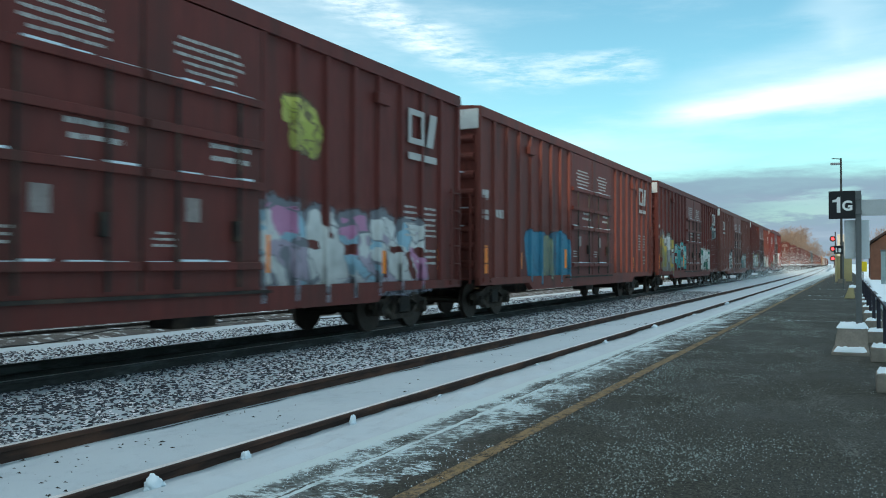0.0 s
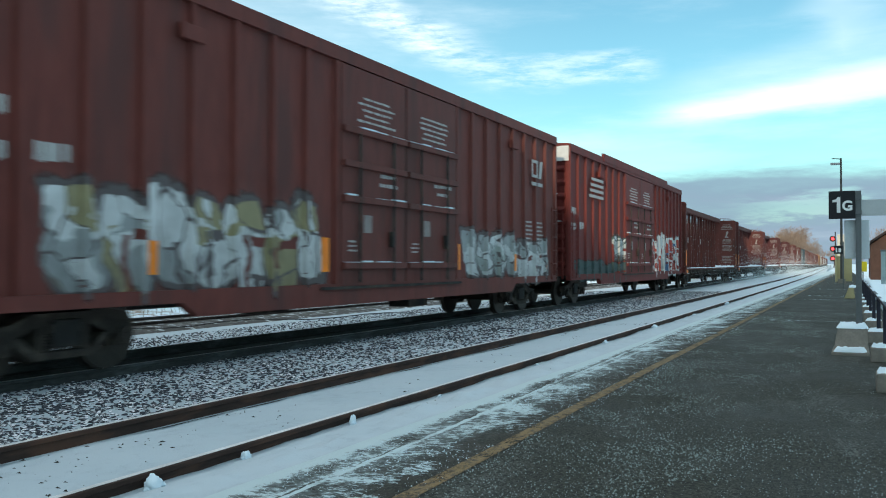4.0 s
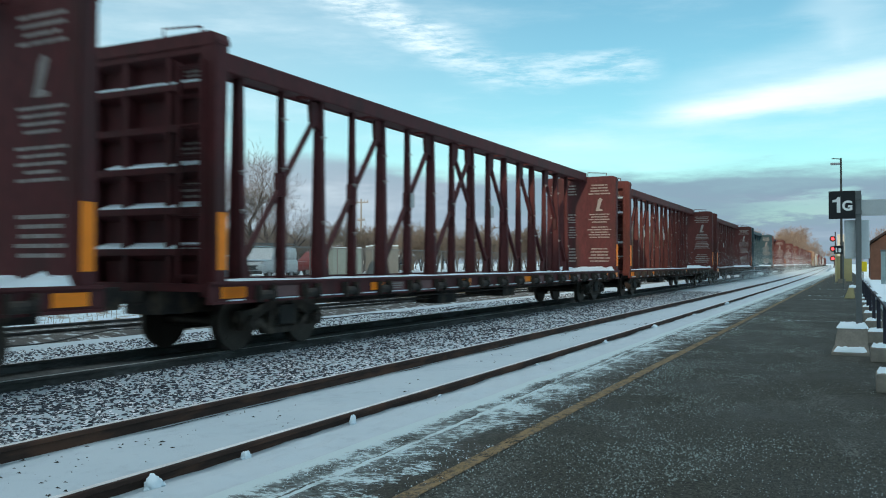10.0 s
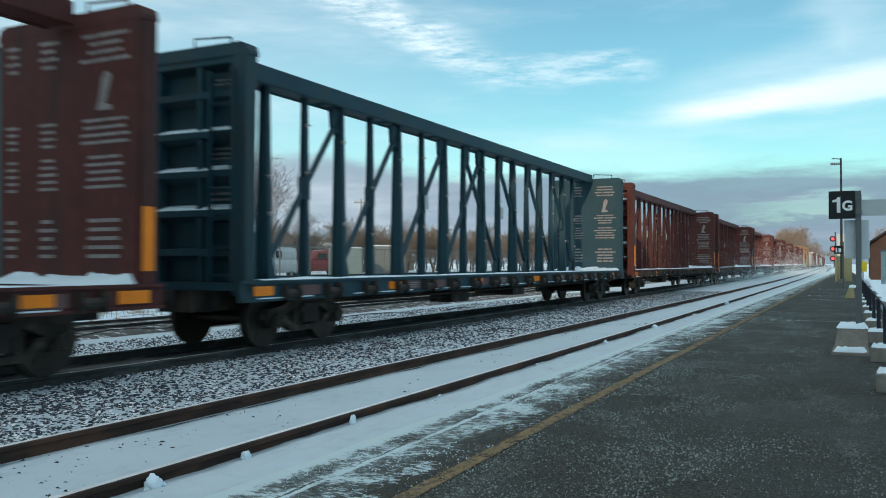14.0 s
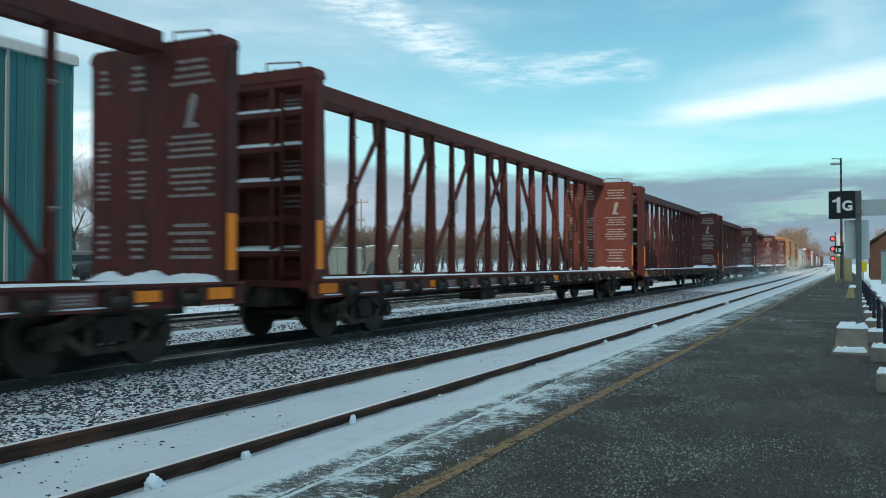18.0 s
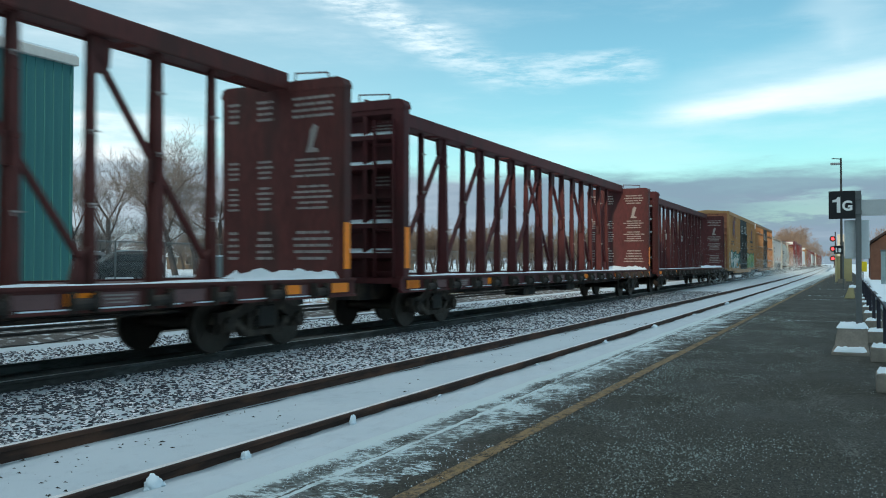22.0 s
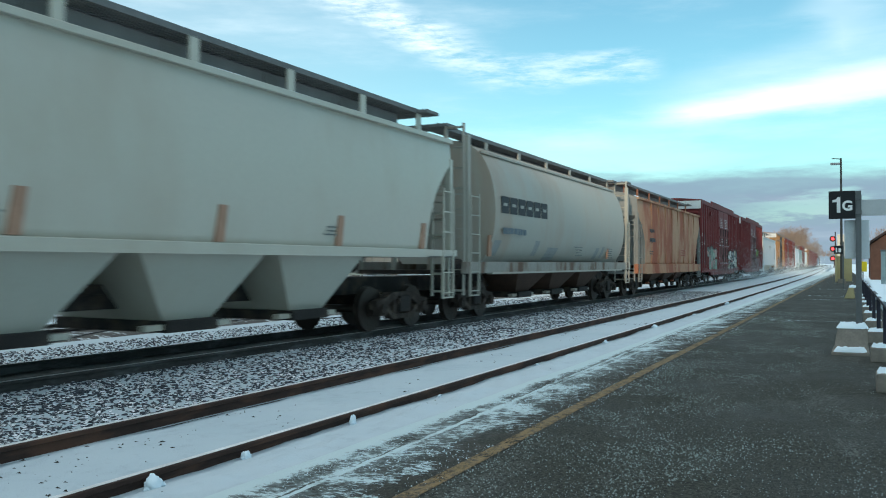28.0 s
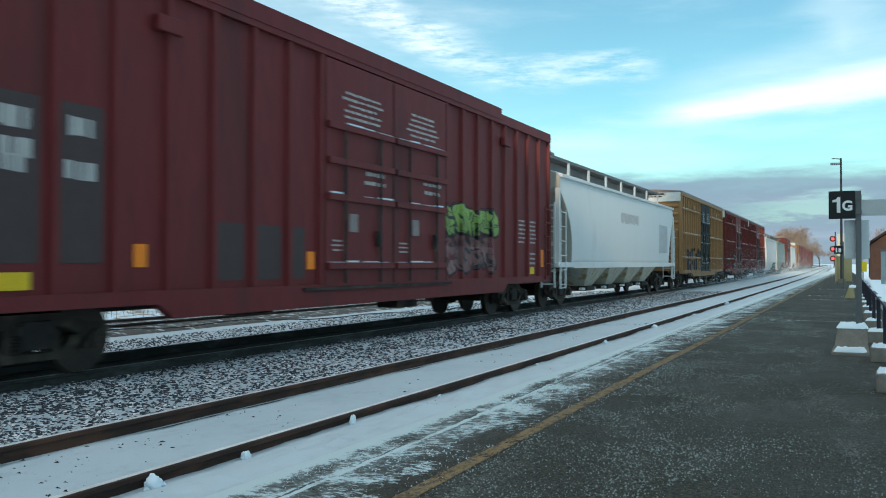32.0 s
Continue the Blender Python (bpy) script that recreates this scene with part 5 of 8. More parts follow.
def vehicle(name, kind, x, y, rz, paint_mat, label, snow=False):
    """A parked vehicle, nose towards its own -y."""
    v = blank(name, loc=(x, y, 0.345))
    v.rotation_euler[2] = rz
    k = "%s_%s" % (name, kind)
    if kind == "suv":
        part("body", k + "_body", paint_mat, v, lambda bm: loft_body(bm, [(-2.3, 0.78, 0.42, 0.85, 0.9), (-2.2, 0.88, 0.32, 0.98, 0.9), (-1.2, 0.94, 0.28, 1.06, 0.9), (-0.8, 0.94, 0.28, 1.10, 0.9), (1.9, 0.94, 0.30, 1.12, 0.9), (2.25, 0.86, 0.36, 1.05, 0.9)]), "dark painted body")
        part("cabin", k + "_cabin", paint_mat, v, lambda bm: loft_body(bm, [(-1.0, 0.84, 1.02, 1.10, 0.8), (-0.25, 0.82, 1.02, 1.62, 0.78), (0.6, 0.82, 1.02, 1.70, 0.8), (1.6, 0.80, 1.02, 1.66, 0.8), (2.1, 0.78, 1.02, 1.12, 0.85)]))
        part("side_glass", k + "_glass", CAR_GLASS, v, boxes((-0.845, 0.845, -0.15, 1.5, 1.15, 1.5)), "dark side windows")
        part("windscreen", k + "_screen", CAR_GLASS, v, lambda bm: prism(bm, [(-0.98, 1.10), (-0.26, 1.60), (-0.22, 1.60), (-0.94, 1.10)], "x", -0.7, 0.7))
    else:
        part("body", k + "_body", paint_mat, v, lambda bm: loft_body(bm, [(-2.75, 0.85, 0.5, 0.95, 0.92), (-2.65, 0.95, 0.42, 1.12, 0.92), (-1.5, 1.0, 0.40, 1.22, 0.92), (-1.2, 1.0, 0.40, 1.28, 0.92), (2.7, 1.0, 0.42, 1.28, 0.95)]))
        part("cabin", k + "_cabin", paint_mat, v, lambda bm: loft_body(bm, [(-1.5, 0.9, 1.2, 1.28, 0.85), (-0.75, 0.88, 1.2, 2.02, 0.84), (0.2, 0.9, 1.2, 2.12, 0.86), (2.7 if kind == "van" else 0.9, 0.9, 1.2, 2.1, 0.88)]), "tall cab")
        part("side_glass", k + "_glass", CAR_GLASS, v, boxes((-0.915, 0.915, -0.7, 0.15, 1.38, 1.85)))
        part("windscreen", k + "_screen", CAR_GLASS, v, lambda bm: prism(bm, [(-1.47, 1.30), (-0.77, 2.0), (-0.72, 2.0), (-1.42, 1.30)], "x", -0.76, 0.76))
        part("grille", k + "_grille", BLACK_STEEL, v, boxes((-0.6, 0.6, -2.79, -2.74, 0.62, 0.9)))
        if kind == "van":
            part("ladder_rack", k + "_rack", GALV, v, lambda bm: [bar(bm, (sx, -0.8, 2.32), (sx, 2.6, 2.32), 0.06, 0.06) for sx in (-0.8, 0.8)] and [bar(bm, (-0.85, yy, 2.34), (0.85, yy, 2.34), 0.06, 0.06) for yy in (-0.6, 0.6, 1.6, 2.5)] and [bar(bm, (sx, yy, 2.05), (sx, yy, 2.32), 0.05, 0.05) for sx in (-0.8, 0.8) for yy in (-0.5, 1.0, 2.5)], "steel ladder rack")
    part("bumper", k + "_bumper", BLACK_STEEL, v, soft_boxes(0.03, (-0.85, 0.85, -2.42 if kind == "suv" else -2.86, -2.25 if kind == "suv" else -2.7, 0.36, 0.56)))
    for sx in (-0.62, 0.62):
        part("headlight", k + "_lamp_%.1f" % sx, material("clear_headlight", (0.6, 0.6, 0.58), rough=0.15), v, soft_boxes(0.02, (sx - 0.16, sx + 0.16, -2.33 if kind == "suv" else -2.80, -2.2 if kind == "suv" else -2.6, 0.68, 0.84)))
    wb = 1.4 if kind == "suv" else 1.75
    for sx in (-0.82, 0.82):
        for sy in (-wb, wb):
            w = part("wheel", k + "_tyre", TYRE, v, lambda bm: tube(bm, (-0.11, 0, 0), (0.11, 0, 0), 0.36, n=20), loc=(sx, sy, 0.36))
            part("rim", k + "_rim", RIM, w, lambda bm: tube(bm, (-0.12, 0, 0), (0.12, 0, 0), 0.21, n=14))
    if snow:
        part("snow", k + "_snow", SNOW, v, boxes((-0.8, 0.8, -2.5, -1.5, 1.2, 1.27), (-0.72, 0.72, -0.5, 0.8, 2.1, 2.16)) if kind != "suv" else boxes((-0.6, 0.6, 0.0, 1.5, 1.66, 1.72)), "thin snow on top")
    tagged(v, label, "vehicle", "parked vehicles")


def place(az, dist):
    return math.sin(radians(az)) * dist, math.cos(radians(az)) * dist


x_, y_ = place(-47.85, 48.0)
vehicle("parked_suv", "suv", x_, y_, radians(-28), material("dark_green_car_paint", (0.008, 0.014, 0.015), rough=0.25, spec=0.6, grain=0.1, bump=0), "dark green parked suv with snow on its roof", True)
x_, y_ = place(-50.6, 51.0)
vehicle("parked_hatchback", "suv", x_, y_, radians(-35), material("grey_car_paint", (0.16, 0.17, 0.18), rough=0.3, spec=0.6, grain=0.1, bump=0), "grey parked car behind the fence", True)
x_, y_ = place(-38.4, 56.0)
vehicle("white_work_van", "van", x_, y_, radians(14), material("white_van_paint", (0.62, 0.63, 0.63), rough=0.35, spec=0.5, grain=0.08, bump=0), "white work van with a ladder rack and snowy bonnet", True)
x_, y_ = place(-35.0, 70.0)
vehicle("red_pickup", "truck", x_, y_, radians(-20), material("red_truck_paint", (0.17, 0.022, 0.022), rough=0.4, spec=0.5, grain=0.12, bump=0), "dull red pickup truck parked in the yard", False)


def yard_things():
    for az, dist, w, hgt, mt, lab in ((-34.2, 66, 3.2, 2.2, material("blue_grey_container_paint", (0.20, 0.27, 0.27), rough=0.6, grain=0.2), "blue-grey steel container in the yard"), (-31.6, 72, 4.0, 2.5, material("pale_container_paint", (0.19, 0.20, 0.19), rough=0.6, grain=0.2), "grey steel container with a snowy top"), (-42.0, 60, 5.0, 1.5, material("dull_green_bin_paint", (0.16, 0.22, 0.23), rough=0.6, grain=0.2), "low green-grey steel skip behind the fence")):
        x, y = place(az, dist)
        c = blank("storage_container", loc=(x, y, 0.32))
        c.rotation_euler[2] = radians(-50)
        k = "cont_%d" % len(MESHES)
        part("body", k, mt, c, boxes((-w / 2, w / 2, 0, 2.2, 0.12, hgt)))
        rm = mesh_from(k + "_rib", mt, boxes((-0.05, 0.05, -0.04, 0, 0.15, hgt - 0.08)))
        for i in range(int(w / 0.35)):
            piece("rib", rm, c, (-w / 2 + 0.2 + 0.35 * i, 0, 0))
        part("snow", k + "_snow", SNOW, c, boxes((-w / 2, w / 2, 0, 2.2, hgt, hgt + 0.09)))
        part("skid", k + "_skid", BLACK_STEEL, c, boxes((-w / 2, w / 2, 0.1, 0.3, 0, 0.12), (-w / 2, w / 2, 1.9, 2.1, 0, 0.12)))
        tagged(c, lab, "container")
    # utility pole
    x, y = place(-32.15, 92.0)
    u = blank("utility_pole", loc=(x, y, 0.25))
    wood = material("grey_pole_wood", (0.30, 0.285, 0.26), rough=0.9, grain=0.3, stretch=(1, 1, 0.1))
    part("pole", "util_pole", wood, u, lambda bm: tube(bm, (0, 0, 0), (0, 0, 8.2), 0.12, 0.08, 10))
    for z, w in ((7.75, 0.9), (5.8, 0.5)):
        part("crossarm", "util_arm_%.1f" % z, wood, u, boxes((-w, w, -0.06, 0.06, z, z + 0.13)))
        for sx in (-w + 0.1, -w / 2, w / 2, w - 0.1):
            part("insulator", "util_ins_%.1f" % sx, material("grey_porcelain", (0.35, 0.35, 0.36), rough=0.3), u, lambda bm, sx=sx, z=z: tube(bm, (sx, 0, z + 0.13), (sx, 0, z + 0.33), 0.05, n=8))
    tagged(u, "grey wooden utility pole with crossarms", "pole")
    # long sunlit concrete edge beyond the siding
    b = blank("loading_edge", loc=(0, 0, -0.4))
    sand = material("sandy_concrete", (0.46, 0.36, 0.23), rough=0.9, grain=0.25, bump=0.3)
    for i in range(6):
        y0 = 31.0 + 4.6 * i
        part("block", "edge_block", sand, b, soft_boxes(0.03, (-0.3, 0.3, 0.03, 4.55, 0, 0.42)), loc=(-20.9 + bend(y0), y0, 0))
    tagged(b, "low sandy concrete edging beyond the siding", "edging")
    # a loose black cable beside the siding
    cu = bpy.data.curves.new("cable_run", "CURVE")
    cu.dimensions, cu.bevel_depth, cu.bevel_resolution = "3D", 0.016, 1
    sp = cu.splines.new("POLY")
    sp.points.add(25)
    for i, pt in enumerate(sp.points):
        pt.co = (-13.9 - 1.9 * math.sin(i * 0.23) - 0.05 * i, 9.0 + 0.9 * i, -0.25 + 0.05 * math.sin(i * 1.3), 1)
    cu.materials.append(material("black_cable_rubber", (0.012, 0.012, 0.012), rough=0.6, bump=0))
    tagged(new("ground_cable", cu), "black cable lying along the snowy ballast", "cable")


yard_things()


def weeds():
    """Dry stalks sticking out of the snow bank, past counting."""
    rng = np.random.default_rng(12)
    n = 2600
    x, y = -20.6 - 8.5 * rng.random(n), 12 + 60 * rng.random(n) ** 1.3
    h = 0.15 + 0.5 * rng.random(n) ** 2
    lx, ly = (rng.random(n) - 0.5) * 0.3, (rng.random(n) - 0.5) * 0.3
    co, fc = [], []
    for i in range(n):
        o = len(co)
        w = 0.008
        z = -0.42 + 0.0776 * (-20.2 - x[i])
        co += [(x[i] - w, y[i], z), (x[i] + w, y[i], z), (x[i], y[i] + w, z), (x[i] + lx[i], y[i] + ly[i], z + h[i])]
        fc += [(o, o + 1, o + 3), (o + 1, o + 2, o + 3), (o + 2, o, o + 3)]
    me = bpy.data.meshes.new("dry_weeds")
    me.from_pydata(co, [], fc)
    me.materials.append(material("dry_straw", (0.22, 0.14, 0.07), rough=0.9, bump=0))
    tagged(new("dry_weeds", me), "dry brown weed stalks in the snow", "weeds", kind="stuff")


weeds()


# ======== the train ========
CARS = []          # (thing, middle of the car along the line at 0 s)
WHEELS = []


def wheelset_mesh():
    def build(bm):
        tube(bm, (-0.85, 0, 0), (0.85, 0, 0), 0.085, n=10)
        for s in (-1, 1):
            a, b = (0.70, 0.735) if s > 0 else (-0.735, -0.70)
            tube(bm, (a, 0, 0), (b, 0, 0), 0.485, n=26)
            a, b = (0.735, 0.82) if s > 0 else (-0.82, -0.735)
            tube(bm, (a, 0, 0), (b, 0, 0), 0.457, n=26)
            tube(bm, (s * 0.82, 0, 0), (s * 0.86, 0, 0), 0.16, n=12)
            for k in range(3):
                c, q = math.cos(k * 2.094), math.sin(k * 2.094)
                tube(bm, (s * 0.82, c * 0.30, q * 0.30), (s * 0.826, c * 0.30, q * 0.30), 0.05, n=8)
    return mesh_from("wheelset", WHEEL_STEEL, build)


def truck(parent, y):
    """A three-piece bogie: bolster, two side frames with springs, two wheelsets."""
    t = part("truck", "truck_bolster", BLACK_STEEL, parent, soft_boxes(0.02, (-1.15, 1.15, -0.2, 0.2, 0.38, 0.72), (-0.35, 0.35, -0.3, 0.3, 0.7, 0.84)), loc=(0, y, 0))

    def side(bm):
        # arched top member, dropped bottom member, two columns: the window between them holds the springs
        prism(bm, [(-1.08, 0.46), (-0.70, 0.50), (-0.40, 0.64), (0.40, 0.64), (0.70, 0.50), (1.08, 0.46), (1.08, 0.64), (0.74, 0.68), (0.44, 0.80), (-0.44, 0.80), (-0.74, 0.68), (-1.08, 0.64)], "x", -0.09, 0.09)
        prism(bm, [(-0.74, 0.50), (-0.44, 0.24), (0.44, 0.24), (0.74, 0.50), (0.60, 0.52), (0.38, 0.33), (-0.38, 0.33), (-0.60, 0.52)], "x", -0.085, 0.085)
        for yy in (-0.32, 0.32):
            box(bm, -0.08, 0.08, yy - 0.05, yy + 0.05, 0.30, 0.66)
        for yy in (-0.89, 0.89):
            box(bm, -0.03, 0.12, yy - 0.15, yy + 0.15, 0.33, 0.50)
            tube(bm, (0.10, yy, 0.457), (0.17, yy, 0.457), 0.12, n=14)
            for q in range(3):
                c, d = math.cos(q * 2.094 + 0.5) * 0.075, math.sin(q * 2.094 + 0.5) * 0.075
                tube(bm, (0.16, yy + c, 0.457 + d), (0.185, yy + c, 0.457 + d), 0.022, n=6)
        box(bm, 0.02, 0.13, -0.26, 0.26, 0.56, 0.66)

    def coil(bm):
        rings = [[bm.verts.new((r * math.cos(0.6283 * i), r * math.sin(0.6283 * i), z)) for i in range(10)] for r, z in [((0.072, 0.05)[q % 2], 0.333 + 0.019 * q) for q in range(13)]]
        for lo, hi in zip(rings, rings[1:]):
            for i in range(10):
                bm.faces.new((lo[i], lo[(i + 1) % 10], hi[(i + 1) % 10], hi[i]))
    for s in (-1, 1):
        f = part("side_frame", "truck_side", TRUCK_STEEL, t, side, "dusty cast side frame")
        f.location = (s * 1.0, 0, 0)
        if s > 0:
            for yy in (-0.18, 0.0, 0.18):
                part("spring", "truck_spring", TRUCK_STEEL, t, coil, loc=(1.03, yy, 0))
        if s < 0:
            f.rotation_euler[2] = math.pi
    for yy in (-0.89, 0.89):
        w = piece("wheelset", wheelset_mesh(), t)
        w.matrix_parent_inverse = Matrix.Translation((0, yy, 0.457))
        WHEELS.append(w)


def coupler(parent, y, s):
    part("coupler", "coupler_%d" % s, BLACK_STEEL, parent, soft_boxes(0.02, (-0.09, 0.09, min(0, s * 0.75), max(0, s * 0.75), 0.80, 0.98), (-0.16, 0.16, min(s * 0.5, s * 0.78), max(s * 0.5, s * 0.78), 0.72, 1.05)), loc=(0, y, 0))


def ladder(parent, x, y0, y1, z0, z1, steps, mat, name="ladder"):
    """Grab irons or a ladder on a car's side between y0 and y1."""
    def build(bm):
        for k in range(steps):
            z = z0 + (z1 - z0) * k / max(steps - 1, 1)
            bar(bm, (x, y0, z), (x, y1, z), 0.025, 0.025)
            for y in (y0, y1):
                box(bm, x - 0.06, x + 0.012, y - 0.012, y + 0.012, z - 0.012, z + 0.012)
        for y in (y0, y1):
            box(bm, x - 0.02, x + 0.008, y - 0.02, y + 0.02, z0 - 0.08, z1 + 0.08)
    return part(name, "ladder_%.2f_%.2f_%.2f_%.2f_%.2f_%d" % (x, y0, y1, z0, z1, steps), mat, parent, build)


def end_ladder(parent, y, x0, x1, z0, z1, steps, mat):
    def build(bm):
        for k in range(steps):
            z = z0 + (z1 - z0) * k / max(steps - 1, 1)
            bar(bm, (x0, y, z), (x1, y, z), 0.03, 0.03)
            box(bm, x0, x1, y - 0.04, y + 0.04, z + 0.018, z + 0.032)
        for x in (x0, x1):
            box(bm, x - 0.025, x + 0.025, y - 0.03, y + 0.03, z0 - 0.1, z1 + 0.1)
    return part("end_ladder", "end_ladder_%.2f_%.2f_%.2f_%.2f_%.2f_%d" % (y, x0, x1, z0, z1, steps), mat, parent, build)


def mark_rows(name, parent, x, y0, y1, z0, z1, rows, mat, seed, label="rows of unreadable stencilling", gaps=True, face="x"):
    """Unreadable small writing: plain bars, row under row."""
    rng = random.Random(seed)

    def build(bm):
        pitch = (z1 - z0) / rows
        for r in range(rows):
            zt = z1 - r * pitch
            w = (y1 - y0) * rng.uniform(0.6, 1.0)
            a = (y0 + y1) / 2 - w / 2
            b = a
            while b < a + w - 0.01:
                step = min(rng.choice((0.06, 0.08, 0.1, 0.16, 0.24)) if gaps else w, a + w - b)
                if face == "x":
                    box(bm, x, x + 0.004, b, b + step * 0.78, zt - pitch * (0.42 if rows > 1 else 0.78) * rng.uniform(0.85, 1.1), zt - pitch * rng.uniform(0, 0.06))
                else:
                    box(bm, b, b + step * 0.86, x - 0.004, x, zt - pitch * 0.42, zt)
                b += step
    return tagged(part(name, "marks_%d_%d" % (seed, len(MESHES)), mat, parent, build, label), kind="stuff")


NOTICE = material("worn_white_notice_paint", (0.27, 0.235, 0.225), rough=0.65, grain=0.3, fine=25, bump=0)


def car_base(name, lead, trail, label, category, truck_in=1.9, coup=True):
    L = trail - lead
    c = blank(name)
    CARS.append((c, (lead + trail) / 2))
    tagged(c, label, category, "cars of the freight train")
    for s in (-1, 1):
        truck(c, s * (L / 2 - truck_in))
        coupler(c, s * (L / 2 - 0.05), s)
    return c, L


def boxcar(lead, trail, body, door_mat, label, seed, style="rib", height=5.32, white_end=True, end_mat=None, doors=2, simple=False, logo=None, amber=(), snow=True, fascia=False, mark_mat=None):
    """A high-cube boxcar with ribbed sides, plug doors, corrugated ends, ladders and marks."""
    c, L = car_base("boxcar", lead, trail, label, "boxcar")
    H, T = L / 2, height
    key = "%s_%.2f_%.2f" % (style, L, T)
    end_mat = end_mat or body
    d0, d1 = (-H + L * 0.378, -H + L * 0.628) if style == "rib" else (-H + L * 0.40, -H + L * 0.62)
    part("shell", "box_shell_" + key, body, c, boxes((-1.48, 1.48, -H + 0.08, H - 0.08, 1.0, T - 0.14)))

    def roof(bm):
        prism(bm, [(-1.56, T - 0.16), (1.56, T - 0.16), (1.56, T - 0.05), (0, T + 0.08), (-1.56, T - 0.05)], "y", -H, H)
        n = int(L / 1.25)
        for i in range(1, n):
            y = -H + L * i / n
            prism(bm, [(1.50, T - 0.05), (0, T + 0.08), (-1.50, T - 0.05), (-1.50, T - 0.02), (0, T + 0.11), (1.50, T - 0.02)], "y", y - 0.04, y + 0.04)
    part("roof", "box_roof_" + key, material("dull_galvanised_roof", (0.20, 0.17, 0.16), rough=0.5, metal=0.5, grain=0.3) if style != "rib" else body, c, roof)
    if fascia:
        for s in (-1, 1):
            part("roof_fascia", "box_fascia_%s_%d" % (key, s), body, c, boxes((min(s * 1.50, s * 1.585), max(s * 1.50, s * 1.585), -H + 3.9, H - 3.9, T - 0.20, T + 0.08)))
    # sills: level at the ends, deeper under the doors
    for s in (-1, 1):
        part("side_sill", "box_sill_%s_%d" % (key, s), body, c, lambda bm, s=s: prism(bm, [(-H, 0.86), (-H + 3.4, 0.86), (-H + 3.7, 0.66), (H - 3.7, 0.66), (H - 3.4, 0.86), (H, 0.86), (H, 1.04), (-H, 1.04)], "x", min(s * 1.40, s * 1.555), max(s * 1.40, s * 1.555)))
    part("underframe", "box_under_" + key, BLACK_STEEL, c, boxes((-0.35, 0.35, -H + 0.2, H - 0.2, 0.72, 1.0), (-1.3, 1.3, -0.2, 0.2, 0.75, 1.0), (0.5, 1.0, 1.2, 2.1, 0.45, 0.95), (-1.0, -0.4, -2.4, -1.2, 0.45, 0.95)))
    ribs = []
    if style == "rib":
        ribs = [-H + 0.06 + (d0 - 0.12 + H) * i / 8 for i in range(9)] + [d1 + 0.06 + (H - 0.12 - d1) * i / 8 for i in range(9)]
        rm = mesh_from("box_rib_%.2f" % T, body, lambda bm: prism(bm, [(0, -0.07), (0.075, -0.045), (0.075, 0.045), (0, 0.07)], "z", 1.04, T - 0.16))
    else:
        ribs = [-H + 0.05 + (d0 - 0.1 + H) * i / 9 for i in range(10)] + [d1 + 0.05 + (H - 0.1 - d1) * i / 9 for i in range(10)]
        rm = mesh_from("box_post_%.2f" % T, body, boxes((0, 0.075, -0.035, 0.035, 1.04, T - 0.16)))
    for y in ribs:
        piece("rib", rm, c, (1.48, y, 0))
        if not simple:
            piece("rib", rm, c, (-1.48, y, 0), (0, 0, math.pi))
    if style == "post":
        for z in (T - 0.96, T - 2.28, T - 3.60):
            for a, b in ((-H + 0.3, d0 - 0.1), (d1 + 0.1, H - 0.1)):
                part("side_rail", "box_rail_%s_%.1f_%.1f" % (key, z, a), body, c, boxes((1.48, 1.575, a, b, z - 0.04, z + 0.04)))
                if snow and not simple:
                    part("snow", "rail_snow_%s_%.1f_%.1f" % (key, z, a), SNOW, c, boxes(*[(1.485, 1.56, a + (b - a) * (i + 0.12) / 7, a + (b - a) * (i + 0.55 + 0.3 * ((i * 5) % 3) / 2) / 7, z + 0.04, z + 0.06) for i in range(7)]), "thin snow on the rail")
    for s in (-1, 1):
        part("top_chord", "box_chord_%s_%d" % (key, s), body, c, boxes((min(s * 1.46, s * 1.57), max(s * 1.46, s * 1.57), -H, H, T - 0.30, T - 0.14)))
    # doors
    n = doors
    for i in range(n):
        a, b = d0 + (d1 - d0) * i / n + 0.03, d0 + (d1 - d0) * (i + 1) / n - 0.03
        dk = "%s_%d" % (key, i)
        d = part("door", "box_door_" + dk, door_mat, c, soft_boxes(0.015, (1.49, 1.56, a, b, 0.98, T - 0.32)), "plug door")
        for j, z in enumerate((T - 1.48, T - 2.10, T - 2.74, T - 3.95)):
            part("door_bar", "door_bar_%s_%d" % (dk, j), door_mat, d, soft_boxes(0.012, (1.56, 1.635, a + 0.02, b - 0.02, z - 0.07, z + 0.05)))
            if snow and j in (0, 2, 3):
                part("snow", "door_snow_%s_%d" % (dk, j), SNOW, d, boxes(*[(1.56, 1.625, a + 0.06 + (b - a - 0.15) * (q_ + 0.06 * ((q_ + j) % 3)) / 4, a + 0.06 + (b - a - 0.15) * (q_ + 0.7 + 0.3 * ((q_ * 3 + j + i) % 2)) / 4, z + 0.05, z + 0.058 + 0.012 * ((q_ * 2 + j) % 3)) for q_ in range(4) if (q_ + j * 2 + i) % 5]), "thin snow on the door bar")
        for yy in (a + 0.55, b - 0.55):
            part("lock_rod", "door_rod_%s_%.2f" % (dk, yy), BLACK_STEEL, d, lambda bm, yy=yy: tube(bm, (1.62, yy, 1.05), (1.62, yy, T - 1.5), 0.025, n=6))
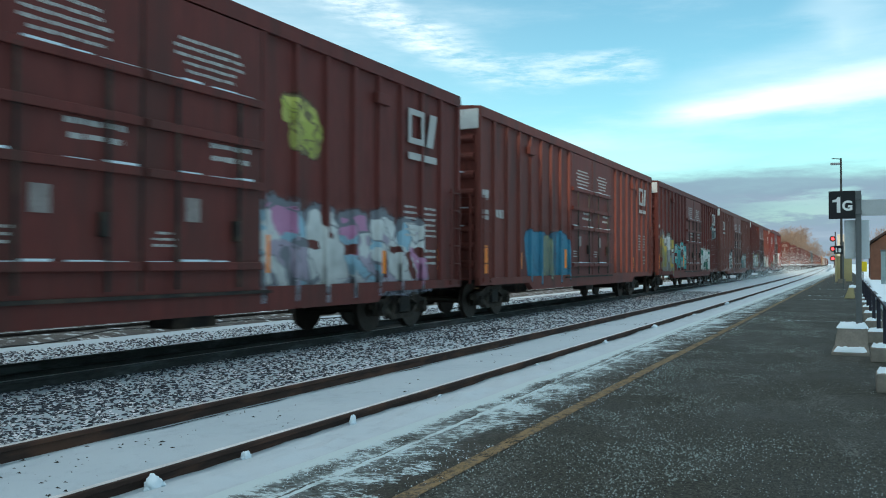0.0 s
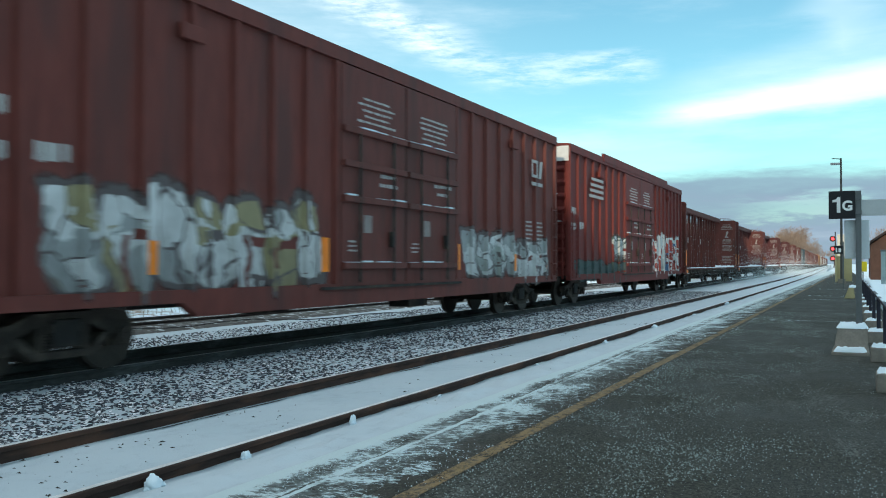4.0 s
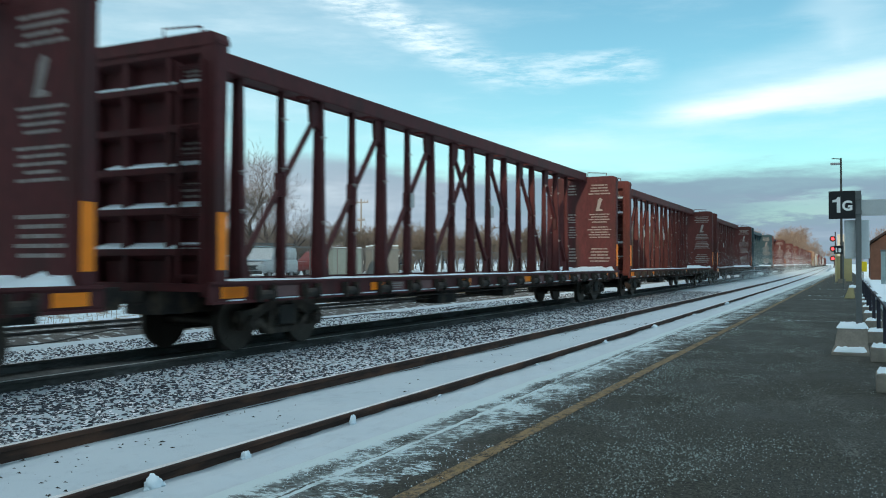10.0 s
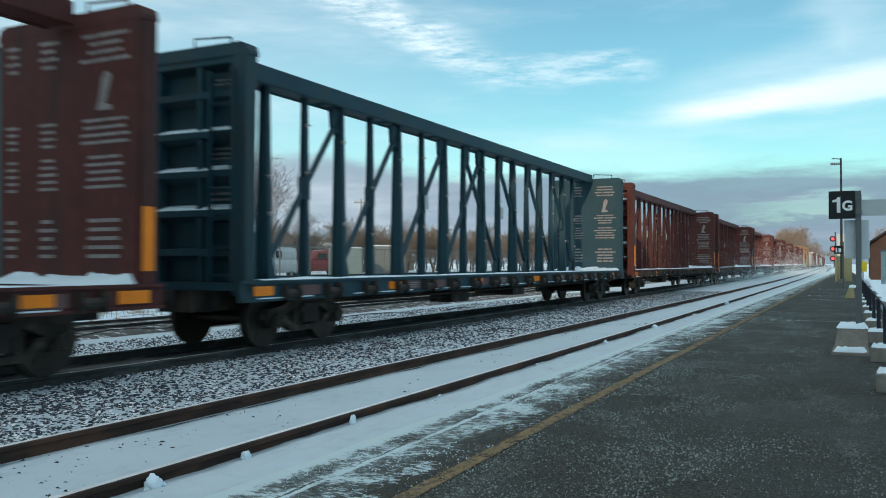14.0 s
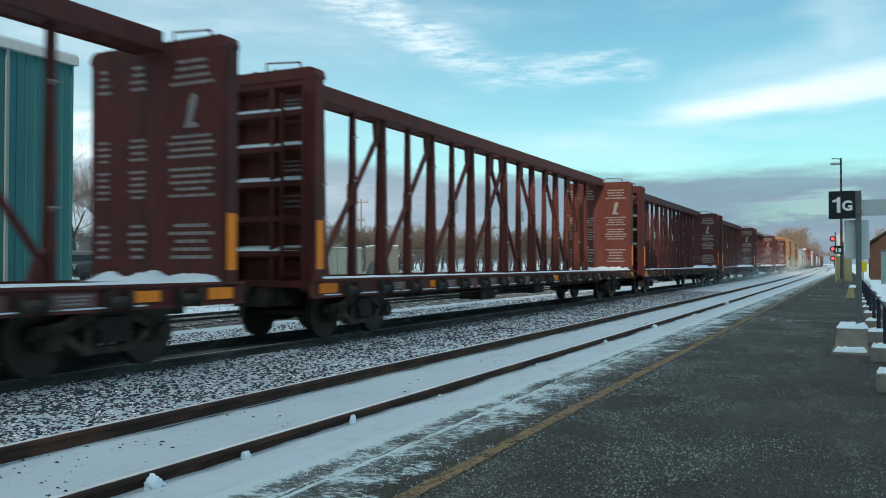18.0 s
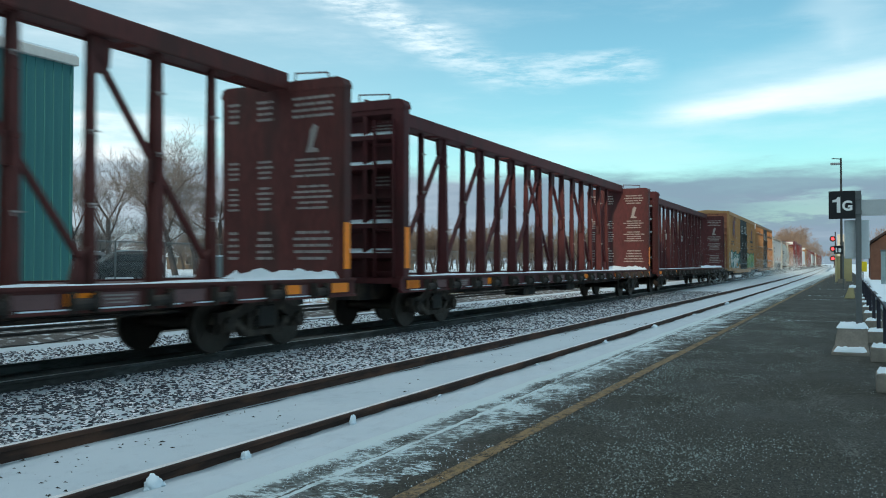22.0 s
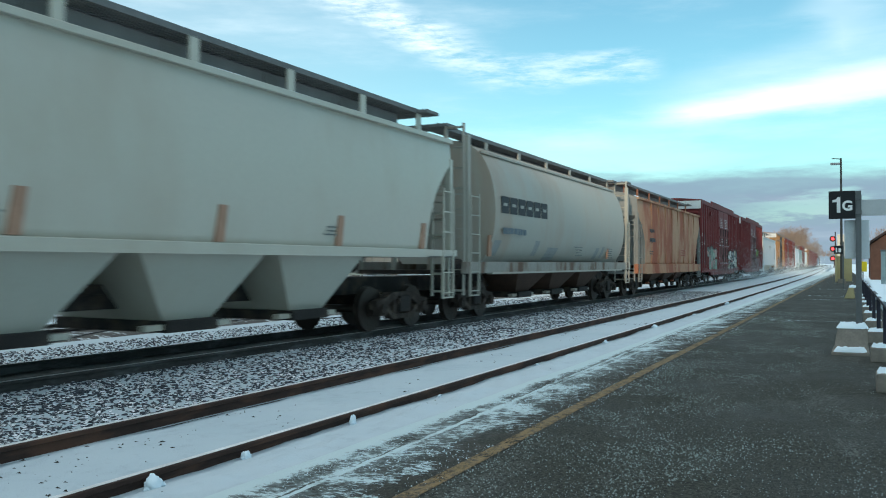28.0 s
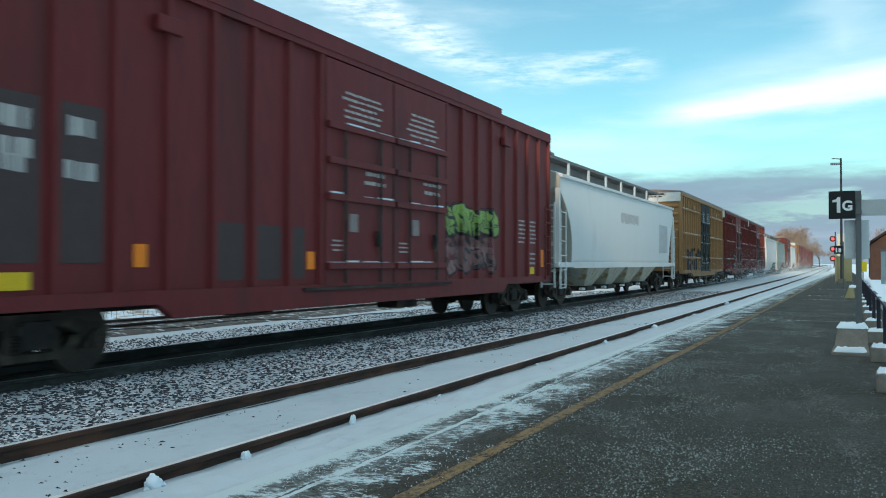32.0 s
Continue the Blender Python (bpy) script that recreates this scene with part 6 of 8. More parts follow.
        if not simple:
            mark_rows("lettering", d, 1.561, a + 0.5, b - 0.35, T - 1.36, T - 0.82, 5, LETTER_WHITE, seed + i)
            mark_rows("lettering", d, 1.561, a + 1.2, b - 0.2, T - 2.55, T - 2.2, 2, LETTER_WHITE, seed + 10 + i)
            part("placard", "placard_%s" % dk, NOTICE, d, boxes((1.56, 1.575, a + 0.75, a + 1.02, T - 3.35, T - 3.02)), "faded placard holder")
            mark_rows("lettering", d, 1.561, a + 0.15, a + 0.6, T - 3.75, T - 3.5, 3, LETTER_WHITE, seed + 20 + i)
            part("latch", "latch_%s" % dk, BLACK_STEEL, d, soft_boxes(0.012, (1.56, 1.66, b - 0.66, b - 0.55, T - 3.6, T - 3.3)))
    for yy in [d0] + [d0 + (d1 - d0) * i / n for i in range(1, n)] + [d1]:
        part("door_gap", "door_gap_%s_%.2f" % (key, yy), BLACK_STEEL, c, boxes((1.485, 1.535, yy - 0.035, yy + 0.035, 1.0, T - 0.32)), "dark grimy door joint")
    part("door_track", "door_track_" + key, BLACK_STEEL, c, boxes((1.50, 1.60, d0 - 0.6, d1 + 0.2, 0.94, 0.99)), "dark lower door track")
    # ends: corrugations, white top band, ladder, brake wheel
    for s in (-1, 1):
        y = s * (H - 0.08)
        z = 1.15
        em = mesh_from("end_rib_%.2f" % T, end_mat, lambda bm: prism(bm, [(0, -0.11), (0.075, -0.05), (0.095, 0.0), (0.075, 0.05), (0, 0.11)], "x", -1.36, 1.36))
        n_r = 8
        for i in range(n_r):
            zz = z + (T - 0.62 - z) * (i + 0.5) / n_r
            piece("end_rib", em, c, (0, y, zz), (0, 0, 0 if s > 0 else math.pi))
            if snow and not simple and s < 0 and i in (1, 2, 3, 4, 5):
                part("snow", "end_snow_%d" % i, SNOW, c, lambda bm, i=i: prism(bm, [(-0.10, 0.0), (0, 0.0), (0, 0.045)], "x", -1.2 + 0.3 * ((i * 7) % 4), 1.3 - 0.2 * ((i * 5) % 3)), loc=(0, y, zz + 0.055))
        if end_mat is not body:
            part("end_sheet", "end_sheet_%s_%d" % (key, s), end_mat, c, boxes((-1.40, 1.40, min(y, y + s * 0.006), max(y, y + s * 0.006), 1.05, T - 0.2)), "rust-brown end sheet")
        for q in (-1, 1):
            part("corner_post", "corner_%s_%d_%d" % (key, s, q), body, c, boxes((min(q * 1.40, q * 1.52), max(q * 1.40, q * 1.52), min(y, y + s * 0.08), max(y, y + s * 0.08), 0.9, T - 0.2)))
        if white_end:
            e = part("end_band", "end_band_%s_%d" % (key, s), WHITE_PAINT, c, boxes((-1.50, 1.50, min(y + s * 0.005, y + s * 0.09), max(y + s * 0.005, y + s * 0.09), T - 0.60, T - 0.12)), "white band across the top of the end")
            mark_rows("lettering", e, y - 0.092 if s < 0 else y + 0.096, -0.9, 0.9, T - 0.46, T - 0.30, 1, LETTER_DARK, seed + 31, face="y")
    if not simple:
        ladder(c, 1.60, -H + 0.12, -H + 0.55, 1.0, 3.0, 6, body)
        ladder(c, 1.60, H - 0.55, H - 0.12, 1.0, 3.0, 6, body)
        end_ladder(c, -H - 0.06, 0.85, 1.3, 1.0, 3.0, 6, body)
        end_ladder(c, H + 0.06, -1.3, -0.85, 1.0, 3.0, 6, body)
        part("brake_wheel", "brake_wheel", BLACK_STEEL, c, lambda bm: [tube(bm, (0.28 * math.cos(a * 0.524), 0, 0.28 * math.sin(a * 0.524)), (0.28 * math.cos((a + 1) * 0.524), 0, 0.28 * math.sin((a + 1) * 0.524)), 0.015, n=6) for a in range(12)] and [tube(bm, (0, 0, 0), (0.28 * math.cos(a * 1.571), 0, 0.28 * math.sin(a * 1.571)), 0.012, n=5) for a in range(4)], loc=(-0.5, H + 0.12, 2.6))
        part("end_platform", "end_platform_%s" % key, BLACK_STEEL, c, boxes((-1.0, 0.2, H, H + 0.3, 1.05, 1.09)))
        part("hatch_bracket", "side_bracket", body, c, soft_boxes(0.015, (1.5, 1.62, -0.22, 0.22, -0.10, 0.12)), loc=(0, -H + 3.55, T - 0.75))
        part("hatch_bracket", "side_bracket", body, c, soft_boxes(0.015, (1.5, 1.62, -0.22, 0.22, -0.10, 0.12)), loc=(0, H - 3.55, T - 0.75))
    # side marks between the ribs
    def at(k):
        return ribs[k] + 0.1, ribs[k + 1] - 0.1
    if not simple and style == "rib":
        for k, z0, z1, rows in ((0, 2.95, 3.25, 1), (1, 2.5, 2.8, 1), (0, 2.45, 2.75, 1), (14, 1.9, 2.6, 6), (15, 1.9, 2.6, 6), (15, 1.3, 1.7, 3)):
            a, b = at(k)
            mark_rows("lettering", c, 1.483, a, b, z0, z1, rows, mark_mat or LETTER_WHITE, seed + 40 + k)
    for yy, z0, z1 in amber:
        part("reflector", "amber_%.1f_%.1f" % (z0, z1), REFLECTOR, c, boxes((1.484, 1.492, -0.11, 0.11, z0, z1)), "amber reflector strip", loc=(0, -H + yy, 0))
    return c, ribs, H, T


def paint(c, ribs, y0, y1, z0, z1, palette, seed, cell=1.6, ragged=0.45, outline=(0.02, 0.02, 0.025)):
    """Graffiti following the ribbed side; y counted from the car's middle."""
    mt = paint_mask("spray_paint_%d" % seed, ((y0 + y1) / 2, (z0 + z1) / 2), ((y1 - y0) / 2, (z1 - z0) / 2), palette, seed, cell, ragged, outline)
    m = 0.25
    prof = [(y0 - m, 1.486)]
    for r in sorted(ribs):
        if y0 - m + 0.1 < r < y1 + m - 0.1:
            prof += [(r - 0.078, 1.486), (r - 0.05, 1.561), (r + 0.05, 1.561), (r + 0.078, 1.486)]
    prof.append((y1 + m, 1.486))

    def build(bm):
        cols = [(bm.verts.new((x, y, z0 - m)), bm.verts.new((x, y, z1 + m))) for y, x in prof]
        for (a, b), (e, f) in zip(cols, cols[1:]):
            bm.faces.new((a, e, f, b))
    part("graffiti", "graffiti_%d" % seed, mt, c, build, "spray-painted graffiti")


def frame_logo(c, y, z, s, mat, label):
    """A white block emblem in plain shapes."""
    part("emblem", "emblem_%.2f" % s, mat, c, lambda bm: [box(bm, 1.562, 1.568, 0, 0.17 * s, -0.5 * s, 0.5 * s), box(bm, 1.562, 1.568, 0.17 * s, 0.78 * s, 0.33 * s, 0.5 * s), box(bm, 1.562, 1.568, 0.17 * s, 0.78 * s, -0.5 * s, -0.33 * s),
                                                                box(bm, 1.562, 1.568, 0.78 * s, 0.95 * s, -0.5 * s, 0.5 * s), prism(bm, [(1.1 * s, -0.5 * s), (1.5 * s, -0.5 * s), (1.78 * s, 0.5 * s), (1.35 * s, 0.5 * s)], "x", 1.562, 1.568)], label, loc=(0, y, z))
    part("emblem_bar", "emblem_bar_%.2f" % s, mat, c, boxes((1.562, 1.568, 0, 0.75 * s, -0.1 * s, 0.1 * s), (1.562, 1.568, 0.95 * s, 1.75 * s, -0.1 * s, 0.1 * s)), "white bar under the emblem", loc=(0, y, z - 0.86 * s))


def centerbeam(lead, trail, body, label, seed, snow_bulk=0.5, placards=2, amber_col=True):
    """A centre-beam flat car: deck, end bulkheads, a tall spine of tapered posts with braces and a top chord."""
    c, L = car_base("centerbeam_flatcar", lead, trail, label, "flatcar", truck_in=2.2)
    H = L / 2
    k = "cb_%.2f" % L
    DECK = 1.10
    part("deck", k + "_deck", body, c, boxes((-1.36, 1.36, -H + 0.05, H - 0.05, DECK - 0.12, DECK)))
    def deck_snow(bm):
        n = 40
        rows_ = [[bm.verts.new((x, -H + 0.75 + (L - 1.5) * j / n, DECK + 0.002 + (0 if q in (0, 3) else 0.03 + 0.035 * noise.noise((x * 3, j * 0.8, seed))))) for q, x in enumerate((0.30, 0.5, 1.15, 1.44))] for j in range(n + 1)]
        for a, b in zip(rows_, rows_[1:]):
            for q in range(3):
                bm.faces.new((a[q], a[q + 1], b[q + 1], b[q]))
    part("deck_snow", "%s_snow_%d" % (k, seed), SNOW, c, deck_snow, "thin snow on the deck", smooth_faces=True)
    for s in (-1, 1):
        part("side_sill", "%s_sill_%d" % (k, s), body, c, lambda bm, s=s: prism(bm, [(s * 1.36, DECK - 0.30), (s * 1.46, DECK - 0.30), (s * 1.46, DECK - 0.26), (s * 1.42, DECK - 0.26), (s * 1.42, DECK - 0.01), (s * 1.46, DECK - 0.01), (s * 1.46, DECK + 0.03), (s * 1.36, DECK + 0.03)], "y", -H, H))
    part("center_sill", k + "_center", BLACK_STEEL, c, boxes((-0.35, 0.35, -H + 0.1, H - 0.1, 0.62, DECK - 0.12), (0.3, 0.9, -3.2, -2.2, 0.45, 0.9), (0.4, 1.0, 0.6, 1.5, 0.5, 0.95), (-0.9, -0.3, 2.2, 3.2, 0.45, 0.9)))
    wm = mesh_from("winch", BLACK_STEEL, lambda bm: [tube(bm, (1.49, -0.17, DECK - 0.19), (1.49, 0.17, DECK - 0.19), 0.075, n=10), tube(bm, (1.49, 0.12, DECK - 0.19), (1.49, 0.16, DECK - 0.19), 0.11, n=12), box(bm, 1.42, 1.55, -0.19, -0.16, DECK - 0.30, DECK - 0.04), box(bm, 1.42, 1.55, 0.17, 0.20, DECK - 0.30, DECK - 0.04)])
    for i in range(18):
        piece("winch", wm, c, (0, -H + 1.2 + (L - 2.4) * i / 17, 0))
    pl = mesh_from("sill_plate", material("grubby_sill_plate", (0.15, 0.085, 0.085), rough=0.7, grain=0.3), boxes((1.421, 1.428, -0.30, 0.30, DECK - 0.23, DECK - 0.06)))
    plm = mesh_from("sill_plate_marks", NOTICE, boxes(*[(1.429, 1.431, -0.26 + 0.02 * r_, 0.24 - 0.05 * r_, DECK - 0.11 - 0.045 * r_, DECK - 0.088 - 0.045 * r_) for r_ in range(3)]))
    part("flange_snow", "%s_flsnow_%d" % (k, seed % 5), SNOW, c, boxes(*[(1.422, 1.457, -H + 0.4 + 0.93 * q_, -H + 0.4 + 0.93 * q_ + 0.25 + 0.6 * abs(math.sin(q_ * 2.3 + seed)), DECK - 0.26, DECK - 0.242) for q_ in range(int((L - 1.2) / 0.93))]), "thin snow along the lower flange")
    rng = random.Random(seed)
    for i in range(17):
        if rng.random() < 0.6:
            piece("sill_plate", pl, c, (0, -H + 1.2 + (L - 2.4) * (i + 0.5) / 17, 0), label="grubby stencilled plate")
            if i % 2:
                tagged(piece("plate_mark", plm, c, (0, -H + 1.2 + (L - 2.4) * (i + 0.5) / 17, 0), label="unreadable stencilling"), kind="stuff")
    am = mesh_from("sill_amber", REFLECTOR, boxes((1.43, 1.437, -0.24, 0.24, DECK - 0.21, DECK - 0.06)))
    for i in range(0, 17, 3):
        piece("reflector", am, c, (0, -H + 0.55 + (L - 1.1) * i / 16, 0), label="amber reflector")
    part("brake_rod", k + "_rod", BLACK_STEEL, c, lambda bm: [tube(bm, (1.0, -H + 4, 0.68), (1.0, H - 4, 0.72), 0.02, n=6), tube(bm, (0.9, -H + 3, 0.62), (0.6, 1.0, 0.55), 0.018, n=6)])
    # spine
    posts = [1.24 * (i - 7.5) for i in range(16)]
    PT = 4.66

    def post(bm):
        prism(bm, [(-0.145, DECK), (0.145, DECK), (0.07, PT), (-0.07, PT)], "y", -0.015, 0.015)
        for s in (-1, 1):
            bar(bm, (s * 0.145, 0, DECK), (s * 0.07, 0, PT), 0.025, 0.12)
        for z in (2.0, 3.0, 3.9):
            box(bm, 0.11 - (z - DECK) * 0.021, 0.18 - (z - DECK) * 0.021, -0.03, 0.03, z, z + 0.03)
    pm = mesh_from("cb_post", body, post)
    cm = mesh_from("cb_clip", NOTICE, boxes((0.0, 0.05, -0.075, 0.075, 0, 0.022), (0.03, 0.05, -0.075, -0.05, -0.05, 0.0)))
    for i, y in enumerate(posts):
        piece("post", pm, c, (0, y, 0), scale=(0.66, 0.85, 1) if i % 2 else None)
        for q in range(2):
            z = (2.05, 3.0, 3.85)[(i + 2 * q + seed // 12) % 3] + 0.09 * ((i * 7 + q * 3) % 4)
            piece("cable_clip", cm, c, ((0.150 - (z - DECK) * 0.021) * (0.66 if i % 2 else 1), y, z), label="snow-dusted cable clip")
    for s in (-1, 1):
        part("chord_flange", "%s_flange_%d" % (k, s), body, c, soft_boxes(0.03, (min(s * 0.20, s * 0.28), max(s * 0.20, s * 0.28), -H + 0.5, H - 0.5, PT - 0.03, PT + 0.30)))
    gap, step = 0.30, 2.48
    seg = mesh_from("chord_plate", body, boxes((-0.20, 0.20, gap / 2, step - gap / 2, PT, PT + 0.08)))
    for i in range(-4, 4):
        piece("chord_plate", seg, c, (0, i * step, 0))
    for s in (-1, 1):
        part("chord_plate", "%s_plate_%d" % (k, s), body, c, boxes((-0.20, 0.20, min(s * (4 * step + gap / 2), s * (H - 0.5)), max(s * (4 * step + gap / 2), s * (H - 0.5)), PT, PT + 0.08)))

    def brace(i_top, i_bot):
        yt, yb = posts[i_top], posts[i_bot]
        s = 1 if yb > yt else -1
        def build(bm):
            bar(bm, (0, yt + s * 0.08, PT - 0.25), (0, yb - s * 0.06, DECK + 0.25), 0.10, 0.075)
            prism(bm, [(yt, PT - 0.02), (yt + s * 0.34, PT - 0.02), (yt + s * 0.30, PT - 0.42), (yt, PT - 0.60)], "x", -0.05, 0.05)
            prism(bm, [(yb, DECK), (yb - s * 0.34, DECK), (yb - s * 0.22, DECK + 0.36), (yb, DECK + 0.55)], "x", -0.05, 0.05)
            ym = (yt + yb) / 2
            box(bm, -0.055, 0.055, ym - 0.13, ym + 0.13, (PT + DECK) / 2 - 0.22, (PT + DECK) / 2 + 0.22)
        part("brace", "%s_brace_%d_%d" % (k, i_top, i_bot), body, c, build)
    for a, b in ((2, 0), (4, 2), (6, 4), (8, 6), (7, 9), (9, 11), (11, 13), (13, 15)):
        brace(a, b)
    for i in range(placards):
        part("placard", "cb_placard", LETTER_WHITE, c, boxes((0.135, 0.145, -0.09, 0.09, 2.75, 3.1)), "small white placard", loc=(0, posts[5 + 4 * i] + 0.02, 0))
    # bulkheads
    for s in (-1, 1):
        y_in, y_out = s * (H - 0.40), s * (H - 0.12)
        lo, hi = min(y_in, y_out), max(y_in, y_out)
        b = part("bulkhead", "%s_bulk_%d" % (k, s), body, c, lambda bm: prism(bm, [(-1.36, DECK), (1.36, DECK), (1.40, 4.66), (1.37, 4.76), (1.28, 4.80), (-1.28, 4.80), (-1.37, 4.76), (-1.40, 4.66)], "y", min(y_in, y_in + s * 0.03), max(y_in, y_in + s * 0.03)), "tall end bulkhead")
        for x0, x1 in ((1.12, 1.42), (-1.42, -1.12)):
            part("column", "%s_col_%d_%.1f" % (k, s, x0), body, b, soft_boxes(0.015, (x0, x1, lo + (0.034 if s > 0 else 0), hi - (0.034 if s < 0 else 0), DECK - 0.2, 4.70)))
        for i, z in enumerate((1.5, 2.12, 2.74, 3.36, 3.98, 4.50)):
            part("shelf_rib", "%s_shelf_%d_%d" % (k, s, i), body, b, lambda bm, z=z: prism(bm, [(y_in + s * 0.03, z - 0.06), (y_out - s * 0.02, z + 0.02), (y_out - s * 0.02, z + 0.12), (y_in + s * 0.03, z + 0.14)], "x", -1.12, 1.12))
            if (i + seed // 12) % 4 != 3:
                part("snow", "%s_shelfsnow_%d_%d" % (k, s, i), SNOW, b, lambda bm, z=z, i=i: prism(bm, [(y_in + s * 0.03, z + 0.14), (y_out - s * 0.03, z + 0.12), (y_out - s * 0.05, z + 0.15), (y_in + s * 0.03, z + 0.22)], "x", -1.1 + 0.13 * ((i * 5) % 4), 1.11 - 0.1 * ((i * 3) % 3)))
        for x in (-0.45, 0.45):
            part("stiffener", "%s_stiff_%d_%.1f" % (k, s, x), body, b, boxes((x - 0.05, x + 0.05, lo + 0.04, hi - 0.04, DECK, 4.70)))
        part("cap", "%s_cap_%d" % (k, s), body, b, lambda bm: prism(bm, [(-1.43, 4.62), (1.43, 4.62), (1.43, 4.68), (1.39, 4.78), (1.30, 4.82), (-1.30, 4.82), (-1.39, 4.78), (-1.43, 4.68)], "y", lo - 0.006, hi + 0.006))
        part("grab_rail", "%s_grab_%d" % (k, s), body, b, lambda bm: [tube(bm, (0.25, (lo + hi) / 2, 4.86), (0.25, (lo + hi) / 2, 5.0), 0.015, n=6), tube(bm, (1.0, (lo + hi) / 2, 4.74), (1.0, (lo + hi) / 2, 4.95), 0.015, n=6), tube(bm, (0.25, (lo + hi) / 2, 5.0), (1.0, (lo + hi) / 2, 4.95), 0.015, n=6)])
        end_ladder(b, y_out + s * 0.05, 0.75, 1.2, 1.2, 4.3, 8, body)
        if amber_col:
            part("reflector", "cb_col_amber", REFLECTOR, b, boxes((1.421, 1.428, -0.10, 0.10, 1.3, 2.15)), "amber reflector strip", loc=(0, s * (H - 0.26), 0))
            part("reflector", "cb_sill_amber", REFLECTOR, b, boxes((1.43, 1.437, -0.26, 0.26, DECK - 0.22, DECK - 0.05)), "amber reflector", loc=(0, s * (H - 0.5), 0))
        if s < 0:
            for q_, (za, zb) in enumerate(((2.34, 2.62), (3.0, 3.24), (3.56, 3.86), (4.2, 4.4))):
                if (q_ + seed // 12) % 3:
                    mark_rows("notice", b, y_in - 0.031, 0.50, 1.02, za, zb, 3, NOTICE, seed + 60 + q_, "white notice lines", face="y")
        if s > 0:
            # notices on the inner face, which the camera sees through the car
            yf = y_in - 0.001
            for x0, x1, q in ((0.28, 1.24, 1.0), (-0.55, -0.15, 0.5), (-1.25, -0.95, 0.4)):
                mark_rows("notice", b, yf, x0, x1, 4.05, 4.50, 4, NOTICE, seed + 3, "white notice lines", face="y")
                mark_rows("notice", b, yf, x0, x1, 2.95, 3.35, 4, NOTICE, seed + 5, "white notice lines", face="y")
                if seed % 24 < 14:
                    mark_rows("notice", b, yf, x0, x1, 2.35, 2.85, 5, NOTICE, seed + 6, "white notice lines", face="y")
                mark_rows("notice", b, yf, x0, x1, 1.40, 2.0, 5, NOTICE, seed + 7, "white notice lines", face="y")
            part("pictogram", "cb_picto", NOTICE, b, lambda bm: (prism(bm, [(0.12, -0.26), (0.40, -0.26), (0.40, -0.20), (0.28, -0.17), (0.34, 0.02), (0.40, 0.20), (0.30, 0.27), (0.22, 0.16), (0.18, -0.10)], "y", -0.004, 0.0)), "white falling-load pictogram", loc=(0.48, yf, 3.72))
            def heap(bm):
                g = []
                for j in range(6):
                    row = []
                    for i in range(25):
                        x, d = -1.15 + 2.5 * i / 24, j / 5
                        h = max(0.0, 0.13 * (1 - d) + 0.10 * noise.noise((x * 3.1, d * 2.0, seed * 0.37)) + 0.05 * noise.noise((x * 9, d * 6, seed)))
                        row.append(bm.verts.new((x, -snow_bulk * d, 0 if i in (0, 24) or j == 5 else h)))
                    g.append(row)
                for r0, r1 in zip(g, g[1:]):
                    for i in range(24):
                        bm.faces.new((r0[i], r0[i + 1], r1[i + 1], r1[i]))
            part("corner_snow", "%s_csnow_%d" % (k, seed), SNOW, b, heap, "lumpy snow drifted against the bulkhead", loc=(0, y_in, DECK + 0.02), smooth_faces=True)
    return c


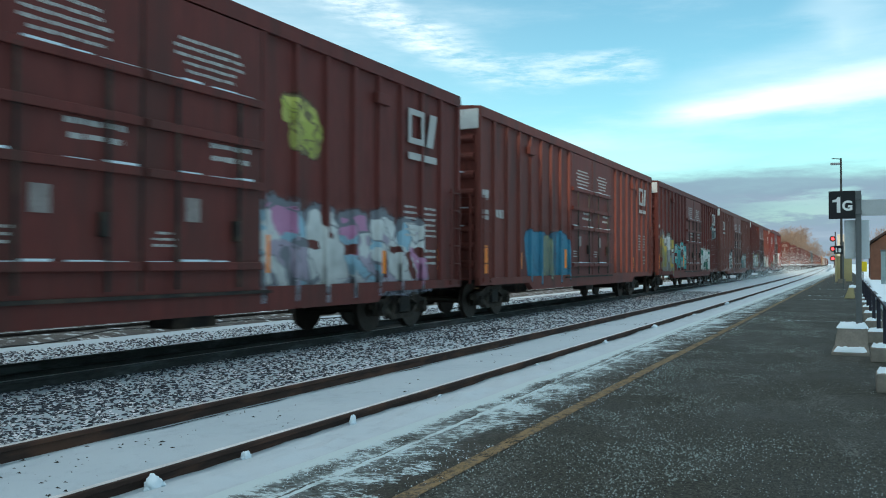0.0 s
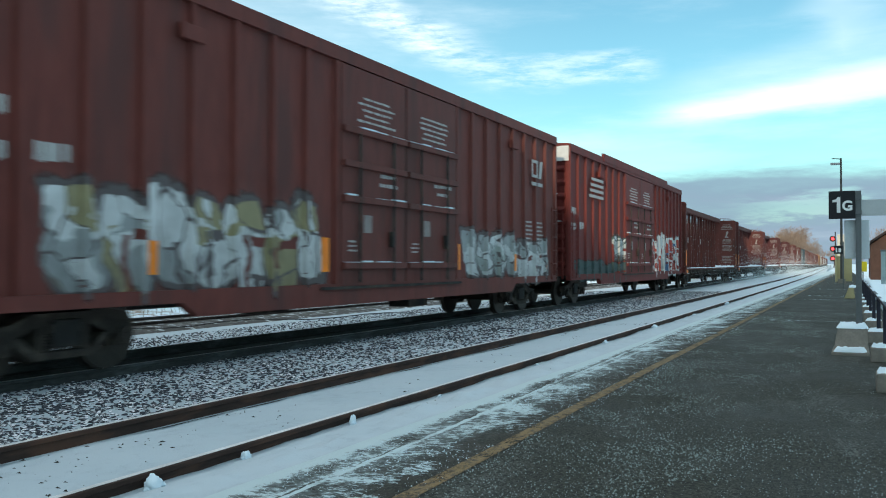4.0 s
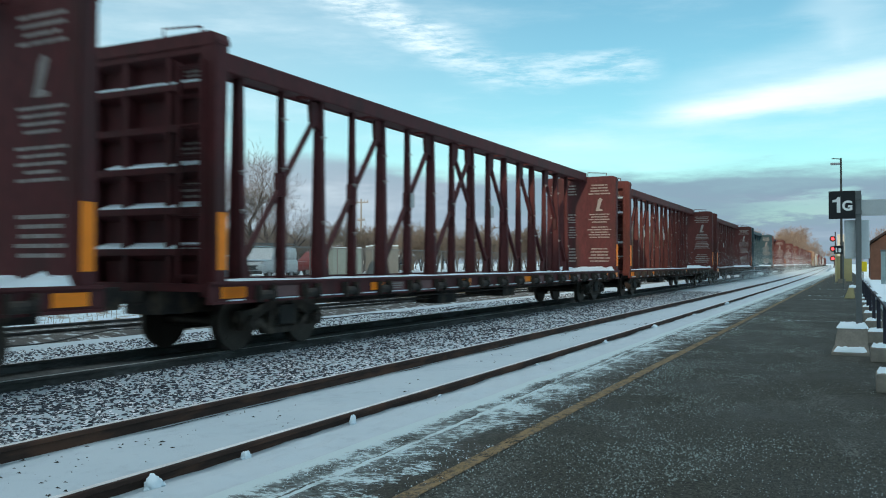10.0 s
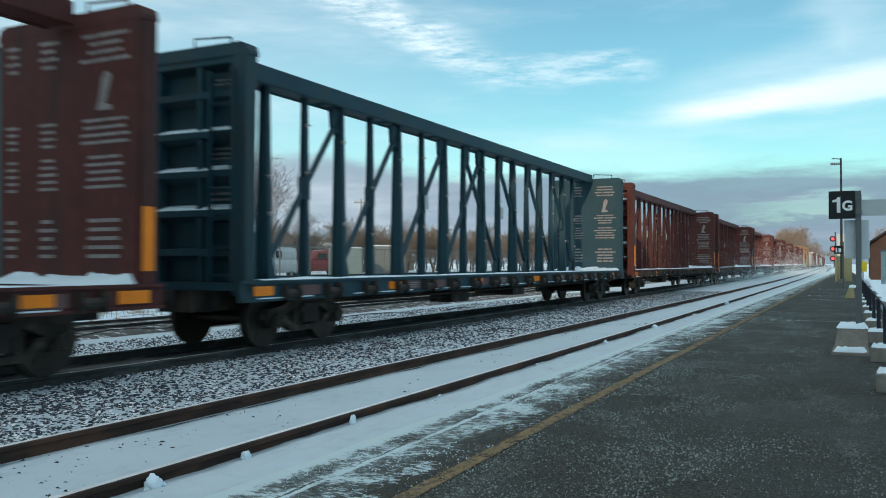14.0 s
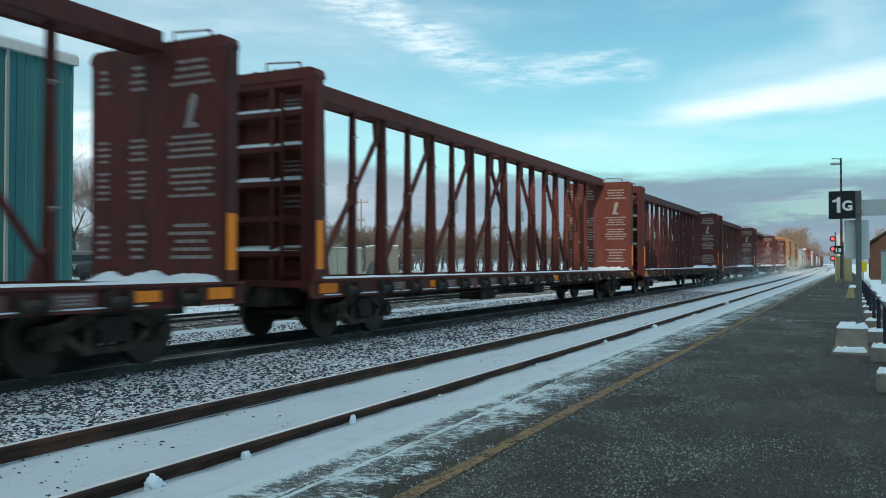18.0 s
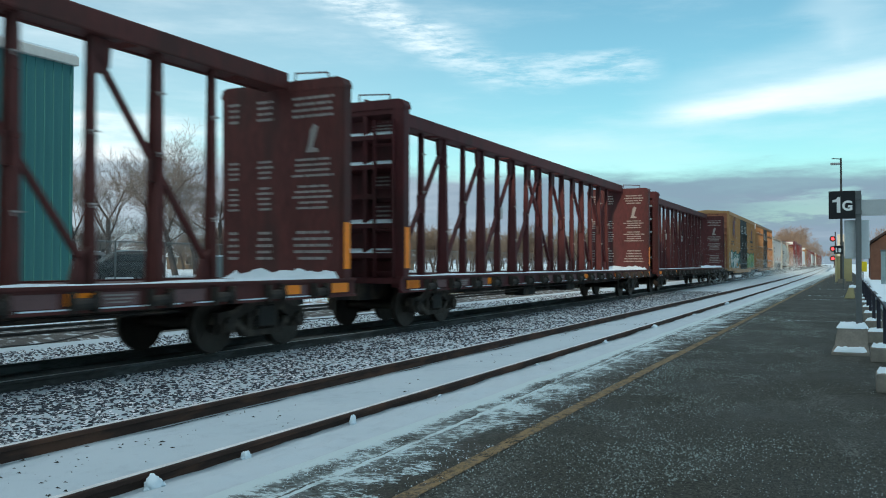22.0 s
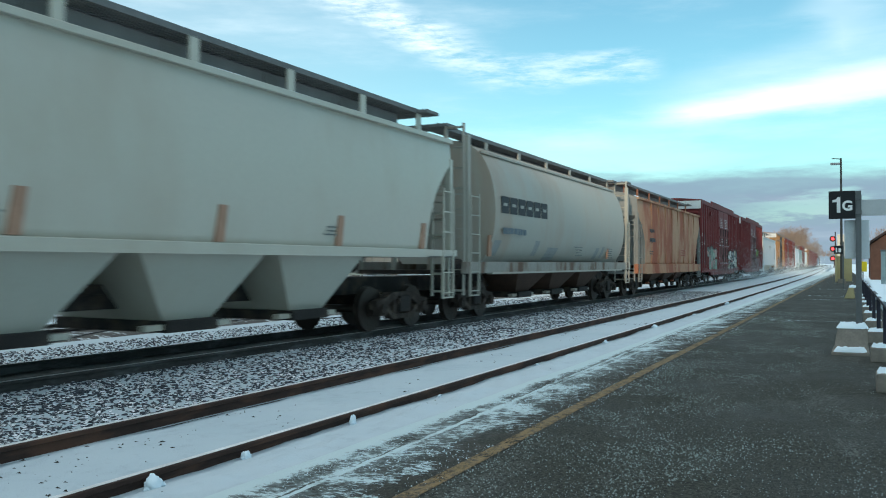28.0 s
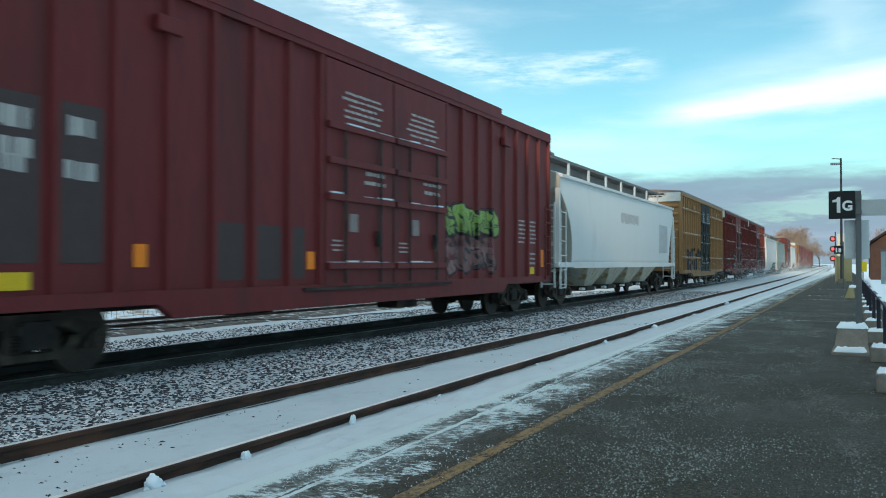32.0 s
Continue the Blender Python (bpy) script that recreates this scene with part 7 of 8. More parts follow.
def hopper(lead, trail, body, label, seed, style="smooth", top=4.52, eave=4.12, sill=(1.56, 1.70), insets=(0.45, 0.40), plate=3.65, tail=1.15, bays=3, roof_walk=4.89, bay_mat=None, end_mat=None, sill_mat=None):
    """A covered hopper: bellied tank on side sills, end plates with slope sheets under them, discharge bays, roof walk and ladders."""
    c, L = car_base("covered_hopper", lead, trail, label, "hopper car", truck_in=1.75)
    H = L / 2
    k = "hop_%s_%.2f_%d" % (style, L, seed)
    W = 1.57
    base = sill[1] - 0.06
    end_mat = end_mat or body
    frame_mat = end_mat if style == "rib" else body
    half = []
    if style == "arc":
        for i in range(19):
            a = -0.95 + (math.pi / 2 + 0.95) * i / 18
            zc = base + 1.35
            half.append((W * math.cos(a) ** 0.62 if i < 18 else 0.0, zc + (top - zc) * math.sin(a) if a > 0 else zc + 1.35 / math.sin(0.95) * math.sin(a)))
    else:
        for i in range(17):
            z = base + (eave - base) * i / 16
            q = (i / 16 - 0.45) / 0.55
            half.append((W - 0.075 * q * q, z))
        half += [(W - 0.10, eave + 0.06), (W - 0.35, eave + 0.17), (0.8, top - 0.06), (0.0, top)]
    ring = half + [(-x, z) for x, z in half[::-1] if x > 0.001]
    n = len(ring)

    def end_in(z, s):
        e = insets[0] if s < 0 else insets[1]
        if style == "arc":
            return e
        q = min(max((plate - z) / (plate - base), 0), 1)
        return e + tail * (1 - (1 - q) ** 2.6)

    def tank(bm):
        st = [[bm.verts.new((x, s * (H - end_in(z, s)), z)) for x, z in ring] for s in (-1, 1)]
        for i in range(n):
            bm.faces.new((st[0][i], st[0][(i + 1) % n], st[1][(i + 1) % n], st[1][i]))
    tk = part("tank", k + "_tank", body, c, tank, smooth_faces=True)

    def end_sheet(bm, s):
        left = [bm.verts.new((x, s * (H - end_in(z, s)), z)) for x, z in half]
        right = [bm.verts.new((-x, s * (H - end_in(z, s)), z)) for x, z in half]
        for i in range(len(half) - 1):
            fc = [left[i], left[i + 1], right[i + 1], right[i]]
            bm.faces.new(fc if half[i + 1][0] > 0.001 else [left[i], left[i + 1], right[i]])
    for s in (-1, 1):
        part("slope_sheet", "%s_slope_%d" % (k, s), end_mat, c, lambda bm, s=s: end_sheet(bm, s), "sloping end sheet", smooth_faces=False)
    if style == "rib":
        rm = mesh_from(k + "_siderib", body, boxes((W - 0.08, W + 0.004, -0.02, 0.02, base + 0.1, eave - 0.02)))
        for i in range(8):
            piece("rib", rm, c, (0, -H + 2.9 + (L - 5.2) * i / 7, 0))
    if style == "arc":
        part("eave", k + "_eave", body, c, boxes((W * 0.70, W * 0.745, -H + insets[0], H - insets[1], top - 0.34, top - 0.28)))
    else:
        for s in (-1, 1):
            part("eave", "%s_eave_%d" % (k, s), body, c, soft_boxes(0.012, (min(s * (W - 0.12), s * (W + 0.02)), max(s * (W - 0.12), s * (W + 0.02)), -H + insets[0], H - insets[1], eave - 0.02, eave + 0.08)))
    for s in (-1, 1):
        lo_, hi_ = min(s * (W - 0.14), s * (W + 0.02)), max(s * (W - 0.14), s * (W + 0.02))
        part("side_sill", "%s_sill_%d" % (k, s), sill_mat or body, c, soft_boxes(0.012, (lo_, hi_, -H + 0.12, H - 0.12, sill[0], sill[1])))
        part("sill_flange", "%s_flange_%d" % (k, s), body, c, boxes((min(s * (W - 0.1), s * (W + 0.05)), max(s * (W - 0.1), s * (W + 0.05)), -H + 1.6, H - 1.6, sill[0] - 0.03, sill[0] + 0.02)))
    zs = top - 0.34 if style == "arc" else eave + 0.07

    def roof_snow(bm):
        m_ = 26
        a0, a1 = -H + insets[0] + 0.1, H - insets[1] - 0.1
        rows_ = []
        for j in range(m_ + 1):
            y = a0 + (a1 - a0) * j / m_
            w = 0.10 + 0.35 * abs(noise.noise((seed, j * 0.33, 1.0))) + (0.25 if j < 5 else 0)
            x0, x1 = (1.15, 1.15 - w) if style == "arc" else (W - 0.09, W - 0.12 - w)
            sl = 0.42
            rows_.append([bm.verts.new((x0, y, zs)), bm.verts.new(((x0 + x1) / 2, y, zs + (x0 - x1) / 2 * sl + 0.035)), bm.verts.new((x1, y, zs + (x0 - x1) * sl + 0.005))])
        for a, b in zip(rows_, rows_[1:]):
            for q in range(2):
                bm.faces.new((a[q], a[q + 1], b[q + 1], b[q]))
    part("roof_snow", k + "_rsnow", SNOW, c, roof_snow, "thin snow along the roof edge", smooth_faces=True)
    # discharge bays
    bm_ = bay_mat or body
    span = L - 2 * 3.7
    for i in range(bays):
        y = -span / 2 + span * (i + 0.5) / bays
        w = span / bays * 0.46

        def bay(bm, w=w):
            top_r = [bm.verts.new((sx * (W - 0.12), sy * w, sill[0] + 0.05)) for sx, sy in ((-1, -1), (1, -1), (1, 1), (-1, 1))]
            bot = [bm.verts.new((sx * 1.02, sy * 0.48, 0.58)) for sx, sy in ((-1, -1), (1, -1), (1, 1), (-1, 1))]
            bm.faces.new(top_r)
            bm.faces.new(bot[::-1])
            for a in range(4):
                bm.faces.new((top_r[a], top_r[(a + 1) % 4], bot[(a + 1) % 4], bot[a]))
        b = part("discharge_bay", "%s_bay" % k, bm_, c, bay, "sloped discharge bay", loc=(0, y, 0))
        part("gate", "hopper_gate", BLACK_STEEL, b, soft_boxes(0.015, (-1.15, 1.15, -0.52, 0.52, 0.42, 0.59)))
        part("gate_rail", k + "_gate_rail", body, b, boxes((0.95, 1.08, -0.85, 0.85, 0.46, 0.54)))
    part("center_sill", k + "_center", BLACK_STEEL, c, boxes((-0.3, 0.3, -H + 0.1, H - 0.1, 0.75, 1.1)))
    part("brake_cylinder", k + "_brake", BLACK_STEEL, c, lambda bm: tube(bm, (0.6, -H + 1.1, 1.32), (0.6, -H + 1.75, 1.32), 0.2, n=14))
    part("air_tank", k + "_airtank", BLACK_STEEL, c, lambda bm: tube(bm, (-0.6, H - 2.0, 1.4), (-0.6, H - 1.2, 1.4), 0.22, n=14))
    part("brake_rod", k + "_rod", BLACK_STEEL, c, lambda bm: tube(bm, (0.5, -H + 1.75, 1.3), (0.4, -1.0, 0.95), 0.02, n=6))
    # ends: platform, posts, ladders
    for s in (-1, 1):
        y0 = s * (H - 0.18)
        e = part("end_frame", "%s_end_%d" % (k, s), BLACK_STEEL if style == "arc" else end_mat, c, boxes((-1.5, 1.5, min(y0, y0 - s * 1.2), max(y0, y0 - s * 1.2), sill[0] - 0.02, sill[0] + 0.08)), "steel end platform")
        zt = top - 0.12 if style == "arc" else plate + 0.1
        for x in (-1.49, -0.5, 0.5, 1.49):
            part("post", "%s_post_%d_%.1f" % (k, s, x), frame_mat, e, lambda bm, x=x: bar(bm, (x, y0 - s * 0.16, sill[0]), (x, y0 - s * 0.16, zt), 0.13 if abs(x) > 1 else 0.09, 0.13))
        for z in (2.05, 2.55, 3.05):
            part("cross_rail", "%s_cross_%d_%.2f" % (k, s, z), frame_mat, e, lambda bm, z=z: bar(bm, (-1.49, y0 - s * 0.10, z), (1.49, y0 - s * 0.10, z), 0.04, 0.04))
        if style == "arc":
            end_ladder(e, y0 - s * 0.05, 0.98, 1.45, 0.75, roof_walk - 0.1, 9, frame_mat)
        else:
            end_ladder(e, y0 - s * 0.04, 1.0, 1.42, 0.75, 3.2, 7, frame_mat)
        ladder(e, W + 0.03, min(s * (H - 0.32), s * (H - 0.82)), max(s * (H - 0.32), s * (H - 0.82)), 0.75, 3.0, 6, frame_mat)
        part("step", "%s_step_%d" % (k, s), frame_mat, e, lambda bm: [bar(bm, (W, s * (H - yy), 0.62), (W, s * (H - yy), sill[0]), 0.05, 0.03) for yy in (0.32, 0.82)] and [bar(bm, (W, s * (H - 0.32), 0.64), (W, s * (H - 0.82), 0.64), 0.05, 0.03)])
    # roof walk
    w0, w1 = -H + insets[0] + 0.25, H - insets[1] + (0.35 if style != "arc" else 0.9)
    if style == "arc":
        w0 = -H + 0.15

    def walkway(bm):
        for x0, x1 in ((0.32, 0.80), (-0.80, -0.32)):
            for i in range(5):
                a = x0 + (x1 - x0) * i / 5
                box(bm, a, a + 0.07, w0, w1, roof_walk - 0.04, roof_walk)
            box(bm, x0 - 0.01, x0 + 0.02, w0, w1, roof_walk - 0.06, roof_walk + 0.04)
            box(bm, x1 - 0.03, x1, w0, w1, roof_walk - 0.06, roof_walk + 0.04)
        for y in (w0 + 0.3, w1 - 0.3):
            box(bm, -1.05, 1.05, y - 0.3, y + 0.3, roof_walk - 0.05, roof_walk + 0.02)
    rw = part("roof_walk", k + "_walk", material("walkway_grating", (0.16, 0.165, 0.165), rough=0.6, metal=0.3), c, walkway, "grated roof walkway")
    tagged(rw, kind="stuff")
    m = int(L / 2.3)
    sm = mesh_from("walk_support_%.2f_%.2f" % (top, roof_walk), body, boxes((0.76, 0.80, -0.10, 0.10, top - 0.15, roof_walk - 0.04)))
    for i in range(m):
        piece("support", sm, rw, (0, w0 + 0.5 + (w1 - w0 - 1.0) * i / (m - 1), 0))
    # trough hatch along the ridge, in lengths with raised covers
    t0, t1 = -H + insets[0] + 0.55, H - insets[1] - 0.45
    nh = max(4, int((t1 - t0) / 2.1))
    hl = (t1 - t0) / nh
    hm = mesh_from("%s_hatch" % k, material("hatch_cover_grey", (0.19, 0.195, 0.19), rough=0.6, grain=0.2), lambda bm: prism(bm, [(-0.40, top - 0.10), (0.40, top - 0.10), (0.40, roof_walk - 0.10), (0.30, roof_walk - 0.045), (-0.30, roof_walk - 0.045), (-0.40, roof_walk - 0.10)], "y", 0.01, hl - 0.01))
    for i in range(nh):
        piece("roof_hatch", hm, c, (0, t0 + hl * i, 0))
    return c, H


BROWN = [material("boxcar_brown_%s" % n_, col, rough=0.62, grain=0.42, scale=1.3, fine=11, stretch=(1, 1, 0.16), bump=0.08, dirt=drt, dirt_at=(0.44, 0.66)) for n_, col, drt in (
    ("a", (0.137, 0.030, 0.025), (0.087, 0.028, 0.023)), ("b", (0.157, 0.039, 0.030), (0.098, 0.033, 0.028)), ("c", (0.190, 0.070, 0.057), (0.125, 0.062, 0.055)), ("d", (0.140, 0.037, 0.029), (0.092, 0.031, 0.025)), ("e", (0.152, 0.023, 0.019), (0.104, 0.023, 0.019)))]
SPINE = [material("flatcar_brown_%s" % n_, col, rough=0.65, grain=0.45, scale=1.6, fine=14, stretch=(1, 1, 0.3), bump=0.1, dirt=drt, dirt_at=(0.44, 0.64)) for n_, col, drt in (
    ("a", (0.103, 0.023, 0.020), (0.064, 0.019, 0.017)), ("b", (0.095, 0.024, 0.021), (0.060, 0.021, 0.018)), ("c", (0.083, 0.018, 0.020), (0.052, 0.017, 0.017)), ("d", (0.120, 0.028, 0.021), (0.073, 0.023, 0.018)))]
SPINE_TEAL = material("flatcar_teal", (0.016, 0.052, 0.070), rough=0.6, grain=0.25, scale=1.2, stretch=(1, 1, 0.3), bump=0.08, dirt=(0.03, 0.05, 0.055))
MAROON = material("boxcar_maroon", (0.154, 0.022, 0.023), rough=0.58, grain=0.32, scale=1.2, fine=10, stretch=(1, 1, 0.16), bump=0.06, dirt=(0.091, 0.020, 0.020), dirt_at=(0.46, 0.70))
TAN = material("boxcar_tan", (0.414, 0.219, 0.096), rough=0.6, grain=0.15, scale=0.8, stretch=(1, 1, 0.2), bump=0.05, dirt=(0.313, 0.159, 0.068), dirt_at=(0.5, 0.75))
TAN_OLD = material("boxcar_weathered_tan", (0.370, 0.193, 0.088), rough=0.65, grain=0.22, scale=0.9, stretch=(1, 1, 0.2), bump=0.05, dirt=(0.240, 0.117, 0.053), dirt_at=(0.46, 0.7))
TAN_END = material("boxcar_tan_end", (0.30, 0.115, 0.065), rough=0.7, grain=0.2, bump=0.05)
OCHRE = material("boxcar_ochre", (0.32, 0.175, 0.075), rough=0.6, grain=0.2, scale=0.8, stretch=(1, 1, 0.2), bump=0.05, dirt=(0.22, 0.13, 0.06))
DOOR_DARK = material("dark_green_black_door", (0.009, 0.016, 0.017), rough=0.7, grain=0.25, bump=0.05, dirt=(0.02, 0.03, 0.03))
HOP_GREY = material("hopper_light_grey", (0.49, 0.475, 0.405), rough=0.28, spec=0.55, grain=0.08, scale=0.6, stretch=(1, 0.6, 0.3), bump=0.02, dirt=(0.44, 0.40, 0.325), dirt_at=(0.48, 0.72))
HOP_PALE = material("hopper_pale_grey", (0.38, 0.375, 0.33), rough=0.5, grain=0.1, scale=0.6, stretch=(1, 0.8, 0.25), bump=0.02, dirt=(0.37, 0.31, 0.25), dirt_at=(0.48, 0.70))
HOP_RUST = material("hopper_rusty_tan", (0.45, 0.265, 0.16), rough=0.7, grain=0.30, scale=0.6, fine=14, stretch=(1, 1, 0.40), bump=0.05, dirt=(0.29, 0.08, 0.038), dirt_at=(0.43, 0.63))
HOP_WHITE = material("hopper_white", (0.66, 0.68, 0.68), rough=0.5, grain=0.07, scale=0.6, stretch=(1, 0.8, 0.25), bump=0.02, dirt=(0.5, 0.5, 0.5), dirt_at=(0.6, 0.85))
HOP_GREEN = material("hopper_grey_green", (0.20, 0.27, 0.25), rough=0.5, grain=0.12, stretch=(1, 1, 0.25), bump=0.02)
# darker grey for hopper ends, their shade put into the colour
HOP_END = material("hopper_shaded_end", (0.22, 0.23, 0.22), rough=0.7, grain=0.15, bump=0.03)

WHITE_, GREY_ = (0.62, 0.64, 0.64), (0.32, 0.34, 0.34)


def build_train():
    AMB = ((0.5, 1.15, 1.85), (2.9, 1.25, 1.70), (6.9, 1.25, 1.85), (12.3, 1.25, 1.85), (15.9, 1.20, 1.65), (18.4, 1.20, 1.90))
    # brown boxcars
    c, r, H, T = boxcar(-1.88, 17.42, BROWN[0], BROWN[0], "brown boxcar with a white emblem and pastel graffiti", 100, amber=AMB)
    frame_logo(c, H - 2.5, 4.24, 0.72, LETTER_WHITE, "white block emblem")
    paint(c, r, 0.6, 8.0, 0.85, 2.5, [WHITE_, WHITE_, (0.28, 0.48, 0.60), WHITE_, (0.50, 0.22, 0.38), (0.42, 0.36, 0.46)], 1, 1.05, 0.4, (0.16, 0.17, 0.20))
    paint(c, r, 0.4, 8.2, 0.80, 1.15, [(0.34, 0.32, 0.42), (0.42, 0.42, 0.48)], 51, 7.8, 0.3, (0.3, 0.3, 0.38))
    paint(c, r, 3.2, 4.1, 3.2, 4.1, [(0.5, 0.5, 0.12), (0.42, 0.45, 0.08)], 2, 0.45, 0.7, (0.16, 0.12, 0.05))
    c, r, H, T = boxcar(18.57, 37.78, BROWN[1], BROWN[0], "brown boxcar with a blue and cream graffiti block", 120, amber=AMB)
    frame_logo(c, H - 2.5, 4.24, 0.72, LETTER_WHITE, "white block emblem")
    paint(c, r, -6.3, -2.3, 0.75, 2.35, [(0.02, 0.20, 0.32), (0.03, 0.22, 0.34), (0.02, 0.18, 0.30)], 3, 2.0, 0.18, (0.02, 0.17, 0.28))
    paint(c, r, -4.9, -3.9, 0.85, 2.2, [(0.50, 0.47, 0.26), (0.44, 0.44, 0.28)], 52, 0.9, 0.2, (0.40, 0.40, 0.22))
    c, r, H, T = boxcar(39.2, 58.4, BROWN[0], BROWN[1], "brown boxcar with teal and white graffiti", 140, amber=AMB)
    frame_logo(c, H - 2.5, 4.24, 0.72, LETTER_WHITE, "white block emblem")
    paint(c, r, -8.8, -5.4, 0.85, 2.9, [(0.30, 0.28, 0.10), (0.5, 0.36, 0.08), GREY_, WHITE_], 4, 1.1, 0.5, (0.16, 0.16, 0.15))
    paint(c, r, -5.2, 0.2, 1.0, 2.55, [(0.05, 0.36, 0.36), (0.08, 0.42, 0.42), (0.35, 0.5, 0.5), (0.05, 0.3, 0.32)], 5, 0.8, 0.4, (0.095, 0.035, 0.033))
    paint(c, r, 2.7, 6.3, 0.85, 2.3, [WHITE_, WHITE_, (0.6, 0.62, 0.6), (0.03, 0.17, 0.13)], 6, 0.9, 0.2, (0.40, 0.42, 0.40))
    paint(c, r, 7.0, 9.0, 2.9, 3.9, [(0.05, 0.05, 0.06), (0.22, 0.25, 0.26), (0.10, 0.14, 0.14)], 7, 0.5, 0.4, (0.2, 0.23, 0.24))
    c, r, H, T = boxcar(59.91, 79.12, BROWN[2], BROWN[2], "faded brown boxcar with a white emblem and pale graffiti", 160, amber=AMB)
    frame_logo(c, -H + 1.2, 4.05, 0.58, LETTER_WHITE, "white block emblem")
    paint(c, r, -5.0, -2.6, 0.8, 2.5, [WHITE_, GREY_, (0.03, 0.09, 0.10), WHITE_], 8, 0.8, 0.4)
    paint(c, r, 2.8, 6.6, 0.85, 2.2, [(0.22, 0.34, 0.34), (0.30, 0.34, 0.33), (0.13, 0.24, 0.25), (0.40, 0.42, 0.40)], 9, 0.6, 0.3, (0.10, 0.11, 0.11))
    c, r, H, T = boxcar(80.57, 99.78, BROWN[1], BROWN[3], "brown boxcar with rows of arched white graffiti", 180, amber=AMB)
    frame_logo(c, H - 2.2, 4.1, 0.5, LETTER_WHITE, "partly worn white emblem")
    paint(c, r, -8.3, -2.8, 0.9, 2.5, [WHITE_, GREY_, WHITE_, (0.3, 0.26, 0.14)], 10, 0.8, 0.4, (0.10, 0.08, 0.08))
    paint(c, r, 3.0, 9.0, 0.9, 2.2, [WHITE_, GREY_, (0.36, 0.4, 0.38)], 11, 0.9, 0.4, (0.10, 0.08, 0.08))
    c, r, H, T = boxcar(101.15, 120.49, BROWN[4], BROWN[4], "dark red boxcar with red, white and blue graffiti", 200, amber=(), fascia=True)
    part("emblem", "striped_emblem", LETTER_WHITE, c, boxes(*[(1.562, 1.568, -0.9 + 0.1 * i, 0.9, 3.1 + 0.2 * i, 3.2 + 0.2 * i) for i in range(4)]), "white striped emblem", loc=(0, -H + 3.0, 0.6))
    paint(c, r, -4.2, 2.0, 1.4, 2.5, [WHITE_, (0.5, 0.53, 0.53), (0.40, 0.45, 0.45)], 12, 0.78, 0.35, (0.03, 0.06, 0.06))
    paint(c, r, -9.0, 2.3, 0.75, 1.5, [(0.02, 0.05, 0.05), (0.03, 0.07, 0.07), (0.05, 0.08, 0.08)], 13, 3.5, 0.4, (0.03, 0.06, 0.06))
    paint(c, r, 2.6, 9.2, 0.8, 2.75, [WHITE_, (0.42, 0.06, 0.04), (0.55, 0.58, 0.58), (0.06, 0.15, 0.3), (0.36, 0.05, 0.04), (0.42, 0.06, 0.04)], 14, 0.95, 0.6, (0.6, 0.62, 0.62))
    # centre-beam flat cars
    spots = [(122.35, 145.3), (146.65, 169.8), (171.5, 194.9), (196.75, 219.9), (221.6, 244.85), (246.4, 269.65), (271.2, 294.5), (296.1, 319.3), (320.9, 344.05), (345.8, 368.95), (370.7, 393.9), (395.6, 418.75), (420.5, 443.75), (445.35, 468.55)]
    look_of = [(SPINE[3], "rust-brown centre-beam flat car with white notices"), (SPINE[0], "brown centre-beam flat car with a snowy deck"), (SPINE[2], "dark maroon centre-beam flat car with white notices"), (SPINE[2], "dark maroon centre-beam flat car with amber reflectors"),
               (SPINE[0], "brown centre-beam flat car with a snowy deck"), (SPINE[1], "brown centre-beam flat car with white notices"), (SPINE_TEAL, "teal centre-beam flat car with white notices"), (SPINE[1], "brown centre-beam flat car with white notices"),
               (SPINE[0], "brown centre-beam flat car with white notices"), (SPINE[3], "rust-brown centre-beam flat car with white notices"), (SPINE[2], "dark maroon centre-beam flat car with amber reflectors"), (SPINE[1], "brown centre-beam flat car with snow on its deck"),
               (SPINE[2], "dark maroon centre-beam flat car with a snowy deck"), (SPINE[2], "dark maroon centre-beam flat car with few notices")]
    for i, ((a, b), (mt, lab)) in enumerate(zip(spots, look_of)):
        centerbeam(a, b, mt, lab, 300 + i * 12, snow_bulk=0.5 if i % 3 else 0.9, amber_col=i not in (6, 13))
    # tan boxcars
    c, r, H, T = boxcar(470.04, 489.0, TAN, DOOR_DARK, "tan boxcar with dark doors, a striped cross emblem and heavy graffiti", 500, end_mat=TAN_END, white_end=False, mark_mat=LETTER_DARK)
    for nm_, mt_, off in (("red", material("faded_red_stripes", (0.20, 0.035, 0.045), rough=0.6, bump=0), 0.0), ("blue", material("faded_blue_stripes", (0.12, 0.14, 0.20), rough=0.6, bump=0), 0.20)):
        for y_, z_, s_ in ((-H + 2.98, 4.12, 0.95), (H - 2.8, 3.95, 0.6)):
            part("emblem", "cross_emblem_%s_%.1f" % (nm_, s_), mt_, c, lambda bm, off=off, s_=s_: [bar(bm, (1.568, -0.75 * s_ - off * 0.7, -0.72 * s_ + off * 0.7), (1.568, 0.75 * s_ - off * 0.7, 0.72 * s_ + off * 0.7), 0.006, 0.15), bar(bm, (1.572, -0.75 * s_ - off * 0.7, 0.72 * s_ - off * 0.7), (1.572, 0.75 * s_ - off * 0.7, -0.72 * s_ - off * 0.7), 0.006, 0.15)], "faded crossed-bars emblem", loc=(0, y_, z_))
    mark_rows("lettering", c, 1.564, -H + 0.7, -H + 3.6, 2.75, 3.1, 2, LETTER_DARK, 511)
    mark_rows("lettering", c, 1.564, H - 5.0, H - 1.0, 3.2, 3.45, 1, LETTER_DARK, 512)
    mark_rows("lettering", c, 1.564, H - 4.0, H - 1.6, 2.5, 3.0, 2, LETTER_DARK, 513)
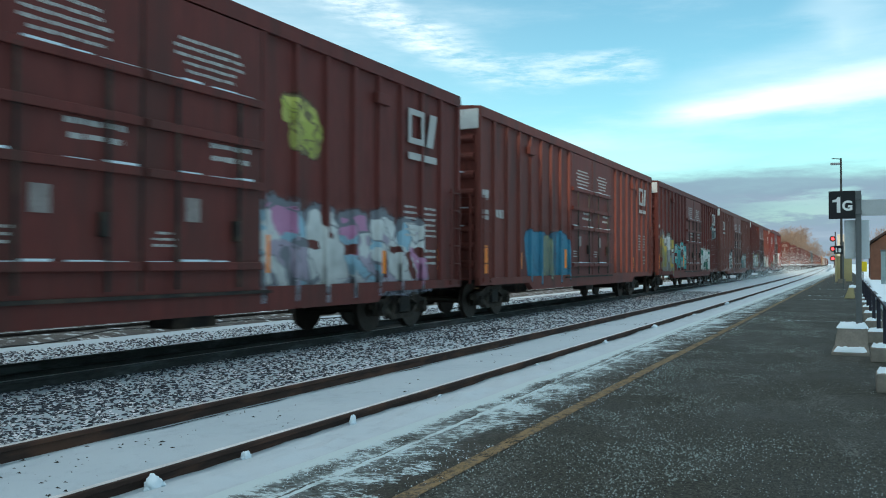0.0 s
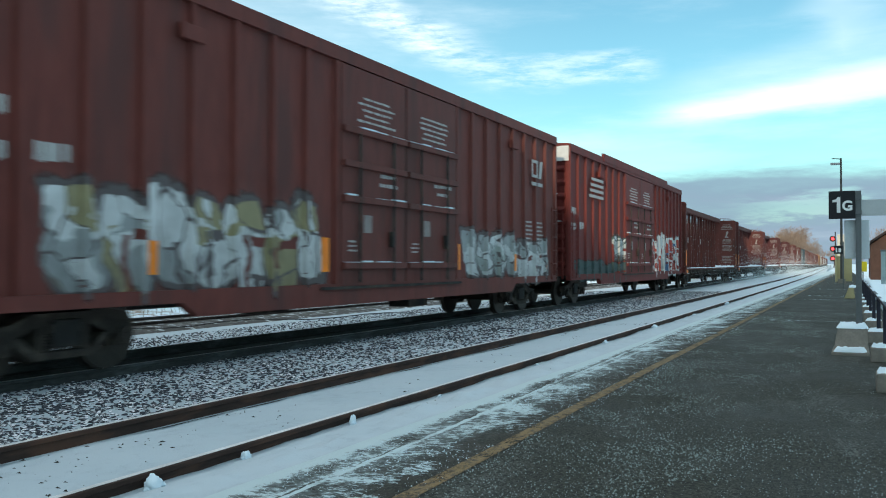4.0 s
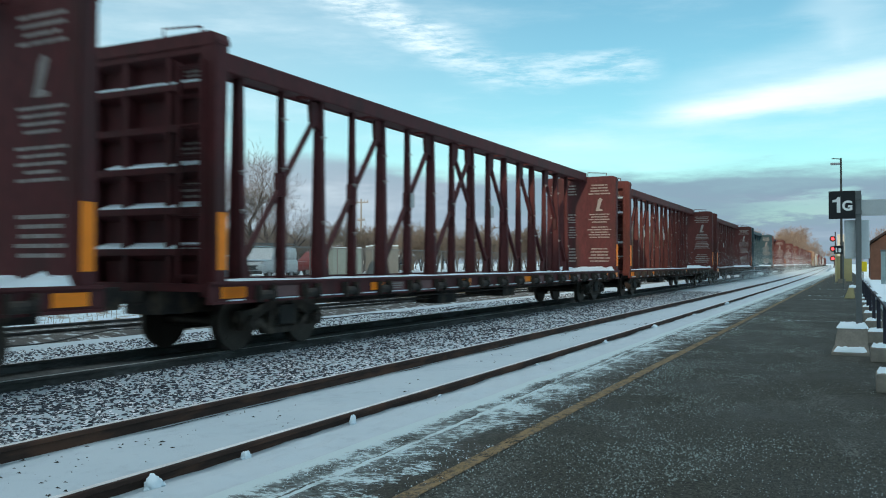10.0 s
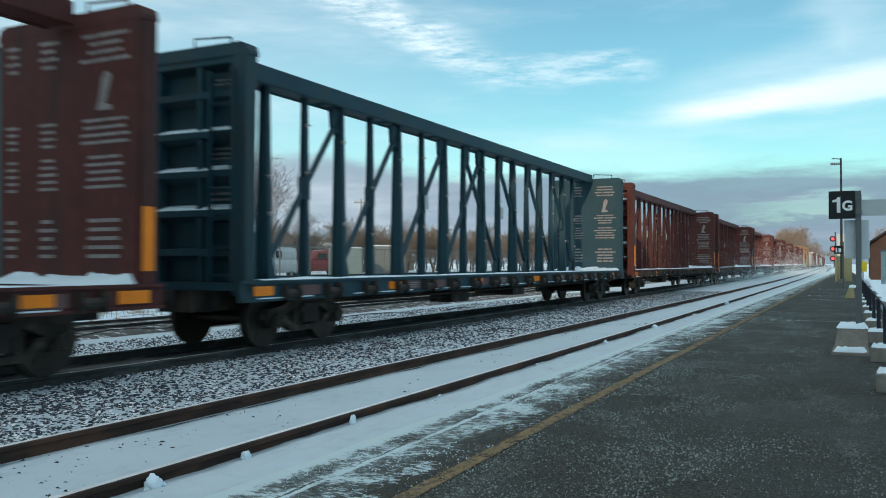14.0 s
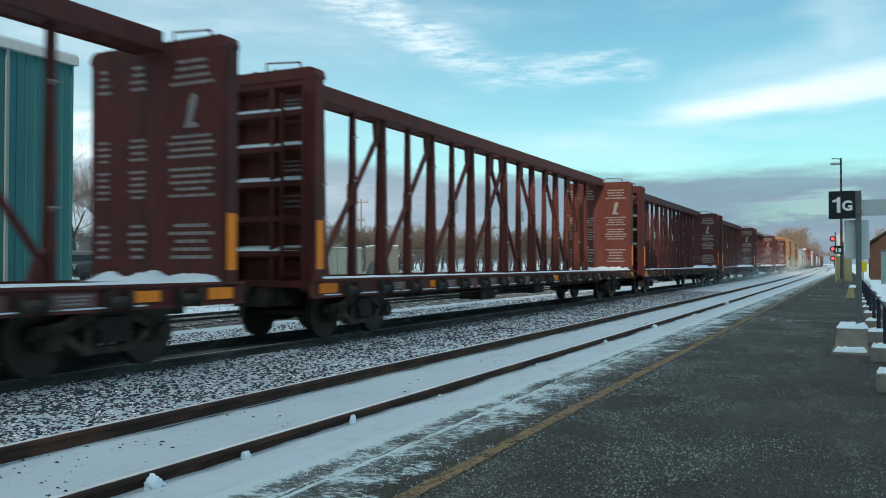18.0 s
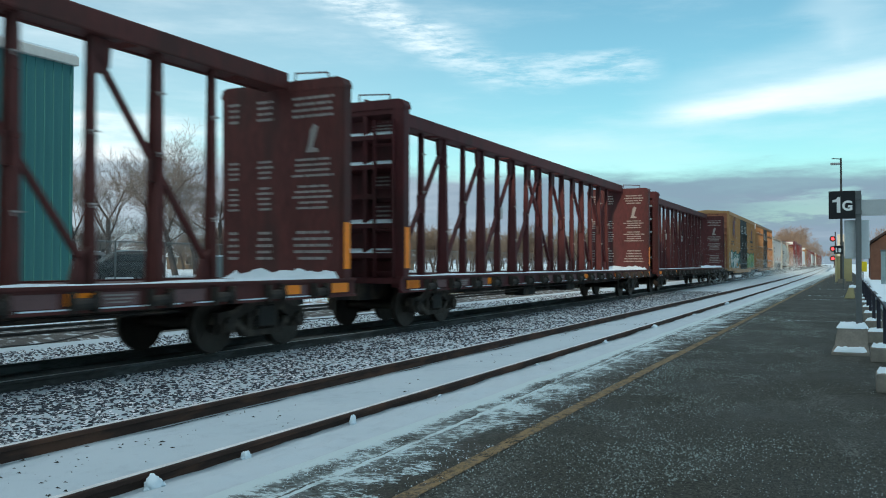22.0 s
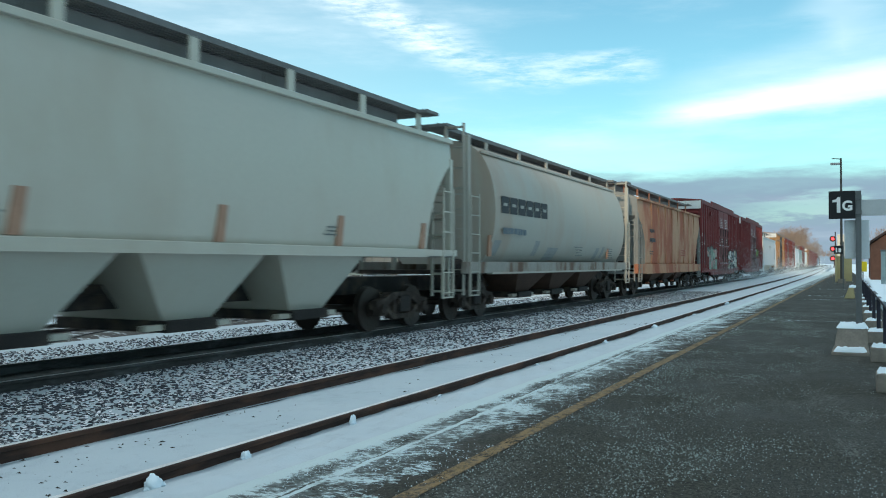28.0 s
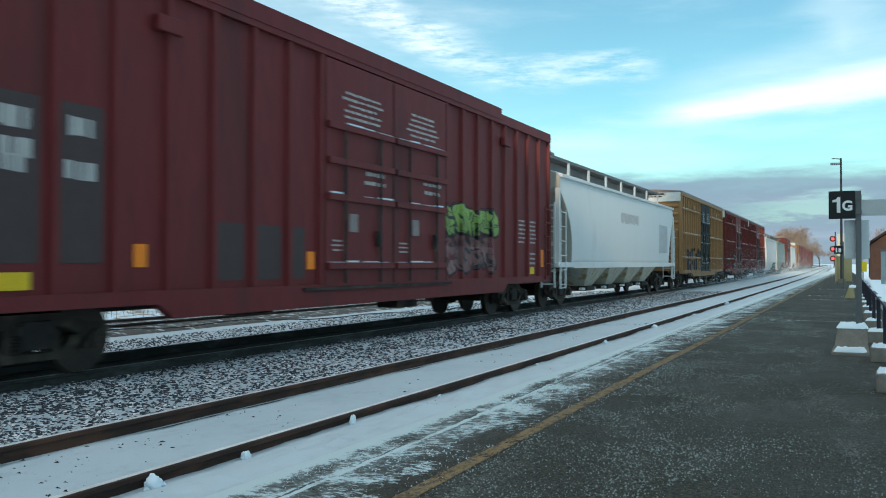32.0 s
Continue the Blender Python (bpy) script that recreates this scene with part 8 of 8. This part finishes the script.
    paint(c, r, -9.2, -2.6, 0.85, 2.35, [WHITE_, (0.5, 0.53, 0.5), WHITE_, WHITE_, (0.30, 0.42, 0.42), (0.10, 0.16, 0.15)], 20, 0.66, 0.22, (0.02, 0.16, 0.16))
    paint(c, r, -2.4, 2.3, 0.9, 2.3, [(0.04, 0.08, 0.08), (0.2, 0.24, 0.22), (0.03, 0.1, 0.1), (0.06, 0.12, 0.12)], 21, 0.7, 0.6, (0.03, 0.07, 0.07))
    paint(c, r, 2.6, 9.0, 0.85, 2.35, [(0.24, 0.36, 0.13), (0.30, 0.42, 0.22), (0.42, 0.45, 0.35), (0.06, 0.30, 0.12)], 22, 0.9, 0.4, (0.10, 0.18, 0.12))
    c, r, H, T = boxcar(490.59, 510.3, TAN_OLD, DOOR_DARK, "weathered tan boxcar with exterior posts and dark doors", 540, style="post", end_mat=TAN_OLD)
    e_ = 510.3 - H
    part("notice_panel", "tan_notice", LETTER_WHITE, c, boxes((1.578, 1.586, 0, 0.64, 1.22, 1.58)), "white framed notice panel", loc=(0, 507.85 - e_, 0))
    part("notice_text", "tan_notice_text", LETTER_DARK, c, boxes((1.587, 1.59, 0.04, 0.60, 1.26, 1.38), (1.587, 1.59, 0.04, 0.28, 1.42, 1.54), (1.587, 1.59, 0.34, 0.60, 1.42, 1.54)), "dark bars on the notice", loc=(0, 507.85 - e_, 0))
    part("warning_patch", "tan_yellow", material("bright_yellow_patch", (0.75, 0.50, 0.02), rough=0.5, bump=0), c, boxes((1.578, 1.584, 0, 0.50, 1.22, 1.40)), "bright yellow patch", loc=(0, 508.7 - e_, 0))
    # covered hoppers
    stripe_mat = material("faded_orange_stripe", (0.38, 0.22, 0.15), rough=0.6, bump=0)

    def stripes(c, mid, spots, x=1.572, z=1.98):
        for p in spots:
            part("stripe", "hopper_stripe", stripe_mat, c, lambda bm: prism(bm, [(-0.13, -0.27), (0.05, -0.27), (0.13, 0.27), (-0.05, 0.27)], "x", -0.05, 0.006), "faded orange slanting stripe", loc=(x, p - mid, z))
    # rust brown, darkened to put the bays' shade into the colour
    shaded_rust = material("shaded_rusty_bays", (0.065, 0.036, 0.025), rough=0.8, grain=0.3)
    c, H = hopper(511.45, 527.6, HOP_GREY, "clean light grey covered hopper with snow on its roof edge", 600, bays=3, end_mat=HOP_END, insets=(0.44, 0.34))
    stripes(c, 519.52, (513.2, 516.35, 519.62, 522.7, 525.85))
    for za, zb, rows_, s_ in ((3.10, 3.36, 1, 611), (2.70, 2.96, 1, 612), (2.05, 2.50, 4, 613)):
        mark_rows("lettering", c, 1.572, -H + 1.95, -H + 3.25, za, zb, rows_, material("grey_stencil_paint", (0.12, 0.14, 0.14), rough=0.6, bump=0), s_)
    mark_rows("lettering", c, 1.54, -H + 1.9, -H + 3.0, 3.86, 3.96, 2, MATS["grey_stencil_paint"], 614)
    mark_rows("lettering", c, 1.572, -H + 4.2, -H + 4.75, 1.85, 2.05, 3, MATS["grey_stencil_paint"], 615)
    mark_rows("lettering", c, 1.572, H - 5.4, H - 4.9, 1.85, 2.05, 3, MATS["grey_stencil_paint"], 616)
    c, H = hopper(527.9, 544.0, HOP_PALE, "pale grey round-sided covered hopper with dark block shapes", 640, style="arc", top=4.58, sill=(1.16, 1.44), insets=(1.9, 1.05), roof_walk=4.73, bay_mat=shaded_rust, end_mat=HOP_PALE, sill_mat=material("rust_stained_grey_sill", (0.30, 0.29, 0.26), rough=0.7, grain=0.3, scale=1.2, stretch=(1, 1, 0.3), bump=0.03, dirt=(0.13, 0.075, 0.05), dirt_at=(0.46, 0.64)))
    mid = 535.95

    def round_side(z):
        """Half width of the round tank at height z, below its widest line."""
        zc = 1.38 + 1.35
        return 1.57 * math.cos(math.asin(min(max((z - zc) * math.sin(0.95) / 1.35, -0.999), 0))) ** 0.62

    for i in range(6):
        part("emblem_block", "block_shape", LETTER_DARK, c, lambda bm: prism(bm, [(0.0, -0.22), (0.50, -0.22), (0.53, -0.19), (0.53, 0.19), (0.50, 0.22), (0.0, 0.22)], "x", 0, 0.006), "dark block shape", loc=(1.575, 530.18 - mid + i * 0.61, 2.93))
        part("emblem_bar", "block_shape_bar", HOP_PALE, c, boxes((0.006, 0.009, 0.14, 0.40, -0.03, 0.05)), "pale bar across the block", loc=(1.575, 530.18 - mid + i * 0.61, 2.93))
    mark_rows("lettering", c, 1.578, 530.0 - mid, 532.3 - mid, 2.12, 2.34, 1, material("blue_stencil_paint", (0.12, 0.16, 0.19), rough=0.6, bump=0), 641)
    for p, w_, za, zb in ((529.9, 0.55, 1.60, 2.0), (532.95, 0.45, 1.62, 2.05), (534.05, 1.15, 1.5, 1.88), (539.3, 0.5, 1.55, 1.95), (540.1, 0.35, 1.6, 2.0)):
        def on_side(bm, w_=w_, za=za, zb=zb):
            cols = []
            for q_ in range(5):
                z_ = za + (zb - za) * q_ / 4
                sh_ = 0.15 * w_ * q_ / 4
                x_ = round_side(z_) + 0.006
                cols.append((bm.verts.new((x_, sh_, z_)), bm.verts.new((x_, sh_ + w_ * 0.85, z_))))
            for (e0, e1), (f0, f1) in zip(cols, cols[1:]):
                bm.faces.new((e0, e1, f1, f0))
        part("repair_patch", "patch_%.2f_%.2f" % (w_, za), material("dark_grey_patch", (0.26, 0.28, 0.275), rough=0.6, grain=0.15), c, on_side, "dark grey touched-up patch", loc=(0, p - mid, 0))
    stripes(c, mid, (529.75, 541.0), round_side(1.85) + 0.03, 1.85)
    mark_rows("lettering", c, 1.577, 540.3 - mid, 541.2 - mid, 1.55, 1.95, 5, MATS["grey_stencil_paint"], 642)
    mark_rows("lettering", c, 1.577, 536.4 - mid, 537.4 - mid, 1.6, 1.95, 4, MATS["grey_stencil_paint"], 643)
    c, H = hopper(545.1, 561.45, HOP_RUST, "rust-streaked tan covered hopper with ribbed sides", 680, style="rib", top=4.52, eave=4.15, sill=(0.98, 1.38), insets=(0.32, 0.3), plate=3.45, tail=1.4, end_mat=HOP_END, bay_mat=shaded_rust)
    mark_rows("lettering", c, 1.58, -H + 2.3, -H + 3.6, 2.75, 2.95, 1, LETTER_DARK, 681)
    mark_rows("lettering", c, 1.58, -H + 2.3, -H + 3.8, 2.3, 2.55, 1, LETTER_DARK, 682)
    mark_rows("lettering", c, 1.58, -H + 2.3, -H + 3.3, 1.75, 1.95, 2, LETTER_DARK, 684)
    mark_rows("lettering", c, 1.58, 1.6, 3.2, 1.75, 2.1, 3, material("faded_red_stencil", (0.28, 0.06, 0.05), rough=0.7, bump=0), 683)
    # maroon boxcars
    c, r, H, T = boxcar(562.06, 581.1, MAROON, MAROON, "maroon boxcar with grey patches and pale graffiti", 700, fascia=True, amber=((0.4, 1.2, 1.8), (5.8, 1.3, 1.9), (18.5, 1.2, 2.0)))
    paint(c, r, -6.9, -2.6, 0.85, 2.5, [(0.24, 0.36, 0.31), (0.32, 0.42, 0.37), (0.44, 0.32, 0.31), (0.20, 0.30, 0.26)], 30, 1.1, 0.35, (0.13, 0.15, 0.14))
    paint(c, r, 2.3, 8.4, 0.85, 2.45, [WHITE_, (0.45, 0.45, 0.38), (0.05, 0.07, 0.08), WHITE_, (0.16, 0.2, 0.22)], 31, 0.55, 0.3)
    for y_, z0_, z1_ in ((-H + 0.3, 1.3, 3.3), (-H + 1.2, 1.3, 3.3), (H - 0.75, 1.3, 3.0)):
        part("primer_patch", "primer_%.1f" % z1_, material("grey_primer_patch", (0.070, 0.050, 0.050), rough=0.7, grain=0.15), c, boxes((1.482, 1.486, 0, 0.66, z0_, z1_)), "grey primer patch", loc=(0, y_, 0))
    c, r, H, T = boxcar(582.69, 601.75, MAROON, MAROON, "maroon boxcar with a small green and pink graffiti tag", 740, fascia=True, amber=((3.15, 1.35, 1.65), (6.9, 1.3, 1.6), (18.5, 1.3, 1.8)))
    paint(c, r, 2.3, 5.6, 2.05, 2.75, [(0.30, 0.45, 0.10), (0.28, 0.43, 0.09), (0.24, 0.40, 0.08)], 32, 0.7, 0.35)
    paint(c, r, 2.3, 5.4, 1.15, 2.1, [(0.30, 0.13, 0.13), (0.34, 0.18, 0.17), (0.22, 0.10, 0.10)], 33, 0.8, 0.5)
    for q_, y_ in enumerate((-H + 1.0, -H + 1.9)):
        mark_rows("lettering", c, 1.489, y_ + 0.06, y_ + 0.60, 2.85, 3.15, 1, LETTER_WHITE, 746 + q_)
        mark_rows("lettering", c, 1.489, y_ + 0.06, y_ + 0.60, 2.35, 2.62, 1, LETTER_WHITE, 748 + q_)
        part("primer_patch", "primer_b", material("grey_primer_patch", (0.070, 0.050, 0.050), rough=0.7), c, boxes((1.482, 1.486, 0, 0.66, 1.4, 3.3)), "grey primer patch", loc=(0, y_, 0))
    for y_, w_ in ((-5.0, 0.66), (-4.1, 0.66), (-3.2, 0.4)):
        part("primer_patch", "primer_c%.1f" % w_, MATS["grey_primer_patch"], c, boxes((1.482, 1.486, 0, w_, 1.15, 2.0)), "grey primer patch", loc=(0, y_, 0))
    for y_ in (-H + 1.05, H - 1.75):
        part("warning_patch", "maroon_yellow", material("bright_yellow_patch", (0.75, 0.50, 0.02), rough=0.5, bump=0), c, boxes((1.49, 1.496, 0, 0.5, 1.10, 1.30)), "bright yellow patch", loc=(0, y_, 0))
    c, H = hopper(602.3, 621.2, HOP_WHITE, "long white covered hopper with ochre bays", 760, bays=4, sill=(1.28, 1.44), roof_walk=4.95, end_mat=HOP_PALE, bay_mat=material("ochre_stained_bays", (0.50, 0.47, 0.40), rough=0.7, grain=0.25, dirt=(0.35, 0.24, 0.09), dirt_at=(0.5, 0.7)))
    mark_rows("lettering", c, 1.572, -2.2, 2.0, 2.9, 3.4, 1, material("pale_grey_stencil", (0.45, 0.47, 0.48), rough=0.6, bump=0), 761)
    part("repair_patch", "white_patch", MATS["pale_grey_stencil"], c, boxes((1.572, 1.576, 5.6, 7.4, 1.9, 3.2)), "pale grey patch")
    c, r, H, T = boxcar(623.1, 638.9, OCHRE, DOOR_DARK, "ochre boxcar with exterior posts and a dark door", 780, style="post", end_mat=OCHRE)
    paint(c, r, -6.5, 2.0, 0.85, 2.3, [(0.06, 0.10, 0.13), (0.2, 0.2, 0.17), (0.07, 0.05, 0.06)], 34, 1.6, 0.6)
    c, r, H, T = boxcar(640.4, 655.6, BROWN[4], BROWN[4], "dark red boxcar with exterior posts", 800, style="post")
    paint(c, r, -3.0, 2.5, 0.85, 2.4, [GREY_, (0.2, 0.2, 0.19), (0.1, 0.06, 0.06)], 35, 1.6, 0.6)
    boxcar(656.8, 672.2, BROWN[4], BROWN[4], "dark red boxcar with exterior posts", 820, style="post")
    hopper(673.6, 690.2, HOP_WHITE, "white covered hopper with three bays", 840, bays=3)
    hopper(691.5, 707.5, HOP_GREEN, "grey-green covered hopper with three bays", 860, bays=3)
    boxcar(708.8, 724.2, BROWN[0], BROWN[0], "dark brown boxcar with exterior posts", 880, style="post", simple=True, white_end=False)
    hopper(725.5, 741.5, HOP_WHITE, "white covered hopper with three bays", 900, bays=3)
    boxcar(742.8, 758.2, OCHRE, BROWN[0], "ochre-brown boxcar with exterior posts", 920, style="post", simple=True)
    p_ = 759.6
    for i in range(6):
        L_ = 19.2 if i % 3 else 15.4
        boxcar(p_, p_ + L_, BROWN[i % 5] if i != 2 else MAROON, BROWN[i % 5], "reddish brown boxcar far down the train", 940 + i * 10, style="rib" if i % 3 else "post", simple=True, white_end=i % 2 == 0)
        p_ += L_ + 1.4


build_train()


def motions():
    """The train runs towards the camera along the through track; its wheels roll."""
    for c, mid in CARS:
        rows = []
        for k in range(33):
            y = mid - travel(k)
            rows.append((k, pose(MAIN_X + bend(y), y, 0.0, 0, 0, bearing(y))))
        walk(c, rows)
    walk(DRIFT, [(k * 2, pose(0.25 * math.sin(k * 1.1), 2.0 * math.sin(k * 0.7), 0.08 * math.sin(k * 1.9))) for k in range(17)])
    first = WHEELS[0]
    walk(first, [(k / FPS, pose(0, 0, 0, math.degrees(travel(k / FPS) / 0.457))) for k in range(32 * FPS + 1)])
    act, slot = first.animation_data.action, first.animation_data.action_slot
    for w in WHEELS[1:]:
        w.rotation_mode = "QUATERNION"
        ad = w.animation_data_create()
        ad.action = act
        ad.action_slot = slot


motions()
